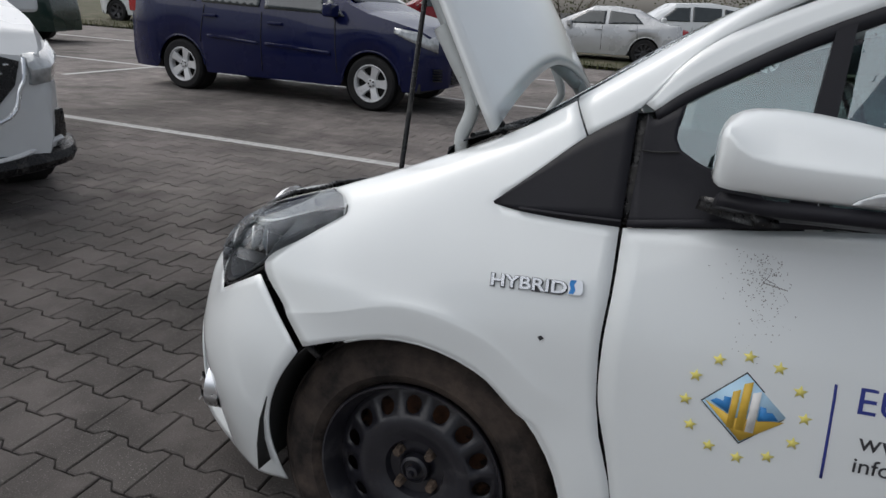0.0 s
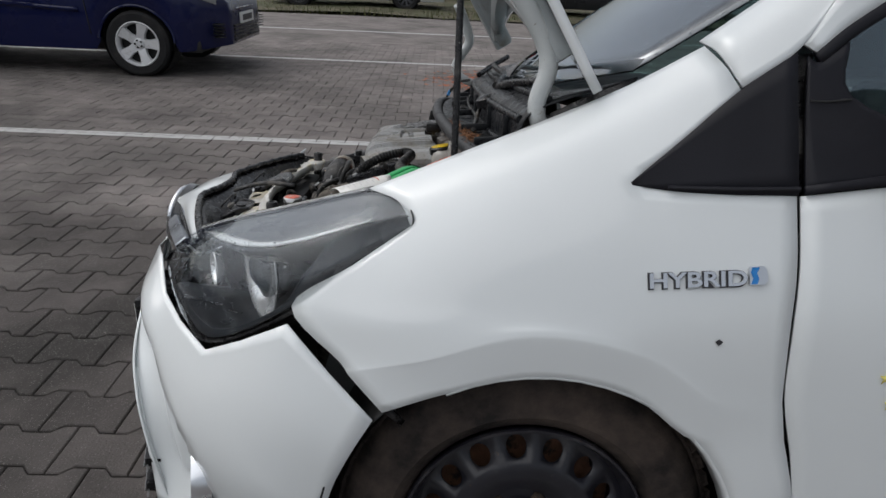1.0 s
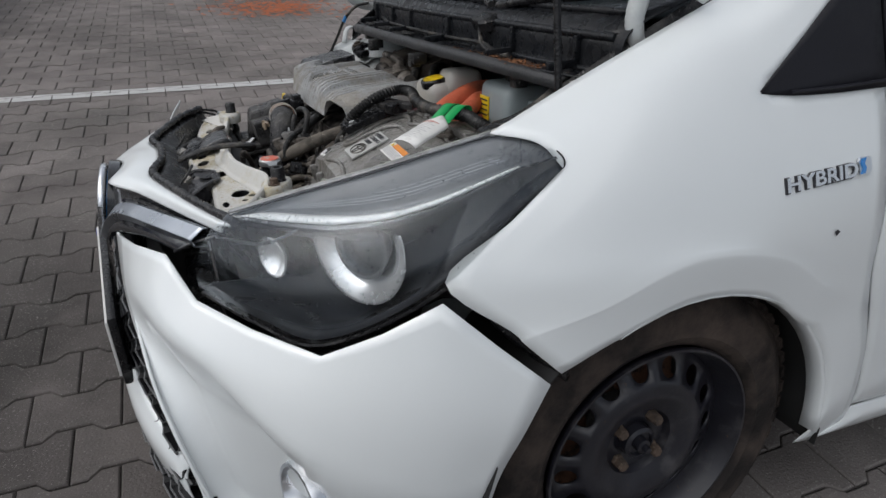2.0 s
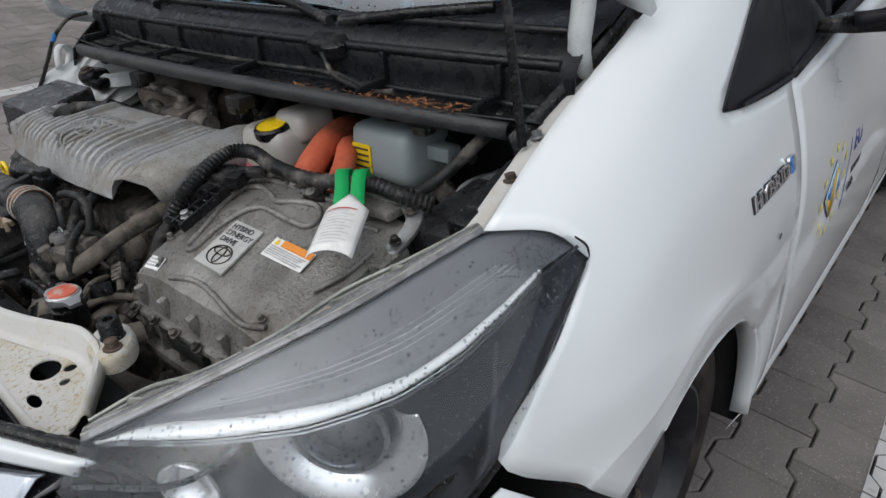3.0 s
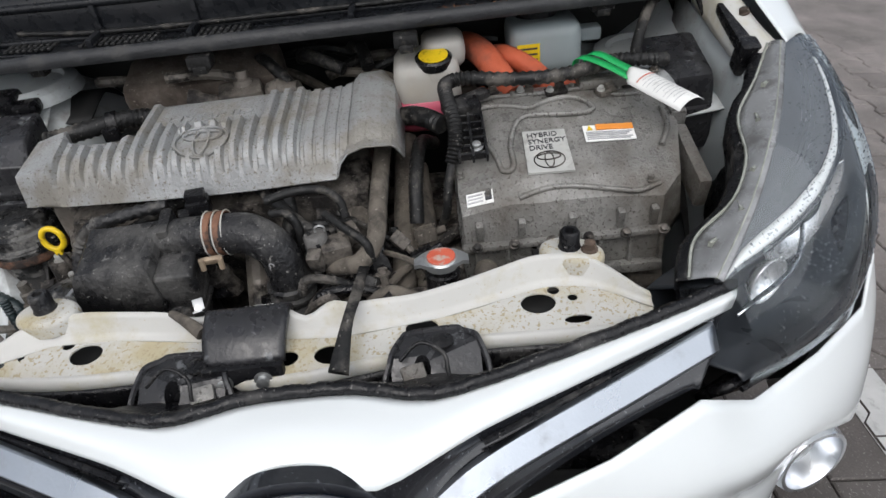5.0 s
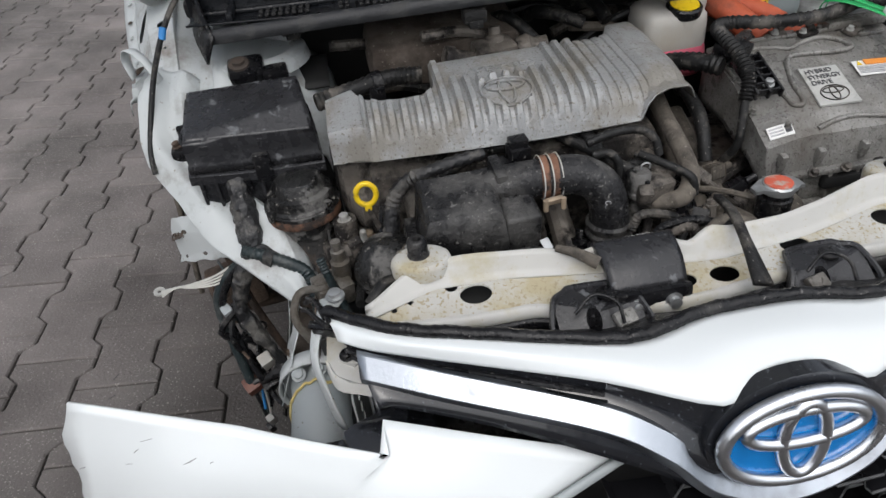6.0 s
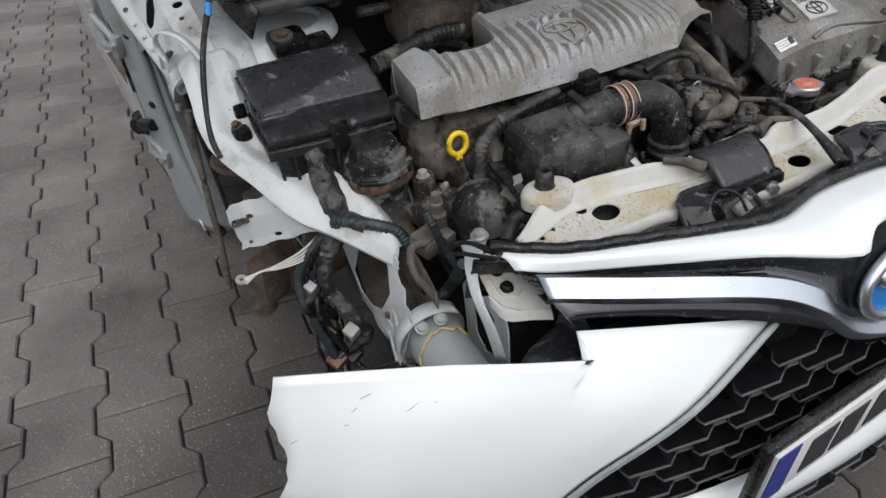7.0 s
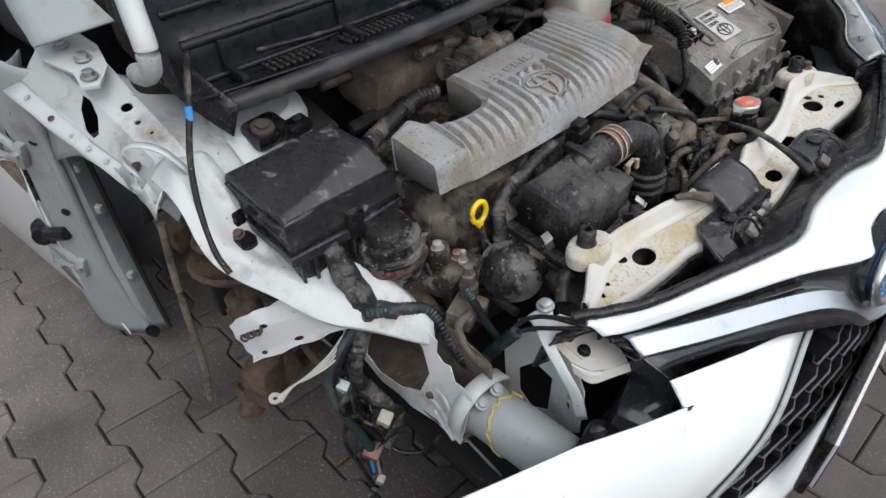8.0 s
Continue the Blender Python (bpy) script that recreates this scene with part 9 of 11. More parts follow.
for pts in ([(0.395, -0.075, 0.756), (0.392, -0.040, 0.764), (0.390, 0.000, 0.762), (0.396, 0.022, 0.748), (0.404, 0.028, 0.725)], [(0.405, -0.070, 0.742), (0.410, -0.048, 0.744), (0.416, -0.036, 0.728), (0.418, -0.034, 0.690)]):
    hose("vacuum_pipe", pts, 0.0058, M_HOSE, car, "thin dusty vacuum pipe", 0.0006, 0.008)
hose("intake_elbow", [(0.425, -0.128, 0.732), (0.430, -0.095, 0.730), (0.438, -0.066, 0.708), (0.444, -0.056, 0.665), (0.446, -0.056, 0.60)], 0.027, M_DUSTBLACK, airbox, "black rubber intake elbow", seg=20)
bm = bmesh.new()
for k in range(3):
    lathe(bm, (0.444, -0.056, 0.660 - 0.016 * k), (0, 0, -1), [(0.028, 0), (0.033, 0.003), (0.033, 0.007), (0.028, 0.010)], 24)
part("elbow_band", bm, M_DUSTBLACK, airbox, "elbow bellows", 40)
hose("intake_snorkel", [(0.205, -0.440, 0.795), (0.196, -0.410, 0.797), (0.182, -0.370, 0.800), (0.172, -0.335, 0.803), (0.168, -0.300, 0.803), (0.172, -0.270, 0.800)], 0.0125, M_HOSE, car, "ribbed black hose", 0.0022, 0.009, 14)
bm = bmesh.new()
lathe(bm, (0.176, -0.352, 0.801), (-0.25, 1, 0.05), [(0.016, 0), (0.018, 0.002), (0.018, 0.016), (0.016, 0.018)], 18)
box(bm, (0.190, -0.345, 0.790), (0.016, 0.024, 0.022), (0, 0, 15), bevel=0.004)
part("hose_joint", bm, M_BLACK, car, "black joint on the ribbed hose", 40)
hose("breather_hose", [(0.392, -0.360, 0.662), (0.384, -0.355, 0.690), (0.376, -0.345, 0.714), (0.376, -0.322, 0.735), (0.382, -0.300, 0.744), (0.376, -0.262, 0.750), (0.372, -0.215, 0.754)], lambda u: 0.0112 - 0.004 * u, M_TAPE, car, "ribbed breather hose", 0.0022, 0.010)
bm = bmesh.new()
box(bm, (0.380, -0.169, 0.752), (0.026, 0.030, 0.024), (0, 8, 8), bevel=0.003)
box(bm, (0.381, -0.169, 0.768), (0.018, 0.026, 0.014), (0, 8, 8), bevel=0.002)
box(bm, (0.388, -0.190, 0.742), (0.030, 0.014, 0.008), (0, 8, 20), bevel=0.002)
part("sensor", bm, M_BLACK, car, "black sensor plug", 30)

# --- engine mount, dipstick and brackets on the right
bm = bmesh.new()
lathe(bm, (0.283, -0.487, 0.575), (0, 0, 1), [(0.035, 0), (0.040, 0.05), (0.047, 0.055), (0.050, 0.080), (0.055, 0.083), (0.056, 0.095), (0.056, 0.104), (0.051, 0.107), (0.049, 0.122), (0.041, 0.125), (0.040, 0.132), (0.034, 0.143), (0.018, 0.148), (0.0, 0.149)], 40)
for v in bm.verts:
    v.co += Vector(noise.noise_vector(v.co * 40)) * 0.0012
emount = part("engine_mount", bm, M_MOTTLE, car, "rusty round engine mount", 40)
bm = bmesh.new()
lathe(bm, (0.283, -0.487, 0.654), (0, 0, 1), [(0.0550, 0), (0.0575, 0.003), (0.0575, 0.010), (0.0560, 0.015)], 40)
part("mount_band", bm, M_RUSTBAND, emount, "rusty band", 40)
bm = bmesh.new()
lathe(bm, (0.283, -0.487, 0.673), (0, 0, 1), [(0.0565, 0), (0.0585, 0.001), (0.0585, 0.003), (0.0565, 0.004)], 40)
box(bm, (0.320, -0.446, 0.680), (0.012, 0.010, 0.020), (0, 0, 45), bevel=0.002)
box(bm, (0.322, -0.530, 0.678), (0.012, 0.010, 0.016), (0, 0, -45), bevel=0.002)
part("mount_clip", bm, M_MOTTLE, emount, "clamp ring with two ears", 30)
bm = bmesh.new()
for y in (-0.520, -0.456):
    loft(bm, [[(0.318, y, 0.640), (0.332, y, 0.615), (0.345, y + 0.004, 0.580)], [(0.326, y, 0.642), (0.343, y, 0.612), (0.358, y + 0.004, 0.578)]], 8, 3)
loft(bm, [[(0.322, -0.520, 0.640), (0.330, -0.518, 0.606), (0.345, -0.516, 0.578), (0.375, -0.516, 0.572)], [(0.322, -0.456, 0.640), (0.330, -0.458, 0.606), (0.345, -0.460, 0.578), (0.375, -0.462, 0.572)]], 14, 5)
part("mount_foot", bm, M_RUSTFOOT, emount, "rust-stained mount foot", 30, thick=0.004)
bolt("foot_bolt", (0.356, -0.488, 0.577), (0.1, 0, 1), 0.008, M_SILVER, emount, "foot bolt")
bm = bmesh.new()
box(bm, (0.322, -0.412, 0.604), (0.075, 0.11, 0.034), (0, 5, 20), bevel=0.010)
box(bm, (0.350, -0.390, 0.590), (0.05, 0.05, 0.05), (0, 5, 40), bevel=0.010)
arm = part("mount_arm", bm, M_DARKMETAL, car, "grimy mount arm with a bolt", 30)
bm = bmesh.new()
lathe(bm, (0.323, -0.427, 0.622), (0, 0, 1), [(0.0185, 0), (0.0185, 0.030), (0.0175, 0.033), (0.0115, 0.033), (0.0115, 0.029), (0.0, 0.029)], 28)
part("mount_post", bm, M_DARKMETAL, arm, "upright bushing", 40)
bolt("post_bolt", (0.323, -0.427, 0.651), (0, 0, 1), 0.0072, M_PLAQUE, arm, "bright bolt head", 0.012)
bolt("post_bolt", (0.332, -0.396, 0.618), (0, 0, 1), 0.0085, M_BRASSY, arm, "yellowed bolt head", 0.012)
bolt("post_bolt", (0.350, -0.402, 0.622), (0.1, 0, 1), 0.0050, M_PLAQUE, arm, "bright stud", 0.024)
bm = bmesh.new()
box(bm, (0.245, -0.385, 0.69), (0.10, 0.09, 0.11), (0, 5, 10), bevel=0.02)
box(bm, (0.285, -0.365, 0.66), (0.06, 0.10, 0.06), (0, 0, 25), bevel=0.015)
part("timing_cover", bm, M_DARKMETAL, car, "dusty timing cover", 40)
bm = bmesh.new()
tube(bm, [(0.375, -0.386 + 0.014 * math.cos(q), 0.722 + 0.017 * math.sin(q)) for q in [2 * math.pi * i / 24 for i in range(25)]], 0.0042, 8, 24)
box(bm, (0.375, -0.386, 0.702), (0.008, 0.010, 0.012), bevel=0.002)
dip = part("dipstick", bm, M_YELLOW, car, "yellow dipstick ring", 50)
hose("dipstick_tube", [(0.375, -0.386, 0.70), (0.372, -0.375, 0.66), (0.36, -0.36, 0.60)], 0.0045, M_DARKMETAL, dip)
horn_way = Vector((0.50, -0.34, 0.79))
horn_at = Vector((0.424, -0.373, 0.630))
bm = bmesh.new()
lathe(bm, horn_at, horn_way, [(0.0, -0.012), (0.036, -0.010), (0.046, 0.0), (0.0485, 0.003), (0.0485, 0.009), (0.045, 0.012), (0.041, 0.022), (0.033, 0.032), (0.020, 0.039), (0.0, 0.042)], 40)
for v in bm.verts:
    v.co += Vector(noise.noise_vector(v.co * 35)) * 0.0016
horn = part("horn", bm, M_MOTTLE, car, "muddy domed black horn", 40)
hm = axis_frame(horn_at, horn_way)
for k in range(14):
    a = 2 * math.pi * k / 14
    bm = bmesh.new()
    rod(bm, hm @ Vector((0.020 * math.cos(a), 0.020 * math.sin(a), 0.0385)), hm @ Vector((0.0405 * math.cos(a + 0.12), 0.0405 * math.sin(a + 0.12), 0.0225)), 0.0016, 6)
    part("horn_rib", bm, M_MOTTLE, horn)
bm = bmesh.new()
box(bm, hm @ Vector((-0.052, 0.012, 0.004)), (0.016, 0.020, 0.040), (10, 10, 20), bevel=0.003)
part("horn_bracket", bm, M_DARKMETAL, horn, "grimy bracket", 30)
bm = bmesh.new()
lathe(bm, (0.400, -0.440, 0.606), (0.05, 0, 1), [(0.013, 0), (0.014, 0.03), (0.010, 0.034), (0.010, 0.050), (0.007, 0.052), (0.007, 0.066), (0, 0.066)], 18)
box(bm, (0.408, -0.458, 0.598), (0.040, 0.052, 0.030), (0, 8, 22), bevel=0.004)
box(bm, (0.416, -0.440, 0.596), (0.030, 0.022, 0.036), (0, 8, 22), bevel=0.004)
part("ac_valve", bm, M_ALU, car, "bright metal pipe block with a cap", 40)
hose("pipe", [(0.425, -0.465, 0.61), (0.44, -0.50, 0.62), (0.47, -0.51, 0.60), (0.485, -0.49, 0.56)], 0.006, M_ALU, car, "bare metal pipe")

# --- radiator support: a pressed pan with a turned-up rear wall
FOOT = [(-0.405, 0.584), (-0.345, 0.560), (-0.325, 0.549), (-0.237, 0.551), (-0.135, 0.570), (-0.03, 0.580), (0.029, 0.586), (0.14, 0.572), (0.20, 0.556), (0.265, 0.535), (0.315, 0.538), (0.345, 0.556), (0.385, 0.592)]
CREST = [(-0.405, 0.582), (-0.35, 0.546), (-0.317, 0.537), (-0.273, 0.539), (-0.178, 0.553), (-0.133, 0.564), (-0.111, 0.560), (-0.036, 0.560), (-0.021, 0.576), (0.001, 0.578), (0.018, 0.562), (0.034, 0.572), (0.117, 0.566), (0.176, 0.553), (0.261, 0.525), (0.316, 0.529), (0.345, 0.548), (0.385, 0.588)]
RIM = [(-0.405, 0.590), (-0.35, 0.600), (-0.304, 0.606), (-0.252, 0.608), (-0.206, 0.607), (-0.185, 0.618), (-0.10, 0.632), (-0.047, 0.640), (-0.007, 0.638), (0.097, 0.622), (0.187, 0.608), (0.229, 0.610), (0.331, 0.614), (0.365, 0.610), (0.385, 0.600)]
TALL = [(-0.405, 0.006), (-0.35, 0.022), (-0.28, 0.027), (-0.18, 0.026), (-0.14, 0.018), (-0.11, 0.026), (-0.036, 0.028), (-0.021, 0.018), (0.001, 0.017), (0.018, 0.032), (0.036, 0.026), (0.12, 0.024), (0.27, 0.032), (0.316, 0.032), (0.355, 0.020), (0.385, 0.006)]


def sup_put(u, w, d):
    r, f = tab(FOOT, u), tab(RIM, u)
    k = min(1.0, max(0.0, (w - r) / max(0.01, f - r)))
    return Vector((w, u, 0.684 - 0.008 * k ** 2 + d))


holes = [circle2(-0.273, 0.578, 0.0195, 20, 0.015), circle2(-0.300, 0.560, 0.0080, 12), circle2(0.259, 0.571, 0.0205, 20, 0.016), circle2(0.280, 0.552, 0.0075, 12), circle2(0.300, 0.567, 0.0060, 12), circle2(0.122, 0.592, 0.0190, 20, 0.0125),
         circle2(-0.372, 0.582, 0.004, 8), circle2(-0.352, 0.574, 0.005, 4), circle2(0.018, 0.618, 0.018, 16, 0.012), circle2(-0.030, 0.618, 0.013, 14, 0.010), circle2(0.300, 0.600, 0.016, 14, 0.006)]
ys = [-0.405 + 0.790 * i / 90 for i in range(91)]
outline = [(y, tab(FOOT, y)) for y in ys] + [(y, max(tab(RIM, y), tab(FOOT, y) + 0.004)) for y in reversed(ys)]
bm = bmesh.new()
plate(bm, outline, holes, 0.002, sup_put)
support = part("radiator_support", bm, M_SUPPORT, car, "white painted radiator support crusted with yellow dirt", 40)
soft = lambda table: [sum(tab(table, y + o) for o in (-0.012, -0.006, 0.0, 0.006, 0.012)) / 5 for y in ys]
sf, sc, st = soft(FOOT), soft(CREST), soft(TALL)
bm = bmesh.new()
rows = [[(f + 0.010, y, 0.6845) for y, f in zip(ys, sf)], [(f + 0.003, y, 0.6855) for y, f in zip(ys, sf)], [(f - 0.001, y, 0.689) for y, f in zip(ys, sf)],
        [(c + 0.004, y, 0.684 + h - 0.003) for y, c, h in zip(ys, sc, st)], [(c + 0.001, y, 0.684 + h) for y, c, h in zip(ys, sc, st)], [(c - 0.004, y, 0.684 + h) for y, c, h in zip(ys, sc, st)], [(c - 0.007, y, 0.684 + h - 0.004) for y, c, h in zip(ys, sc, st)], [(c - 0.007, y, 0.684 + h - 0.018) for y, c, h in zip(ys, sc, st)]]
grid(bm, rows)
part("rear_wall", bm, M_CREAM, support, "turned-up white rear wall", 50, thick=0.002)
bm = bmesh.new()
sr = soft(RIM)
grid(bm, [[(r - 0.001, y, 0.6765) for y, r in zip(ys, sr)], [(r + 0.004, y, 0.674) for y, r in zip(ys, sr)], [(r + 0.007, y, 0.668) for y, r in zip(ys, sr)], [(r + 0.007, y, 0.655) for y, r in zip(ys, sr)]])
part("front_lip", bm, M_CREAM, support, "white front lip bent down", 60, thick=0.002)
bm = bmesh.new()
grid(bm, [[(r + 0.009, y, 0.662) for y, r in zip(ys, sr)], [(r + 0.012, y, 0.655) for y, r in zip(ys, sr)], [(r + 0.012, y, 0.600) for y, r in zip(ys, sr)]])
part("front_flange", bm, M_BLACK, support, "black front flange", 60, thick=0.002)
for cx, cy, turn in ((0.527, -0.330, 0.0), (0.512, 0.310, 0.25)):
    bm = bmesh.new()
    rim = [(0.038 * math.cos(2 * math.pi * k / 28), 0.027 * math.sin(2 * math.pi * k / 28)) for k in range(28)]
    rings = []
    for grow, dz in ((0.55, 0.0005), (0.86, 0.0), (0.96, -0.003), (1.0, -0.008), (0.98, -0.022)):
        rings.append([bm.verts.new((cx + grow * (v + turn * u), cy + grow * u, 0.713 + dz)) for u, v in rim])
    bm.faces.new(rings[0])
    for p, q in zip(rings, rings[1:]):
        for k in range(28):
            bm.faces.new((p[k], p[(k + 1) % 28], q[(k + 1) % 28], q[k]))
    ear = part("mount_ear", bm, M_SUPPORT, support, "rounded cream mounting ear", 40)
    bm = bmesh.new()
    lathe(bm, (cx - 0.004, cy - 0.002, 0.712), (0, 0, 1), [(0.015, 0), (0.0125, 0.004), (0.0125, 0.022), (0.010, 0.025), (0.006, 0.025), (0.005, 0.018), (0, 0.018)], 20)
    part("rubber_peg", bm, M_BLACK, ear, "black rubber peg", 40)
bolt("ear_bolt", (0.519, 0.330, 0.712), (0, 0, 1), 0.007, M_RUST, support, "rusty bolt", 0.012)
# latch cover in the middle and the black brackets before it
bm = bmesh.new()
loft(bm, [[(0.550, -0.124, 0.702), (0.565, -0.124, 0.716), (0.60, -0.123, 0.706), (0.625, -0.121, 0.684)], [(0.548, -0.076, 0.703), (0.565, -0.076, 0.715), (0.602, -0.076, 0.709), (0.628, -0.076, 0.686)], [(0.550, -0.028, 0.702), (0.565, -0.028, 0.716), (0.60, -0.029, 0.706), (0.625, -0.031, 0.684)]], 12, 6)
latch = part("latch_cover", bm, M_WORNBLACK, car, "wet black bonnet latch cover", 40, thick=0.012)
bm = bmesh.new()
box(bm, (0.634, -0.076, 0.672), (0.012, 0.092, 0.036), (0, -8, 0), bevel=0.005)
part("latch_plate", bm, M_BLACK, latch, "black latch plate", 30)
for y in (-0.098, -0.054):
    bolt("latch_bolt", (0.640, y, 0.674), (1, 0, 0.1), 0.007, M_SILVER, latch)
hose("latch_cable", [(0.556, -0.168, 0.712), (0.572, -0.148, 0.712), (0.588, -0.126, 0.704)], lambda u: 0.0045 + 0.004 * u, M_TANHOSE, latch, "short tan cable sleeve")
for y, mir in ((-0.140, 1), (0.133, -1)):
    bm = bmesh.new()
    rim = [(0.604, y - 0.034), (0.599, y - 0.024), (0.602, y + 0.024), (0.609, y + 0.034), (0.640, y + 0.046), (0.668, y + 0.046), (0.668, y - 0.052), (0.622, y - 0.052)]
    if mir < 0:
        rim = [(x, 2 * y - w) for x, w in rim]
    plate(bm, rim, [circle2(0.650, y - 0.012, 0.012, 12, 0.009)], 0.030, lambda u, w, d: Vector((u, w, 0.684 - 0.9 * max(0, u - 0.640) + d)))
    tube(bm, [(u, w, 0.684 - 0.9 * max(0, u - 0.640)) for u, w in rim + rim[:1]], 0.0035, 6, 60)
    br = part("grille_bracket", bm, M_WORNBLACK, car, "wet black plastic grille bracket", 30)
    bm = bmesh.new()
    lathe(bm, (0.622, y + 0.012, 0.685), (0, 0, 1), [(0.012, 0), (0.012, 0.003), (0.006, 0.004), (0, 0.004)], 16)
    part("push_clip", bm, M_BLACK, br, "round push clip", 30)
    bm = bmesh.new()
    box(bm, (0.655, y + 0.022 * mir, 0.675), (0.018, 0.026, 0.010), (0, 30, 15), bevel=0.003)
    part("clip_tab", bm, M_ALU, br, "pale clip", 30)
    hose("clip_wire", [(0.650, y - 0.035, 0.690), (0.642, y - 0.012, 0.706), (0.652, y + 0.012, 0.698), (0.668, y + 0.016, 0.680)], 0.0022, M_BLACK, br)
bm = bmesh.new()
rows = []
for y in [-0.47 + 0.94 * i / 40 for i in range(41)]:
    xn = tab([(-0.487, 0.600), (-0.375, 0.645), (-0.291, 0.675), (-0.174, 0.711), (-0.122, 0.718), (-0.057, 0.703), (0.057, 0.703), (0.122, 0.718), (0.174, 0.711), (0.291, 0.675), (0.375, 0.645), (0.487, 0.600)], y)
    rows.append([(xn - 0.004, y, 0.700), (xn - 0.022, y, 0.692), (min(xn - 0.03, 0.655), y, 0.668 + 0.004 * math.sin(y * 60)), (min(xn - 0.045, 0.637), y, 0.650), (min(xn - 0.06, 0.625), y, 0.600)])
grid(bm, rows)
part("air_guide", bm, M_BLACK, bumper, "dusty black air guide behind the nose", 40, thick=0.003)
bm = bmesh.new()
loft(bm, [[(0.515, 0.052, 0.722), (0.56, 0.048, 0.726), (0.61, 0.038, 0.720), (0.665, 0.025, 0.702)], [(0.512, 0.064, 0.718), (0.56, 0.060, 0.722), (0.61, 0.050, 0.716), (0.668, 0.046, 0.698)]], 14, 2)
part("support_strap", bm, M_HOSE, car, "dusty black strap across the support", 40, thick=0.006)

# --- radiator cap and coolant hoses
bm = bmesh.new()
lathe(bm, (0.499, 0.151, 0.660), (0, 0, 1), [(0.022, 0), (0.022, 0.030), (0.018, 0.032), (0.018, 0.040)], 20)
neck = part("filler_neck", bm, M_BLACK, car, "black filler neck", 30)
bm = bmesh.new()
plate(bm, [(0.499 + a, 0.151 + b) for a, b in ((0.007, -0.034), (0.010, -0.026), (0.017, -0.017), (0.021, 0.0), (0.017, 0.017), (0.010, 0.026), (0.007, 0.034), (-0.007, 0.034), (-0.010, 0.026), (-0.017, 0.017), (-0.021, 0.0), (-0.017, -0.017), (-0.010, -0.026), (-0.007, -0.034))], [], 0.005, lambda u, w, d: Vector((u, w, 0.710 - 6.0 * max(0.0, abs(w - 0.151) - 0.024) ** 1.6 + d)))
lathe(bm, (0.499, 0.151, 0.700), (0, 0, 1), [(0.0215, 0), (0.0215, 0.009), (0.0195, 0.0115), (0, 0.0120)], 28)
rcap = part("radiator_cap", bm, M_SILVER, neck, "two-eared metal radiator cap", 30)
bm = bmesh.new()
lathe(bm, (0.499, 0.151, 0.7120), (0, 0, 1), [(0.018, -0.0005), (0.0175, 0.0008), (0, 0.0016)], 28)
part("cap_print", bm, M_REDCAP, rcap, "worn red print", 30)
for pts, r, mt, lb in (
        ([(0.52, 0.115, 0.665), (0.505, 0.080, 0.668), (0.515, 0.055, 0.650), (0.53, 0.06, 0.61)], 0.010, M_TANHOSE, "muddy thin hose"),
        ([(0.20, 0.085, 0.77), (0.30, 0.075, 0.74), (0.38, 0.07, 0.72), (0.43, 0.065, 0.70), (0.455, 0.045, 0.685), (0.45, 0.020, 0.678), (0.44, 0.0, 0.675)], 0.013, M_TANHOSE, "dusty bent hose"),
        ([(0.18, 0.11, 0.72), (0.28, 0.105, 0.68), (0.38, 0.10, 0.64), (0.47, 0.085, 0.60)], 0.019, M_TANHOSE, "thick muddy hose"),
        ([(0.24, 0.125, 0.70), (0.33, 0.13, 0.66), (0.42, 0.13, 0.62), (0.48, 0.12, 0.58)], 0.017, M_TANHOSE, "thick muddy hose"),
        ([(0.30, 0.03, 0.70), (0.36, 0.035, 0.67), (0.42, 0.03, 0.63), (0.46, 0.01, 0.58)], 0.021, M_TANHOSE, "thick muddy hose"),
        ([(0.46, 0.36, 0.60), (0.50, 0.30, 0.62), (0.515, 0.24, 0.63), (0.50, 0.19, 0.64)], 0.020, M_TANHOSE, "thick muddy radiator hose"),
        ([(0.44, 0.21, 0.64), (0.47, 0.205, 0.64), (0.49, 0.21, 0.60), (0.48, 0.22, 0.54)], 0.016, M_TANHOSE, "muddy hose"),
        ([(0.33, -0.10, 0.745), (0.38, -0.06, 0.735), (0.41, -0.02, 0.715), (0.40, 0.03, 0.70)], 0.009, M_HOSE, "dusty cable sleeve"),
        ([(0.345, -0.06, 0.745), (0.375, -0.05, 0.73), (0.40, -0.055, 0.70), (0.42, -0.06, 0.66)], 0.010, M_HOSE, "dusty cable sleeve"),
        ([(0.10, 0.02, 0.82), (0.08, -0.02, 0.835), (0.05, -0.05, 0.835), (0.02, -0.06, 0.82)], 0.011, M_HOSE, "dusty hose"),
        ([(0.10, 0.06, 0.82), (0.06, 0.05, 0.84), (0.02, 0.03, 0.83)], 0.011, M_HOSE, "dusty hose"),
        ([(0.40, 0.00, 0.73), (0.43, 0.03, 0.722), (0.45, 0.055, 0.71), (0.455, 0.06, 0.685)], 0.006, M_HOSE, "thin wire loom"),
        ([(0.54, -0.40, 0.66), (0.52, -0.375, 0.675), (0.515, -0.35, 0.66), (0.53, -0.34, 0.62)], 0.010, M_HOSE, "ribbed loom by the support"),
        ([(0.12, -0.06, 0.80), (0.09, -0.10, 0.84), (0.06, -0.12, 0.84), (0.03, -0.14, 0.82)], 0.010, M_HOSE, "dusty hose")):
    hose("hose", pts, r, mt, car, lb)
hose("loom", [(0.345, -0.17, 0.745), (0.335, -0.22, 0.735), (0.345, -0.27, 0.715), (0.36, -0.30, 0.70)], 0.0085, M_HOSE, car, "ribbed loom before the cover", 0.0012, 0.007)
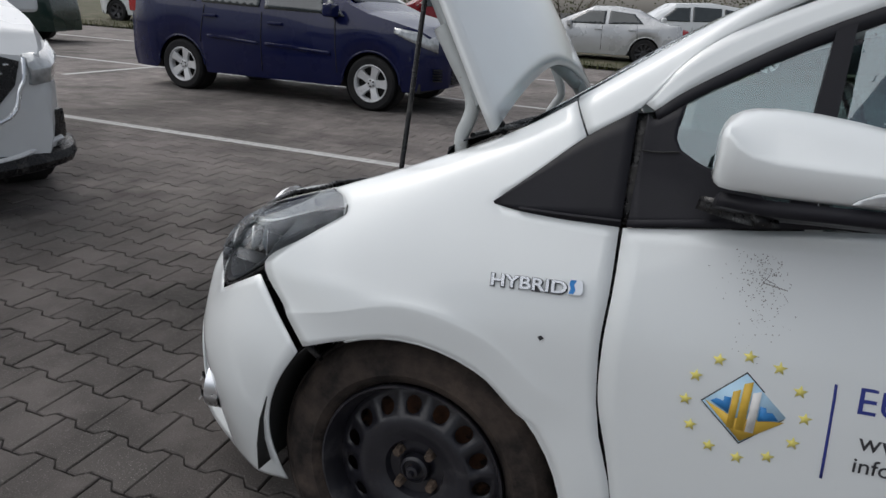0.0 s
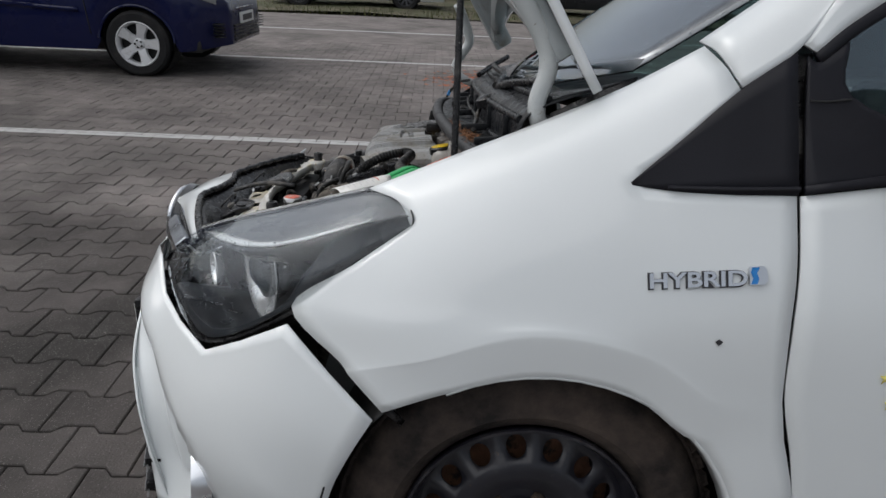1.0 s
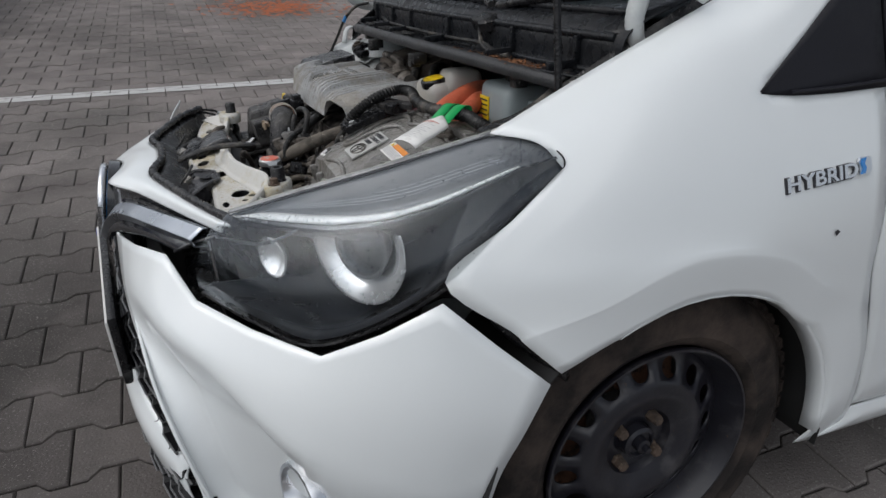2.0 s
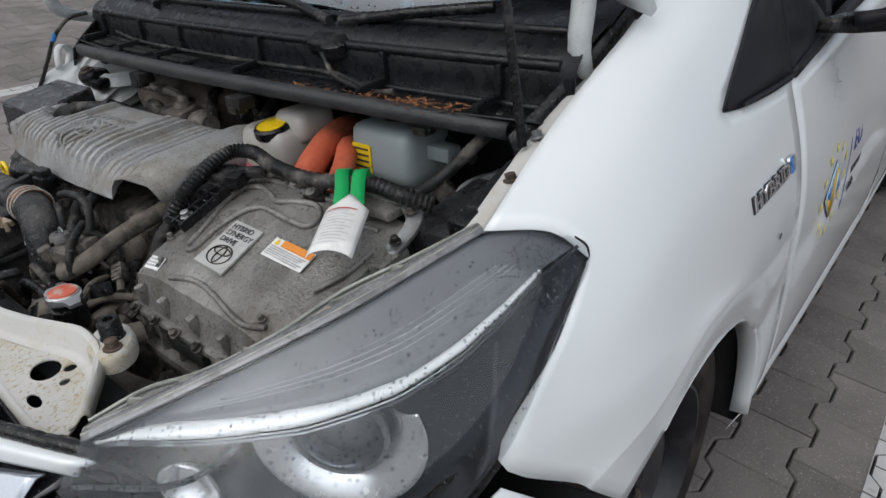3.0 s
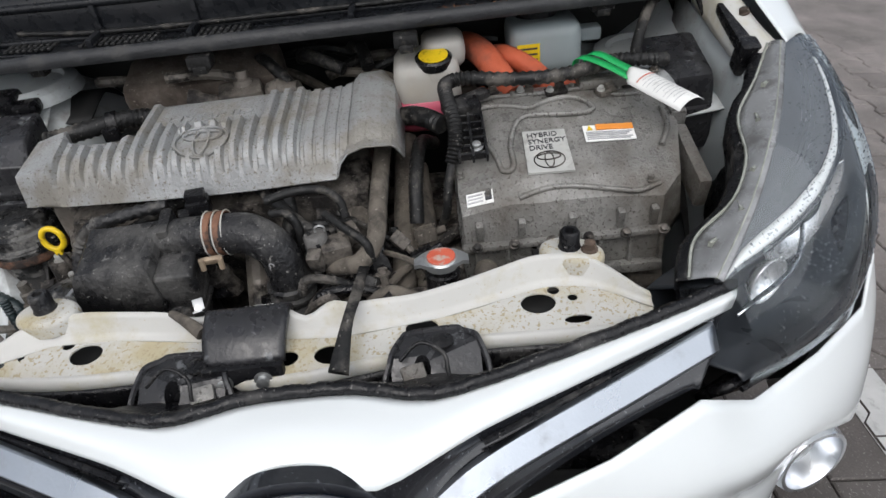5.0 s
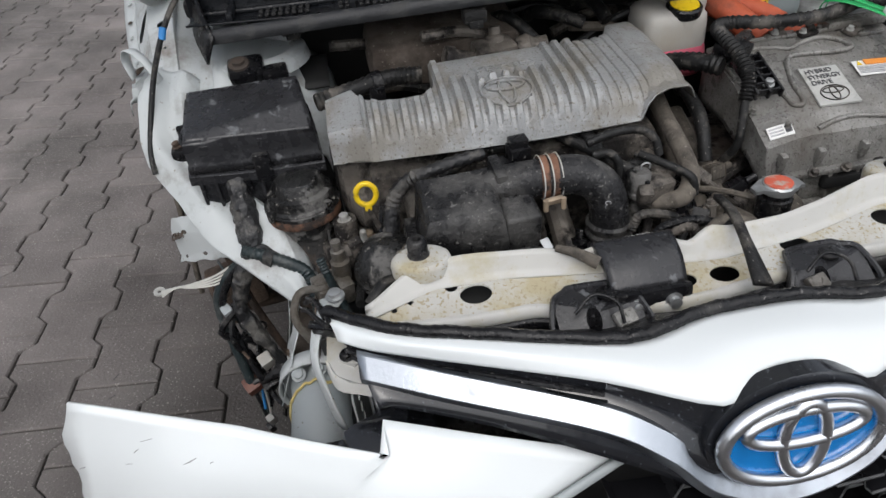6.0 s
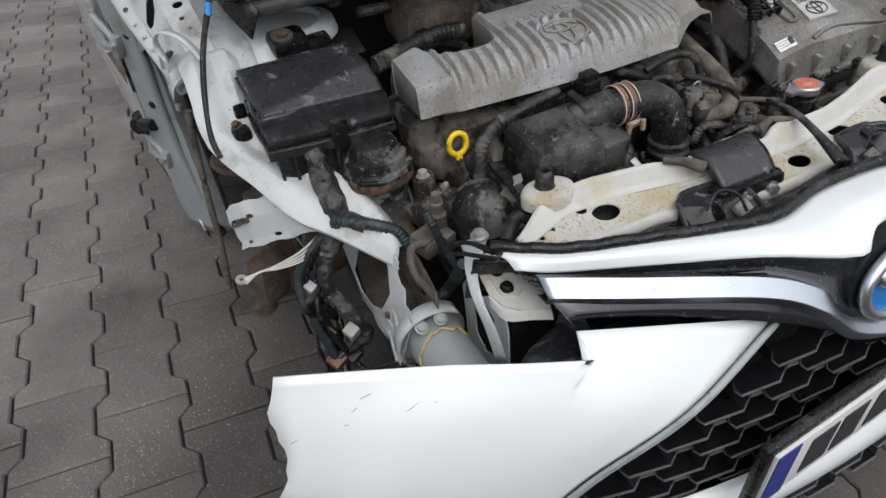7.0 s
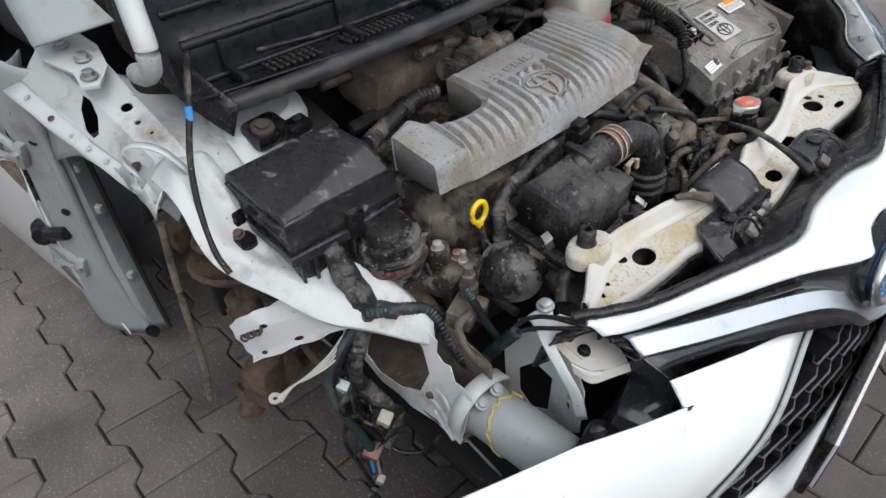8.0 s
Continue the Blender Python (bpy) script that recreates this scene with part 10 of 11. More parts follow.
hose("loom", [(0.38, 0.035, 0.70), (0.40, 0.0, 0.715), (0.405, -0.03, 0.71), (0.415, -0.02, 0.68)], 0.007, M_HOSE, car, "thin ribbed loom", 0.001, 0.006)
bm = bmesh.new()
box(bm, (0.435, 0.012, 0.690), (0.034, 0.040, 0.042), (0, 10, 15), bevel=0.006)
lathe(bm, (0.437, 0.012, 0.62), (0.05, 0, 1), [(0.014, 0), (0.015, 0.04), (0.019, 0.045), (0.019, 0.05), (0.016, 0.052)], 16)
box(bm, (0.415, 0.03, 0.705), (0.028, 0.026, 0.022), (10, 0, 25), bevel=0.004)
box(bm, (0.455, -0.012, 0.695), (0.02, 0.02, 0.03), (0, 20, -10), bevel=0.004)
part("thermostat", bm, M_DARKMETAL, car, "grimy thermostat with plugs", 40)
# many small dusty fittings in the depth between the hoses
fit_rng = random.Random(17)
for k in range(46):
    x, y = fit_rng.uniform(0.30, 0.52), fit_rng.uniform(-0.42, 0.17)
    z = fit_rng.uniform(0.56, 0.655)
    bm = bmesh.new()
    if k % 3 == 0:
        box(bm, (x, y, z), (fit_rng.uniform(0.02, 0.05), fit_rng.uniform(0.02, 0.05), fit_rng.uniform(0.02, 0.05)), (fit_rng.uniform(-40, 40), fit_rng.uniform(-40, 40), fit_rng.uniform(0, 90)), bevel=0.004)
    elif k % 3 == 1:
        a = fit_rng.uniform(0, 6.28)
        d = Vector((math.cos(a), math.sin(a), fit_rng.uniform(-0.3, 0.5))) * 0.07
        p = Vector((x, y, z))
        tube(bm, [p - d, p + Vector((0, 0, 0.015)), p + d], fit_rng.uniform(0.004, 0.010), 8, 10)
    else:
        lathe(bm, (x, y, z), (fit_rng.uniform(-0.6, 0.6), fit_rng.uniform(-0.6, 0.6), 1), [(0, -0.03), (0.014, -0.03), (0.014, 0.0), (0.019, 0.003), (0.019, 0.012), (0.009, 0.014), (0.008, 0.024), (0, 0.024)], 12)
    part("fitting", bm, (M_BLACK, M_DARKMETAL, M_HOSE, M_TANHOSE)[k % 4], engine, "", 30)
for k in range(26):
    x, y = fit_rng.uniform(-0.02, 0.12), fit_rng.uniform(-0.40, 0.42)
    z = fit_rng.uniform(0.70, 0.82)
    bm = bmesh.new()
    if k % 2:
        box(bm, (x, y, z), (0.03, fit_rng.uniform(0.02, 0.06), 0.03), (fit_rng.uniform(-40, 40), fit_rng.uniform(-30, 30), 0), bevel=0.005)
    else:
        p = Vector((x, y, z))
        d = Vector((fit_rng.uniform(-0.3, 0.3), 1, fit_rng.uniform(-0.4, 0.4))) * 0.08
        tube(bm, [p - d, p + Vector((0.01, 0, 0.02)), p + d], fit_rng.uniform(0.006, 0.013), 8, 10)
    part("fitting", bm, (M_HOSE, M_DARKMETAL, M_TANHOSE)[k % 3], engine, "", 30)

# connectors, bolts and thin pipes between the elbow and the inverter
SMALL = (M_BLACK, M_DARKMETAL, M_HOSE, M_DUSTBLACK, M_BLACK, M_TANHOSE, M_DARKMETAL)
for k in range(60):
    x, y = fit_rng.uniform(0.34, 0.535), fit_rng.uniform(-0.02, 0.135)
    z = fit_rng.uniform(0.595, 0.685) - 0.12 * max(0.0, x - 0.45)
    turn = (fit_rng.uniform(-40, 40), fit_rng.uniform(-40, 40), fit_rng.uniform(0, 180))
    bm = bmesh.new()
    if k % 4 == 0:
        box(bm, (x, y, z), (0.026, 0.018, 0.016), turn, bevel=0.002)
        m = pose(x, y, z, *turn)
        for q in (-0.007, 0.0, 0.007):
            box(bm, m @ Vector((q, 0, 0.008)), (0.003, 0.015, 0.003), turn)
        rod(bm, m @ Vector((0.012, 0, 0)), m @ Vector((0.030, 0, 0)), 0.0055, 10)
    elif k % 4 == 1:
        lathe(bm, (x, y, z), (turn[0] / 50, turn[1] / 50, 1), [(0, -0.02), (0.006, -0.02), (0.006, 0.0), (0.010, 0.001), (0.010, 0.003), (0.0065, 0.003), (0.0065, 0.009), (0, 0.009)], 8)
    elif k % 4 == 2:
        p = Vector((x, y, z))
        d = Vector((fit_rng.uniform(-1, 1), fit_rng.uniform(-1, 1), 0.2)).normalized() * 0.05
        tube(bm, [p - d, p + Vector((0, 0, 0.012)), p + d, p + d * 1.3 - Vector((0, 0, 0.03))], 0.0055, 9, 14, 0.0011, 0.007)
    else:
        p = Vector((x, y, z))
        d = Vector((fit_rng.uniform(-1, 1), fit_rng.uniform(-1, 1), fit_rng.uniform(-0.3, 0.3))).normalized() * 0.06
        tube(bm, [p - d, p + Vector((0.008, 0, 0.010)), p + d], fit_rng.uniform(0.002, 0.0045), 7, 12)
    part("fitting", bm, SMALL[k % 7], engine, "", 30)

# --- paper bottle tag tied to the loom with a green ribbon
tag = thing("paper_tag", car.matrix_world @ pose(0.29, 0.50, 0.80), "curled white paper tag on a green ribbon tied to the loom", "tag")


def tag_row(k, lift=0.0):
    """Points across the tag, curled into a half round."""
    a, b = Vector((0.255, 0.447, 0.812)), Vector((0.345, 0.505, 0.800))
    ax = (b - a)
    c = a + ax * k
    side = Vector((-ax.y, ax.x, 0)).normalized()
    w = 0.026 if k > 0.16 else 0.010 + 0.016 * (k / 0.16)
    pts = []
    for i in range(9):
        q = (i / 8 - 0.5) * 2.1
        pts.append(c + side * (w * math.sin(q) / math.sin(1.05)) + Vector((0, 0, (0.020 + lift) * math.cos(q) - 0.006 * k)))
    return [p - Vector((0.29, 0.50, 0.80)) for p in pts]


bm = bmesh.new()
grid(bm, [tag_row(k) for k in (0, 0.08, 0.16, 0.3, 0.5, 0.75, 1.0)])
part("paper", bm, M_LABEL, tag, "white printed paper", 60, thick=0.0006)
for k in range(12):
    bm = bmesh.new()
    rowp = [tag_row(0.26 + 0.055 * k + d, 0.0012)[1 + (k % 3 == 1):7 - (k % 2)] for d in (0.0, 0.009 if k else 0.022)]
    grid(bm, rowp)
    part("print_line", bm, M_PALEINK if k != 0 else M_REDCAP, tag, "line of small print", 180)
for off in (-0.010, 0.010):
    bm = bmesh.new()
    pts = [(0.262 + off * 0.7, 0.450 - off * 0.7, 0.822), (0.235 + off * 0.7, 0.425 - off * 0.7, 0.832), (0.214 + off * 0.6, 0.405 - off, 0.838), (0.196 + off * 0.6, 0.392 - off, 0.834), (0.190 + off * 0.6, 0.388 - off, 0.815)]
    rows = []
    for p in spline(pts, 16):
        q = p - Vector((0.29, 0.50, 0.80))
        s = Vector((0.7, -0.7, 0)) * 0.0088
        rows.append([q - s, q + s])
    grid(bm, rows)
    part("ribbon", bm, M_GREEN, tag, "green ribbon", 60, thick=0.0008)


# ---------------------------------------------------------------- stripped right front corner
# upper apron rail: a pressed box with holes and a spot-welded outer flange
RAIL_C = [(-0.190, -0.668, 0.948), (-0.09, -0.665, 0.918), (-0.02, -0.665, 0.893), (0.04, -0.660, 0.862), (0.105, -0.655, 0.822)]
RAIL_B = [(-0.195, -0.722, 0.942), (-0.09, -0.714, 0.910), (-0.02, -0.708, 0.885), (0.04, -0.700, 0.852), (0.105, -0.690, 0.812)]
RAIL_A = [(-0.200, -0.762, 0.902), (-0.09, -0.748, 0.866), (-0.02, -0.735, 0.842), (0.04, -0.720, 0.818), (0.105, -0.705, 0.792)]
RAIL_F = [(-0.212, -0.790, 0.892), (-0.10, -0.772, 0.858), (-0.03, -0.757, 0.834), (0.03, -0.742, 0.810), (0.095, -0.726, 0.784)]


def rail_face(first, last):
    """Place u along the rail 0 to 1, w across from first to last."""
    a, b = spline(first, 20), spline(last, 20)

    def put(u, w, d):
        k = min(19, int(u * 20))
        f = u * 20 - k
        p, q = a[k].lerp(a[k + 1], f), b[k].lerp(b[k + 1], f)
        return p.lerp(q, w) + Vector((0, 0, d))
    return put


us = [i / 24 for i in range(25)]
strip = [(u, 0) for u in us] + [(u, 1) for u in reversed(us)]
bm = bmesh.new()
plate(bm, strip, [circle2(0.53, 0.42, 0.030, 16, 0.20), circle2(0.64, 0.50, 0.016, 12, 0.11), circle2(0.73, 0.40, 0.010, 8, 0.08)], 0.002, rail_face(RAIL_C, RAIL_B))
apron_rail = part("apron_rail", bm, M_PRIMER, car, "white apron rail with round holes", 40)
bm = bmesh.new()
plate(bm, strip, [[(0.30, 0.10), (0.36, 0.06), (0.44, 0.30), (0.47, 0.70), (0.44, 0.90), (0.38, 0.86), (0.31, 0.45)]], 0.002, rail_face(RAIL_B, RAIL_A))
part("rail_side", bm, M_PRIMER, apron_rail, "rail side with a large opening", 40)
bm = bmesh.new()
loft(bm, [RAIL_A, RAIL_F], 20, 3)
for v in bm.verts:
    v.co.z += 0.003 * noise.noise(v.co * 30)
part("weld_flange", bm, M_PRIMER, apron_rail, "spot-welded outer flange", 40, thick=0.002)
bm = bmesh.new()
loft(bm, [RAIL_C, [(x, y + 0.002, z - 0.05) for x, y, z in RAIL_C]], 16, 3)
part("rail_inner", bm, M_PRIMER, apron_rail, "rail inner side", 40, thick=0.002)
face = rail_face(RAIL_A, RAIL_F)
for k in range(7):
    bolt("weld_mark", face(0.08 + 0.13 * k, 0.5, 0.002), (0, -0.4, 1), 0.0035, M_RUST if k in (1, 6) else M_PRIMER, apron_rail, "", 0.003)
# sheet below the flange, cut out over the wheel
bm = bmesh.new()
SK = [(-0.215, -0.775, 0.760), (-0.11, -0.752, 0.800), (-0.04, -0.735, 0.795), (0.02, -0.720, 0.780), (0.085, -0.705, 0.745)]
loft(bm, [RAIL_A, [(0.5 * (a[0] + b[0]), 0.5 * (a[1] + b[1]) + 0.012, 0.5 * (a[2] + b[2])) for a, b in zip(RAIL_A, SK)], SK], 18, 4)
for v in bm.verts:
    v.co.y += 0.006 * noise.noise(v.co * 20)
part("rail_skirt", bm, M_SHADEGREY, apron_rail, "sheet below the rail in shade-greyed paint", 40, thick=0.002)
# hinge bracket bolted on the rail's rear end
bm = bmesh.new()
plate(bm, [(-0.200, -0.728), (-0.188, -0.668), (-0.120, -0.660), (-0.060, -0.672), (-0.018, -0.702), (-0.030, -0.722), (-0.070, -0.716), (-0.130, -0.735)], [circle2(-0.172, -0.715, 0.006, 10)], 0.004, lambda u, w, d: Vector((u, w, 0.938 - 0.16 * (u + 0.10) + d)))
hb = part("hinge_bracket", bm, M_PRIMER, apron_rail, "white hinge bracket with bolts", 30)
for x, y in ((-0.146, -0.700), (-0.092, -0.692), (-0.042, -0.704)):
    bolt("bracket_bolt", (x, y, 0.941 - 0.16 * (x + 0.10)), (0.15, 0, 1), 0.008, M_SILVER, hb, "bolt", 0.009)
# crumpled end of the rail with a torn strap
bm = bmesh.new()
crumple = []
for i in range(16):
    k = i / 15
    crumple.append([Vector((0.015 + 0.105 * k + 0.010 * math.sin(j * 1.3), -0.738 + 0.085 * j / 11, 0.846 - 0.030 * k - 0.020 * (2 * j / 11 - 1) ** 2 + 0.024 * noise.noise(Vector((i * 0.42, j * 0.5, 2.0))) + 0.010 * noise.noise(Vector((i * 1.1, j * 1.3, 5.0))))) for j in range(12)])
grid(bm, crumple)
part("crumpled_metal", bm, M_PRIMER, apron_rail, "crumpled white sheet metal", 30, thick=0.0015)
bm = bmesh.new()
loft(bm, [[(0.075, -0.725, 0.835), (0.060, -0.730, 0.862), (0.078, -0.715, 0.880), (0.105, -0.690, 0.872), (0.118, -0.672, 0.838)], [(0.092, -0.728, 0.832), (0.078, -0.738, 0.860), (0.092, -0.725, 0.882), (0.118, -0.698, 0.872), (0.132, -0.678, 0.835)]], 16, 2)
part("bent_strap", bm, M_PRIMER, apron_rail, "bent strap of torn sheet", 30, thick=0.002)
bolt("rail_hole", (0.062, -0.722, 0.836), (0.2, -0.5, 1), 0.007, M_RUST, apron_rail, "rusty hole edge", 0.003)

# folded white sheet that runs from the rail's end, outside the fuse box, down to the frame rail
def creased(v):
    """Small buckles and long soft folds in bent sheet metal."""
    fold = noise.noise(Vector((v.x * 9 - v.z * 4, v.y * 16, v.z * 9)))
    ridge = 1 - 2 * abs(noise.noise(Vector((v.x * 24, v.y * 34, v.z * 16 + 3.1))))
    return Vector((0.35, -0.35, 0.85)) * (0.007 * fold + 0.0035 * ridge) + Vector((0.1, 0, 0.25)) * 0.004 * noise.noise(v * 70)


bm = bmesh.new()
BAND_O = [(0.082, -0.714, 0.832), (0.150, -0.711, 0.815), (0.205, -0.710, 0.742), (0.260, -0.668, 0.688), (0.310, -0.632, 0.648), (0.347, -0.588, 0.622), (0.396, -0.514, 0.566)]
BAND_M = [(0.086, -0.690, 0.848), (0.148, -0.692, 0.826), (0.200, -0.690, 0.758), (0.252, -0.648, 0.706), (0.300, -0.606, 0.668), (0.340, -0.562, 0.636), (0.394, -0.508, 0.573)]
BAND_V = [(0.090, -0.665, 0.838), (0.150, -0.668, 0.806), (0.198, -0.664, 0.744), (0.246, -0.622, 0.700), (0.291, -0.580, 0.667), (0.334, -0.541, 0.636), (0.390, -0.504, 0.576)]
BAND_I = [(0.095, -0.640, 0.836), (0.150, -0.640, 0.802), (0.195, -0.636, 0.742), (0.238, -0.598, 0.706), (0.282, -0.550, 0.680), (0.326, -0.518, 0.645), (0.384, -0.498, 0.584)]
lips = [[(x + 0.003, y + 0.004, z - 0.012) for x, y, z in BAND_O], [(x + 0.001, y - 0.001, z - 0.004) for x, y, z in BAND_O]]
loft(bm, lips + [BAND_O, BAND_M, BAND_V, BAND_I, [(x - 0.012, y + 0.020, z - 0.030) for x, y, z in BAND_I]], 60, 4)
for v in bm.verts:
    v.co += creased(v.co)
apron = part("inner_apron", bm, M_PRIMER, car, "buckled white inner apron", 24, thick=0.0015)
bm = bmesh.new()
loft(bm, [[(-0.10, -0.664, 0.905), (0.00, -0.662, 0.872), (0.07, -0.664, 0.838), (0.13, -0.690, 0.780)],
          [(-0.10, -0.625, 0.885), (0.00, -0.620, 0.852), (0.07, -0.622, 0.826), (0.14, -0.640, 0.790)],
          [(-0.10, -0.560, 0.860), (0.00, -0.555, 0.835), (0.07, -0.560, 0.822), (0.14, -0.570, 0.792)],
          [(-0.10, -0.490, 0.845), (0.00, -0.485, 0.828), (0.07, -0.480, 0.815), (0.14, -0.475, 0.785)]], 20, 6)
for v in bm.verts:
    v.co.z += 0.007 * noise.noise(v.co * 18) + 0.003 * noise.noise(v.co * 50)
part("apron_top", bm, M_PRIMER, apron, "folded white sheet beside the strut tower", 30, thick=0.002)
# torn flap with bolt holes
fa, fb, fc, fd = Vector((0.190, -0.722, 0.618)), Vector((0.225, -0.720, 0.562)), Vector((0.330, -0.605, 0.625)), Vector((0.250, -0.655, 0.668))


def flap_put(u, w, d):
    p = fa.lerp(fd, u).lerp(fb.lerp(fc, u), w)
    return p + Vector((0.3, -0.6, 0.7)) * (0.010 * math.sin(u * 5.5) * (1 - w) + 0.004 * math.sin(w * 6) + d)


us = [i / 10 for i in range(11)]
bm = bmesh.new()
plate(bm, [(u, 0.0 + 0.02 * math.sin(u * 20)) for u in us] + [(1, k / 6) for k in range(1, 6)] + [(u, 1.0 - 0.03 * math.sin(u * 17)) for u in reversed(us)] + [(0.0 + 0.03 * (k % 2), 1 - k / 6) for k in range(1, 6)],
      [circle2(0.16, 0.86, 0.035, 10, 0.05), circle2(0.55, 0.84, 0.05, 10, 0.05), circle2(0.42, 0.36, 0.05, 10, 0.05), circle2(0.14, 0.38, 0.04, 10, 0.06), circle2(0.24, 0.40, 0.04, 10, 0.06), circle2(0.33, 0.42, 0.04, 10, 0.06)], 0.0015, flap_put)
flap = part("torn_flap", bm, M_PRIMER, apron, "torn white flap with bolt holes", 30)
for u in (0.14, 0.24, 0.33):
    p = flap_put(u, 0.40, 0.001)
    bm = bmesh.new()
    lathe(bm, p, (0.3, -0.6, 0.7), [(0.0050, 0), (0.0050, 0.002), (0.0085, 0.001), (0.0085, 0.0)], 14)
    part("rust_ring", bm, M_RUST, flap, "rust round a hole", 30)

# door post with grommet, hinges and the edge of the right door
# the post's grey includes shade on faces turned down and back
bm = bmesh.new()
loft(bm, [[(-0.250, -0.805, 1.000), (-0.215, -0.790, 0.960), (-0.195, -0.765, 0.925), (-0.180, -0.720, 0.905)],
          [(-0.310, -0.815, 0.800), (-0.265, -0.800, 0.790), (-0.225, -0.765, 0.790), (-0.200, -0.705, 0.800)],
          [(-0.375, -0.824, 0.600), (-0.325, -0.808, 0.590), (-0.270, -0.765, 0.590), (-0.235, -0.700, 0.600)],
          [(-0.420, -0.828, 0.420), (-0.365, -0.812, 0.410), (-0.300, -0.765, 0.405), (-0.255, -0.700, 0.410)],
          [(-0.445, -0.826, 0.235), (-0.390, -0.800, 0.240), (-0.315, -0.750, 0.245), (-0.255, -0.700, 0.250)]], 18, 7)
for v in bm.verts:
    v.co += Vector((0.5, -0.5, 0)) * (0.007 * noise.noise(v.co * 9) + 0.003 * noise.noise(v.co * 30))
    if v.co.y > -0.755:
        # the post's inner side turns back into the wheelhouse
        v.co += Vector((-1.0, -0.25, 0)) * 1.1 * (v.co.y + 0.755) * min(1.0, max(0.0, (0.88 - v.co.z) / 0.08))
post = part("door_post", bm, M_SHADEGREY, car, "door post in paint greyed for shade, with dirt streaks", 50, thick=0.004)
bm = bmesh.new()
lathe(bm, (-0.385, -0.824, 0.556), (0.75, -0.65, 0.1), [(0.030, 0.0), (0.030, 0.008), (0.020, 0.014), (0.018, 0.03), (0, 0.03)], 20)
part("grommet", bm, M_BLACK, post, "black rubber grommet", 40)
bm = bmesh.new()
tube(bm, [(-0.375, -0.830, 0.56), (-0.34, -0.825, 0.57), (-0.31, -0.805, 0.575)], 0.014, 8, 10)
part("door_loom", bm, M_BLACK, post, "black door loom", 40)
for z, x in ((0.775, -0.345), (0.485, -0.415)):
    bm = bmesh.new()
    box(bm, (x - 0.012, -0.822, z + 0.020), (0.008, 0.036, 0.105), (0, 18, 38), bevel=0.004, segs=3)
    rod(bm, (x + 0.006, -0.832, z - 0.030), (x + 0.006, -0.832, z + 0.050), 0.0075)
    tube(bm, [(x + 0.004, -0.834, z + 0.036), (x + 0.034, -0.830, z + 0.040), (x + 0.060, -0.818, z + 0.022), (x + 0.078, -0.808, z - 0.004)], 0.0072, 8, 18)
    tube(bm, [(x + 0.004, -0.834, z - 0.016), (x + 0.034, -0.828, z - 0.014), (x + 0.070, -0.812, z - 0.016)], 0.0062, 8, 14)
    box(bm, (x + 0.080, -0.808, z - 0.008), (0.016, 0.018, 0.048), (0, 18, 38), bevel=0.004)
    hg = part("door_hinge", bm, M_SHADEGREY, post, "painted door hinge with two arms", 40)
    for dz in (0.058, -0.020):
        bolt("hinge_bolt", (x - 0.006, -0.829, z + dz), (0.7, -0.7, 0), 0.009, M_SHADEGREY, hg, "painted bolt head", 0.010)
    bolt("hinge_bolt", (x + 0.086, -0.816, z - 0.004), (0.7, -0.7, 0.1), 0.007, M_SILVER, hg, "bolt head", 0.008)
    bm = bmesh.new()
    plate(bm, [(-0.016, 0.0), (-0.006, 0.004), (0.012, 0.0), (0.010, -0.034), (0.002, -0.066), (-0.006, -0.040)], [], 0.0008, lambda u, w, d: Vector((x + u, -0.8225 + 0.8 * u - d - 0.004, z - 0.045 + w)))
    part("rust_streak", bm, M_GRIMESTAIN, post, "brown stain below the hinge", 30)
bm = bmesh.new()
loft(bm, [[(-0.21, -0.63, 0.98), (-0.16, -0.61, 0.90), (-0.10, -0.58, 0.80)], [(-0.26, -0.69, 0.60), (-0.21, -0.66, 0.60), (-0.12, -0.60, 0.60)], [(-0.28, -0.69, 0.26), (-0.20, -0.64, 0.26), (-0.10, -0.58, 0.30)]], 10, 5)
for v in bm.verts:
    v.co.y += 0.11
part("wheelhouse_panel", bm, M_RAILIN, car, "muddy dark wheelhouse panel", 50, thick=0.004)
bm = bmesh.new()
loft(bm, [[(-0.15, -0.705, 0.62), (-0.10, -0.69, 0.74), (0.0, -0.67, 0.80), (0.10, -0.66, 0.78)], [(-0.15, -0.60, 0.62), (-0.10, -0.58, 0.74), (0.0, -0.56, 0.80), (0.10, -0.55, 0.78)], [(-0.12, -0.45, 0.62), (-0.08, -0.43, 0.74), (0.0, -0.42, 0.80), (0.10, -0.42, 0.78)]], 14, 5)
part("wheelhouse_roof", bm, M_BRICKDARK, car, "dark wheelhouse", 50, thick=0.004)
def swing(bm):
    """Turn a part of the right door about its hinges: the door stands a little open."""
    m = Matrix.Translation((-0.36, -0.80, 0)) @ Matrix.Rotation(radians(7), 4, "Z") @ Matrix.Translation((0.36, 0.80, 0))
    bmesh.ops.transform(bm, matrix=m, verts=bm.verts)


bm = bmesh.new()
loft(bm, [mirror(D0), mirror(D1), mirror(D2), mirror(D3), mirror(D4), mirror(D5), mirror(D6)], 20, 4)
swing(bm)
rdoor = part("front_door", bm, M_PAINT, car, "white right front door", 60, thick=0.006)
bm = bmesh.new()
edge = mirror([D0[0], D1[0], D2[0], D3[0], D4[0], D5[0], D6[0]])
loft(bm, [edge, [(x - 0.02, y + 0.030, z) for x, y, z in edge], [(x - 0.05, y + 0.055, z) for x, y, z in edge]], 20, 4)
swing(bm)
part("door_edge", bm, M_SHADEGREY, rdoor, "inner door edge in shade-greyed paint", 60, thick=0.003)
bm = bmesh.new()
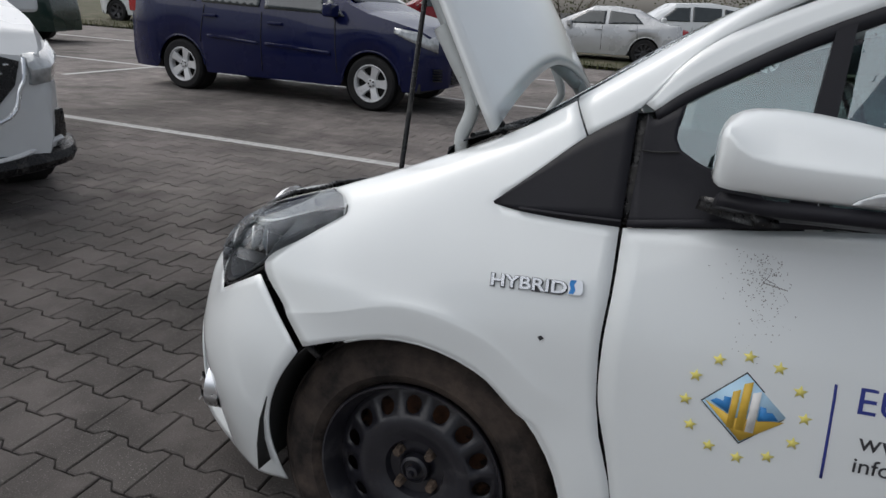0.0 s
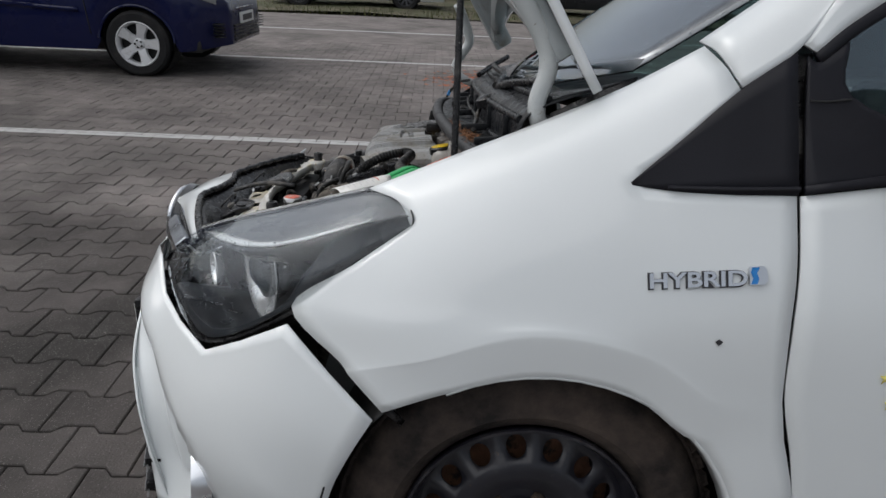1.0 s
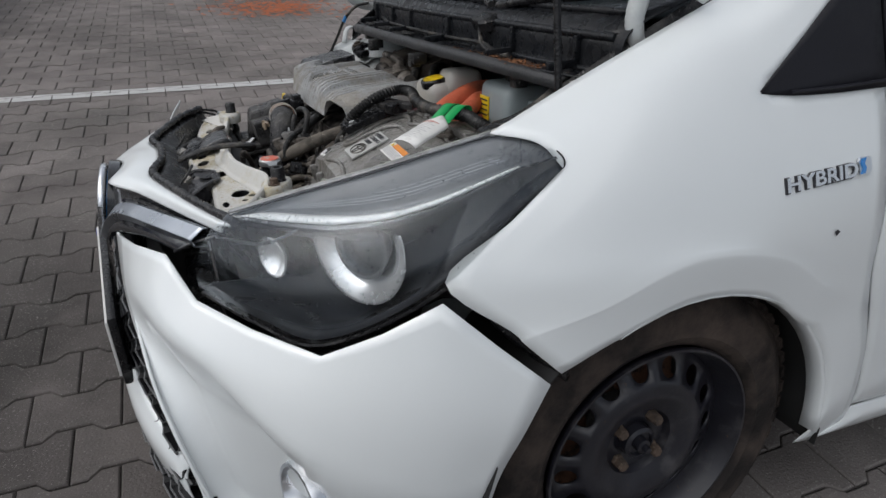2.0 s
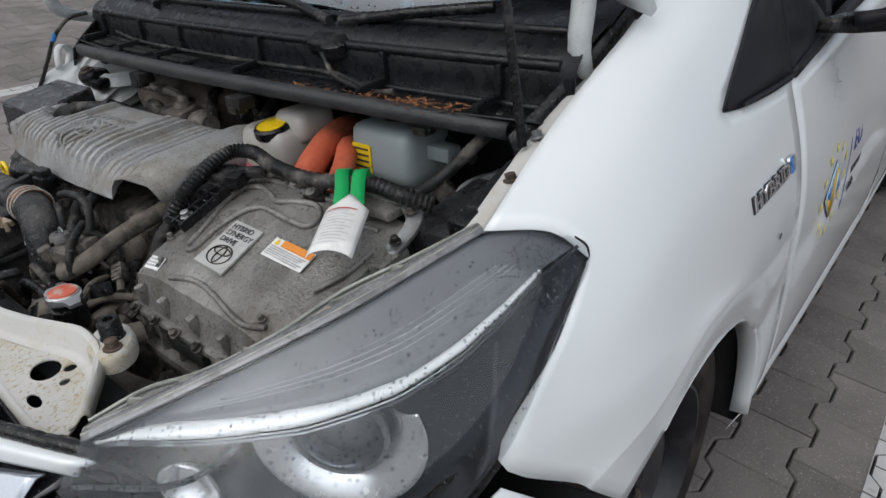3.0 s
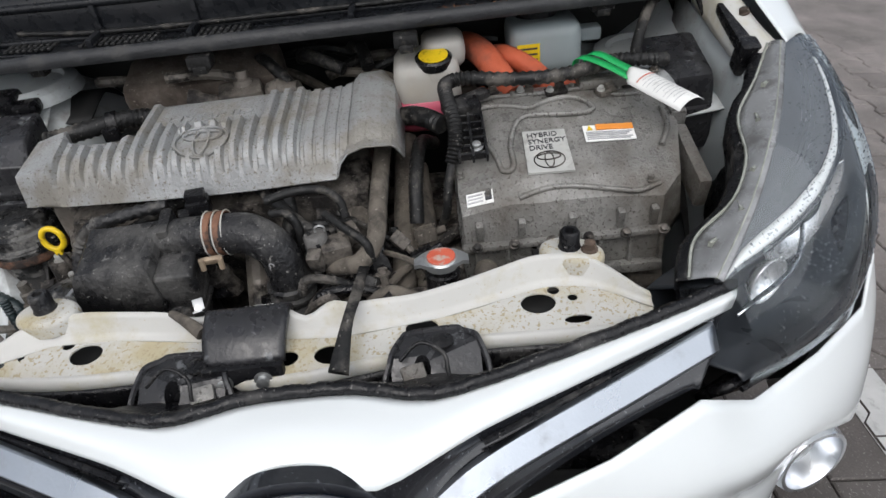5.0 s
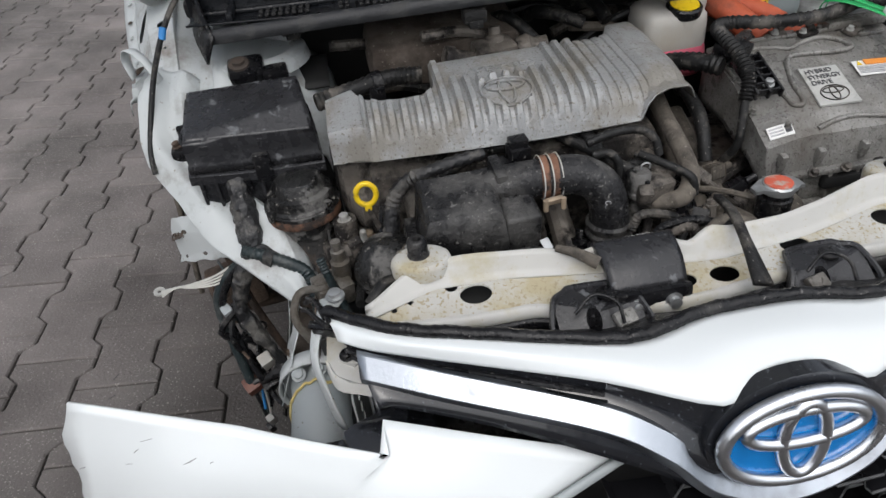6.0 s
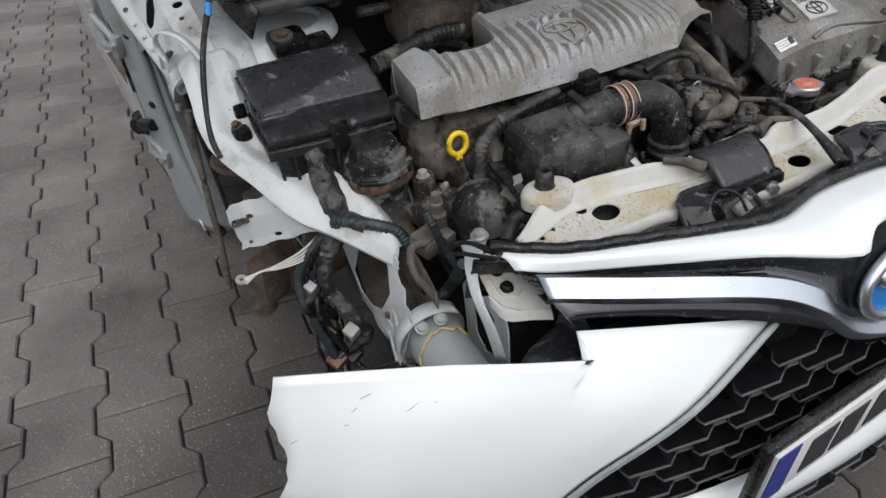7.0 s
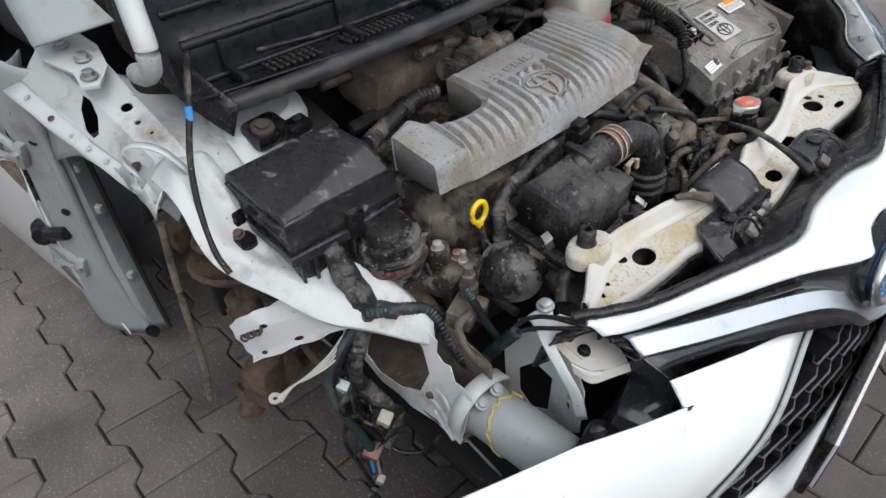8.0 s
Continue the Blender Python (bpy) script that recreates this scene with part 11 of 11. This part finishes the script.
loft(bm, [mirror(F_OUT), mirror(F_IN)], 20, 3)
swing(bm)
part("window_frame", bm, M_PAINT, rdoor, "white door frame", 60, thick=0.01)
bm = bmesh.new()
plate(bm, [(-0.40, 0.95), (-0.40, 1.10), (-0.60, 1.215), (-0.85, 1.325), (-1.06, 1.365), (-1.08, 0.97)], [], 0.004, lambda u, w, d: Vector((u, -(0.766 - 0.33 * (w - 0.887)) - d, w)))
swing(bm)
q = part("door_glass", bm, M_WETGLASS, rdoor, "rain-spotted door glass")
q.visible_shadow = False
bm = bmesh.new()
loft(bm, [mirror([(-0.400, 0.800, 0.300), (-0.8, 0.802, 0.290), (-1.4, 0.802, 0.288), (-2.15, 0.80, 0.30)]), mirror([(-0.36, 0.795, 0.245), (-0.8, 0.795, 0.230), (-1.4, 0.795, 0.228), (-2.15, 0.79, 0.24)])], 16, 3)
part("sill", bm, M_PAINT, car, "white right sill", 60, thick=0.004)
bm = bmesh.new()
loft(bm, [[(-0.208, -0.662, 1.078), (-0.12, -0.65, 1.02), (-0.06, -0.64, 0.985)], [(-0.245, -0.724, 1.026), (-0.18, -0.735, 1.0), (-0.11, -0.74, 0.97)]], 10, 4)
part("pillar_foot", bm, M_SHADEGREY, car, "pale pillar foot", 50, thick=0.004)

# pressed details of the post: seal, ridge, clips and stains
bm = bmesh.new()
tube(bm, [(-0.262, -0.792, 0.93), (-0.285, -0.805, 0.80), (-0.330, -0.815, 0.66), (-0.375, -0.820, 0.54), (-0.405, -0.818, 0.40), (-0.415, -0.808, 0.30)], 0.005, 6, 40)
part("door_seal", bm, M_BLACK, post, "black door seal line", 50)
hose("post_ridge", [(-0.215, -0.770, 0.86), (-0.235, -0.772, 0.74), (-0.265, -0.775, 0.62), (-0.295, -0.775, 0.50), (-0.312, -0.770, 0.38), (-0.318, -0.758, 0.28)], 0.010, M_SHADEGREY, post, "pressed ridge")
hose("arch_flange", [(-0.235, -0.724, 0.80), (-0.268, -0.722, 0.66), (-0.290, -0.722, 0.52), (-0.300, -0.722, 0.38), (-0.296, -0.722, 0.26)], 0.005, M_BRICKDARK, post, "dark flange edge")
for p in ((-0.262, -0.742, 0.62), (-0.288, -0.745, 0.44), (-0.245, -0.745, 0.72)):
    bm = bmesh.new()
    box(bm, p, (0.014, 0.012, 0.016), (0, 10, 35), bevel=0.002)
    part("post_clip", bm, M_SHADEGREY, post, "small welded clip", 30)
for p, r in (((-0.300, -0.757, 0.27), 0.016), ((-0.285, -0.790, 0.63), 0.008), ((-0.245, -0.783, 0.79), 0.008)):
    bm = bmesh.new()
    lathe(bm, p, (0.7, -0.7, 0), [(r, -0.004), (r, 0.003), (r * 0.8, 0.004), (0, 0.004)], 14)
    part("drain_plug", bm, M_BLACK, post, "black plug", 30)

# frame rail, crush tube and front bracket
bm = bmesh.new()
RAIL_TOP = [(0.02, -0.455, 0.56), (0.18, -0.470, 0.575), (0.33, -0.480, 0.585), (0.44, -0.490, 0.580), (0.490, -0.492, 0.570)]
RAIL_TO = [(0.02, -0.520, 0.555), (0.18, -0.535, 0.570), (0.33, -0.552, 0.578), (0.44, -0.556, 0.570), (0.490, -0.556, 0.560)]
RAIL_BO = [(0.02, -0.520, 0.43), (0.18, -0.535, 0.440), (0.33, -0.552, 0.448), (0.44, -0.556, 0.452), (0.490, -0.556, 0.455)]
RAIL_BI = [(0.02, -0.455, 0.43), (0.18, -0.470, 0.440), (0.33, -0.480, 0.448), (0.44, -0.490, 0.452), (0.490, -0.492, 0.455)]
fine = [spline(r, 20) for r in (RAIL_BO, RAIL_BI, RAIL_TOP)]
grid(bm, fine)
for v in bm.verts:
    v.co += Vector((0, -1, 0.3)) * 0.007 * noise.noise(v.co * 14)
rail = part("frame_rail", bm, M_RAILIN, car, "open frame rail, muddy brown inside", 40, thick=0.003)
# torn outer side of the rail with a large opening and a ragged upper edge
bm = bmesh.new()
ragged = [(0.492, 0.534), (0.470, 0.538), (0.452, 0.534), (0.436, 0.548), (0.420, 0.546), (0.406, 0.556), (0.404, 0.574), (0.392, 0.580), (0.372, 0.586), (0.352, 0.602), (0.330, 0.606), (0.300, 0.590), (0.260, 0.560), (0.215, 0.520)]
mouth = [(0.262, 0.512), (0.300, 0.548), (0.345, 0.566), (0.384, 0.552), (0.404, 0.520), (0.396, 0.486), (0.352, 0.462), (0.300, 0.456), (0.268, 0.474)]
side_in = lambda u, w, d: Vector((u, -0.556 + 0.40 * max(0.0, w - 0.462) + 0.004 * noise.noise(Vector((u * 22, w * 22, 0.5))) + 0.003 * math.sin((u - 0.2) * 60) + d, w))
plate(bm, [(0.195, 0.478), (0.240, 0.452), (0.300, 0.434), (0.340, 0.431), (0.375, 0.434), (0.430, 0.446), (0.492, 0.458)] + ragged, [mouth], 0.0018, side_in)
outer = part("rail_side", bm, M_PRIMER, rail, "torn dirty white outer side of the rail", 30)
for k, (x, z, s) in enumerate(((0.444, 0.505, 0.050), (0.440, 0.484, 0.060), (0.452, 0.468, 0.050))):
    bm = bmesh.new()
    tube(bm, [side_in(x - s / 2 + s * q / 4, z - 0.004 * q, -0.001) for q in range(5)], 0.0035, 6, 10)
    part("pressed_step", bm, M_PRIMER, outer, "pressed step", 50)
bolt("rail_rivet", side_in(0.413, 0.488, -0.001), (0, -1, 0.3), 0.0055, M_RUST, outer, "rusty rivet", 0.004)
bm = bmesh.new()
lathe(bm, (0.470, -0.500, 0.476), (1, 0.02, 0.05), [(0.050, 0), (0.054, 0.003), (0.054, 0.008), (0.049, 0.010), (0.044, 0.013), (0.042, 0.03), (0.041, 0.18)], 32)
crush = part("crush_tube", bm, M_SHADEGREY, car, "pale grey round crush tube", 50, thick=0.003)
bm = bmesh.new()
ring = []
for k in range(25):
    a = radians(30 + 10 * k)
    ring.append(Vector((0.535 + 0.014 * noise.noise(Vector((k * 0.8, 0, 0))) - 0.02 * math.sin(a), -0.499 + 0.0428 * math.cos(a), 0.480 + 0.0428 * math.sin(a))))
tube(bm, ring, 0.0022, 6, 50)
part("sealant_bead", bm, M_SEALANT, crush, "ragged yellowed sealant", 50)
bm = bmesh.new()
rows = []
for k in range(30):
    a = radians(50 + 175 * k / 29)
    c = Vector((0.486 - 0.012 * k / 29, -0.500 + 0.059 * math.cos(a), 0.480 + 0.059 * math.sin(a)))
    rows.append([c + Vector((-0.012, 0, 0.001)), c, c + Vector((0.014, 0.001 * math.cos(a), 0.001 * math.sin(a)))])
for k in range(1, 10):
    c = rows[29][1] + Vector((0.004 * k, 0.004 * k, -0.012 * k))
    rows.append([c + Vector((-0.010, 0, 0)), c, c + Vector((0.008, 0, 0))])
grid(bm, rows)
part("curved_strap", bm, M_PRIMER, crush, "curved pale strap over the tube", 60, thick=0.003)
for y, z in ((-0.522, 0.536), (-0.492, 0.540)):
    bolt("tube_bolt", (0.500, y, z - 0.012), (0.6, 0, 1), 0.007, M_SHADEGREY, crush, "painted bolt")
bm = bmesh.new()
plate(bm, [(0.468, 0.545), (0.500, 0.600), (0.535, 0.622), (0.594, 0.612), (0.614, 0.575), (0.612, 0.482), (0.551, 0.405), (0.470, 0.419)],
      [[(0.492, 0.517), (0.520, 0.550), (0.553, 0.542), (0.546, 0.459), (0.514, 0.438), (0.493, 0.463)], circle2(0.574, 0.562, 0.004, 10), circle2(0.589, 0.557, 0.006, 10), circle2(0.589, 0.537, 0.005, 10, 0.009), circle2(0.586, 0.515, 0.004, 10, 0.008)], 0.0025,
      lambda u, w, d: Vector((u, -0.436 + 0.008 * math.sin((u - 0.47) * 26) + d, w)))
bracket = part("front_bracket", bm, M_PRIMER, car, "white pressed front bracket with a hexagonal opening", 30)
# cream top with a raised pad, its front bent down
slope = lambda x, y: 0.651 - 0.30 * (x - 0.575) - 0.10 * (y + 0.45)
bm = bmesh.new()
plate(bm, [(0.545, -0.444), (0.552, -0.453), (0.575, -0.458), (0.602, -0.460), (0.624, -0.450), (0.638, -0.424), (0.645, -0.398), (0.628, -0.390), (0.600, -0.393), (0.564, -0.402), (0.547, -0.414)], [], 0.003, lambda u, w, d: Vector((u, w, slope(u, w) + d)))
rim = [(0.602, -0.460), (0.624, -0.450), (0.638, -0.424), (0.645, -0.398)]
rows = [[Vector((u, w, slope(u, w) - 0.0015)) for u, w in rim]]
for out, down in ((0.0015, 0.0012), (0.003, 0.005), (0.006, 0.015)):
    rows.append([Vector((u + out, w - 0.002 * (k < 2), slope(u, w) - down - 0.004 * math.sin(k * 2.0))) for k, (u, w) in enumerate(rim)])
grid(bm, [spline(r, 12) for r in rows])
cream = part("bracket_top", bm, M_CREAM, bracket, "cream bracket top bent down at its front", 40)
bm = bmesh.new()
plate(bm, [(0.566, -0.449), (0.569, -0.430), (0.590, -0.415), (0.609, -0.417), (0.617, -0.429), (0.608, -0.447)], [], 0.004, lambda u, w, d: Vector((u, w, slope(u, w) + 0.0035 + d)))
part("raised_pad", bm, M_CREAM, cream, "raised cream pad", 30)
for x, y in ((0.577, -0.436), (0.603, -0.436)):
    bolt("bracket_stud", (x, y, slope(x, y) + 0.003), (0.3, 0, 1), 0.0060, M_BLACK, cream, "black stud", 0.008)
bm = bmesh.new()
loft(bm, [[(0.530, -0.462, 0.676), (0.538, -0.446, 0.684), (0.546, -0.430, 0.686)], [(0.548, -0.466, 0.672), (0.554, -0.456, 0.676), (0.560, -0.444, 0.678)], [(0.566, -0.474, 0.662), (0.573, -0.468, 0.664), (0.580, -0.463, 0.662)], [(0.594, -0.480, 0.640), (0.602, -0.474, 0.642), (0.606, -0.470, 0.640)], [(0.612, -0.474, 0.600), (0.620, -0.468, 0.602), (0.624, -0.463, 0.598)], [(0.620, -0.466, 0.545), (0.628, -0.460, 0.547), (0.631, -0.454, 0.545)]], 8, 5)
part("bracket_arm", bm, M_PRIMER, bracket, "bent white arm", 40, thick=0.003)
bolt("arm_bolt", (0.543, -0.440, 0.687), (0, 0, 1), 0.008, M_SILVER, bracket)
bm = bmesh.new()
box(bm, (0.672, -0.400, 0.535), (0.07, 0.11, 0.12), (0, 10, 20), bevel=0.02)
box(bm, (0.660, -0.455, 0.500), (0.06, 0.07, 0.08), (20, 10, 30), bevel=0.015)
rod(bm, (0.665, -0.440, 0.575), (0.695, -0.405, 0.570), 0.012)
box(bm, (0.700, -0.425, 0.560), (0.03, 0.04, 0.03), (10, 20, 30), bevel=0.006)
loft(bm, [[(0.640, -0.380, 0.62), (0.68, -0.375, 0.63), (0.71, -0.38, 0.62)], [(0.645, -0.40, 0.55), (0.69, -0.385, 0.55), (0.725, -0.395, 0.55)]], 8, 4)
part("air_duct", bm, M_GLOSSBLACK, bumper, "broken black air duct", 40)
for pts in ([(0.528, -0.480, 0.672), (0.545, -0.468, 0.690), (0.575, -0.455, 0.700), (0.610, -0.445, 0.708)], [(0.535, -0.484, 0.668), (0.555, -0.474, 0.682), (0.580, -0.464, 0.692), (0.612, -0.448, 0.702)], [(0.530, -0.476, 0.680), (0.560, -0.462, 0.697), (0.600, -0.450, 0.704)]):
    hose("cable_tie", pts, 0.003, M_BLACK, bracket, "black cable")

# suspension left hanging: spring, strut, knuckle, drain hose
bm = bmesh.new()
helix = [(0.095 + 0.055 * math.cos(q), -0.640 + 0.055 * math.sin(q), 0.64 + 0.012 * q) for q in [k * 0.4 for k in range(20)]]
tube(bm, helix, 0.0075, 8, 90)
spring = part("coil_spring", bm, M_RUST, car, "rusty coil spring", 50)
bm = bmesh.new()
lathe(bm, (0.10, -0.645, 0.575), (-0.05, 0.08, 1), [(0.0, 0), (0.024, 0), (0.026, 0.06), (0.075, 0.065), (0.082, 0.075), (0.078, 0.082), (0.05, 0.078), (0.02, 0.085), (0.012, 0.14)], 24)
part("strut", bm, M_RUST, spring, "rusty strut with a spring plate", 40)
bm = bmesh.new()
box(bm, (0.112, -0.655, 0.470), (0.055, 0.045, 0.19), (8, -6, 10), bevel=0.012)
box(bm, (0.140, -0.690, 0.425), (0.050, 0.060, 0.10), (0, 10, 25), bevel=0.012)
lathe(bm, (0.135, -0.685, 0.415), (0.2, -1, 0), [(0.030, 0), (0.034, 0.02), (0.026, 0.03), (0.012, 0.032), (0, 0.03)], 20)
box(bm, (0.105, -0.665, 0.555), (0.06, 0.03, 0.05), (0, 0, 20), bevel=0.008)
part("knuckle", bm, M_RUST, car, "rusty steering knuckle", 40)
hose("control_arm", [(0.12, -0.67, 0.37), (0.08, -0.58, 0.35), (0.04, -0.46, 0.36), (-0.04, -0.40, 0.37)], 0.018, M_RUST, car, "rusty control arm")
bm = bmesh.new()
lathe(bm, (0.085, -0.715, 0.300), (-0.3, -0.1, 1), [(0.022, 0), (0.026, 0.010), (0.026, 0.020), (0.014, 0.026), (0.009, 0.03), (0.008, 0.075), (0, 0.075)], 18)
part("ball_joint", bm, M_RUST, car, "rusty ball joint", 40)
hose("drive_shaft", [(0.115, -0.60, 0.47), (0.16, -0.52, 0.45), (0.20, -0.42, 0.45)], 0.014, M_RUST, car, "rusty shaft")
hose("brake_hose", [(0.16, -0.62, 0.52), (0.23, -0.63, 0.50), (0.28, -0.60, 0.44), (0.31, -0.57, 0.38)], 0.007, M_RUST, car, "rusty pipe")
hose("drain_hose", [(0.074, -0.724, 0.748), (0.066, -0.735, 0.66), (0.062, -0.745, 0.56), (0.066, -0.752, 0.48), (0.062, -0.760, 0.42), (0.054, -0.768, 0.365)], 0.006, M_TANHOSE, car, "pale drain hose hanging down")
bm = bmesh.new()
box(bm, (0.020, -0.700, 0.69), (0.05, 0.03, 0.06), (10, 20, 10), bevel=0.008)
part("hose_bracket", bm, M_RUST, car, "rusty bracket", 30)
PIPE = [(0.060, -0.600, 0.955), (0.096, -0.622, 0.945), (0.126, -0.648, 0.908), (0.146, -0.675, 0.855), (0.172, -0.694, 0.800), (0.203, -0.704, 0.755), (0.224, -0.702, 0.729)]
PIPE_TAPE = Vector((0.126, -0.648, 0.908))
hose("black_pipe", PIPE, 0.0044, M_HOSE, car, "black pipe hanging over the apron")
bm = bmesh.new()
tube(bm, [PIPE_TAPE + Vector((-0.003, 0.003, 0.008)), PIPE_TAPE, PIPE_TAPE + Vector((0.003, -0.003, -0.008))], 0.0054, 12)
part("blue_tape", bm, M_MIDBLUE, car, "band of blue tape on the pipe", 40)
# torn wiring
def taped(name, pts, r, mat, parent_ob, label, crush=0.0030):
    """A cable bundle wrapped in wrinkled cloth tape."""
    bm = bmesh.new()
    tube(bm, pts, r, 14, 26 * (len(pts) - 1))
    for v in bm.verts:
        turn = math.sin(v.co.z * 520 + v.co.x * 260 + 3 * noise.noise(v.co * 40))
        v.co += Vector(noise.noise_vector(v.co * 62)) * crush + Vector((0.5, -0.7, 0.2)) * 0.0009 * turn
    return part(name, bm, mat, parent_ob, label, 22)


loomb = taped("torn_loom", [(0.268, -0.577, 0.722), (0.284, -0.574, 0.696), (0.306, -0.572, 0.664), (0.327, -0.572, 0.634), (0.331, -0.584, 0.612)], lambda u: 0.0150 + 0.0035 * math.sin(u * 3.0) + 0.0012 * math.sin(u * 23), M_TAPE, car, "torn wiring loom wrapped in wrinkled black tape")
taped("loom_branch", [(0.329, -0.572, 0.632), (0.331, -0.600, 0.580), (0.335, -0.617, 0.532), (0.345, -0.602, 0.482), (0.357, -0.582, 0.440), (0.364, -0.576, 0.416), (0.363, -0.600, 0.396), (0.360, -0.630, 0.384)], lambda u: 0.0135 - 0.0055 * u + 0.0015 * math.sin(u * 19), M_TAPE, loomb, "taped branch looping back", 0.0045)
taped("loom_branch", [(0.330, -0.570, 0.634), (0.343, -0.552, 0.628), (0.352, -0.539, 0.622)], 0.0125, M_TAPE, loomb, "taped branch")
for pts, r, mt, lb, rb in (
        ([(0.338, -0.583, 0.639), (0.352, -0.539, 0.625), (0.368, -0.495, 0.600), (0.395, -0.487, 0.564), (0.425, -0.485, 0.528), (0.440, -0.470, 0.511), (0.455, -0.452, 0.540), (0.500, -0.448, 0.613)], 0.0085, M_GREENWIRE, "ribbed green-black loom", 0.0018),
        ([(0.420, -0.464, 0.658), (0.428, -0.458, 0.633), (0.438, -0.446, 0.589), (0.448, -0.432, 0.547)], 0.0055, M_GREENWIRE, "thin ribbed green loom", 0.0014),
        ([(0.327, -0.574, 0.630), (0.322, -0.608, 0.598), (0.316, -0.642, 0.560), (0.315, -0.655, 0.522), (0.325, -0.652, 0.478), (0.342, -0.644, 0.430), (0.355, -0.638, 0.397), (0.360, -0.636, 0.380)], 0.0085, M_GREENWIRE, "smooth green-black sleeve", 0.0),
        ([(0.330, -0.580, 0.622), (0.326, -0.622, 0.580), (0.322, -0.645, 0.535), (0.330, -0.642, 0.490), (0.344, -0.632, 0.445), (0.356, -0.622, 0.410), (0.362, -0.615, 0.390)], 0.0065, M_BLACK, "black wire bundle", 0.0),
        ([(0.318, -0.640, 0.44), (0.310, -0.655, 0.38), (0.320, -0.650, 0.33), (0.332, -0.642, 0.27), (0.336, -0.640, 0.25)], 0.004, M_HOSE, "thin grey wire", 0.0),
        ([(0.340, -0.615, 0.38), (0.380, -0.600, 0.36), (0.41, -0.570, 0.36), (0.43, -0.55, 0.40)], 0.0045, M_BLACK, "black wire", 0.0),
        ([(0.334, -0.625, 0.37), (0.345, -0.625, 0.32), (0.350, -0.628, 0.28)], 0.0030, M_WIRE, "pale wire", 0.0),
        ([(0.332, -0.625, 0.37), (0.338, -0.632, 0.33), (0.345, -0.635, 0.30)], 0.0028, M_MIDBLUE, "blue wire", 0.0),
        ([(0.322, -0.655, 0.48), (0.345, -0.640, 0.46), (0.36, -0.625, 0.44)], 0.0026, M_RUST, "brown wire", 0.0)):
    hose("wire", pts, r, mt, loomb, lb, rb, 0.007, 8)
for at, size, mt, lb in (((0.328, -0.640, 0.520), (0.018, 0.016, 0.024), M_SHADEGREY, "pale plug"), ((0.358, -0.600, 0.428), (0.022, 0.022, 0.024), M_TANK, "clear plug"), ((0.360, -0.636, 0.380), (0.028, 0.026, 0.020), M_BROWNPLUG, "brown plug"), ((0.350, -0.630, 0.275), (0.014, 0.014, 0.026), M_TANK, "clear plug"), ((0.337, -0.640, 0.240), (0.014, 0.012, 0.022), M_BLACK, "black plug"), ((0.358, -0.605, 0.375), (0.022, 0.030, 0.022), M_BLACK, "black plug")):
    bm = bmesh.new()
    box(bm, at, size, (15, 20, 30), bevel=0.003)
    part("plug", bm, mt, loomb, lb, 30)
for k in range(4):
    o = 0.0045 * k
    hose("bare_wire", [(0.312 + o * 0.3, -0.600, 0.605 - o), (0.318 + o * 0.3, -0.640, 0.588 - o), (0.320, -0.680, 0.580 - o * 0.5), (0.318, -0.705, 0.577), (0.314 + o * 0.5, -0.730, 0.572 - o * 0.4)], 0.0018, M_WIRE, loomb, "bare braided wire", 0.0, 0.01, 6)
tangle = random.Random(9)
for k in range(9):
    z0, z1 = tangle.uniform(0.48, 0.62), tangle.uniform(0.27, 0.44)
    p = [Vector((0.315 + tangle.gauss(0, 0.010), -0.600 - 0.04 * tangle.random(), z0))]
    for q in range(1, 5):
        u = q / 4
        p.append(Vector((0.318 + 0.018 * u + tangle.gauss(0, 0.013), -0.628 + tangle.gauss(0, 0.014), z0 + (z1 - z0) * u)))
    hose("wire", p, tangle.choice((0.0022, 0.003, 0.0045, 0.006)), tangle.choice((M_BLACK, M_GREENWIRE, M_HOSE, M_BLACK, M_GREENWIRE)), loomb, "torn wire", 0.0, 0.01, 6)
bm = bmesh.new()
lathe(bm, (0.313, -0.734, 0.571), (0.2, 0.1, 1), [(0.0035, -0.001), (0.009, -0.001), (0.009, 0.002), (0.0035, 0.002)], 14)
part("wire_lug", bm, M_WIRE, loomb, "metal ring lug", 30)


# ---------------------------------------------------------------- nearest pavers, one by one
paver_data = []
for k in range(4):
    pme = bpy.data.meshes.new("paver")
    pv, pf = paver_mesh(-0.0006 * k)
    pme.from_pydata(pv, [], pf)
    pme.materials.append(M_PAVER)
    paver_data.append(pme)
for x, y in near_spots:
    ob = new("paver", paver_data[paver_rng.randrange(4)])
    ob.parent = pavement
    turn = 180 if paver_rng.random() < 0.5 else 0
    ob.matrix_basis = pose(x, y, paver_rng.uniform(-0.0015, 0.0), paver_rng.uniform(-0.5, 0.5), paver_rng.uniform(-0.5, 0.5), turn)
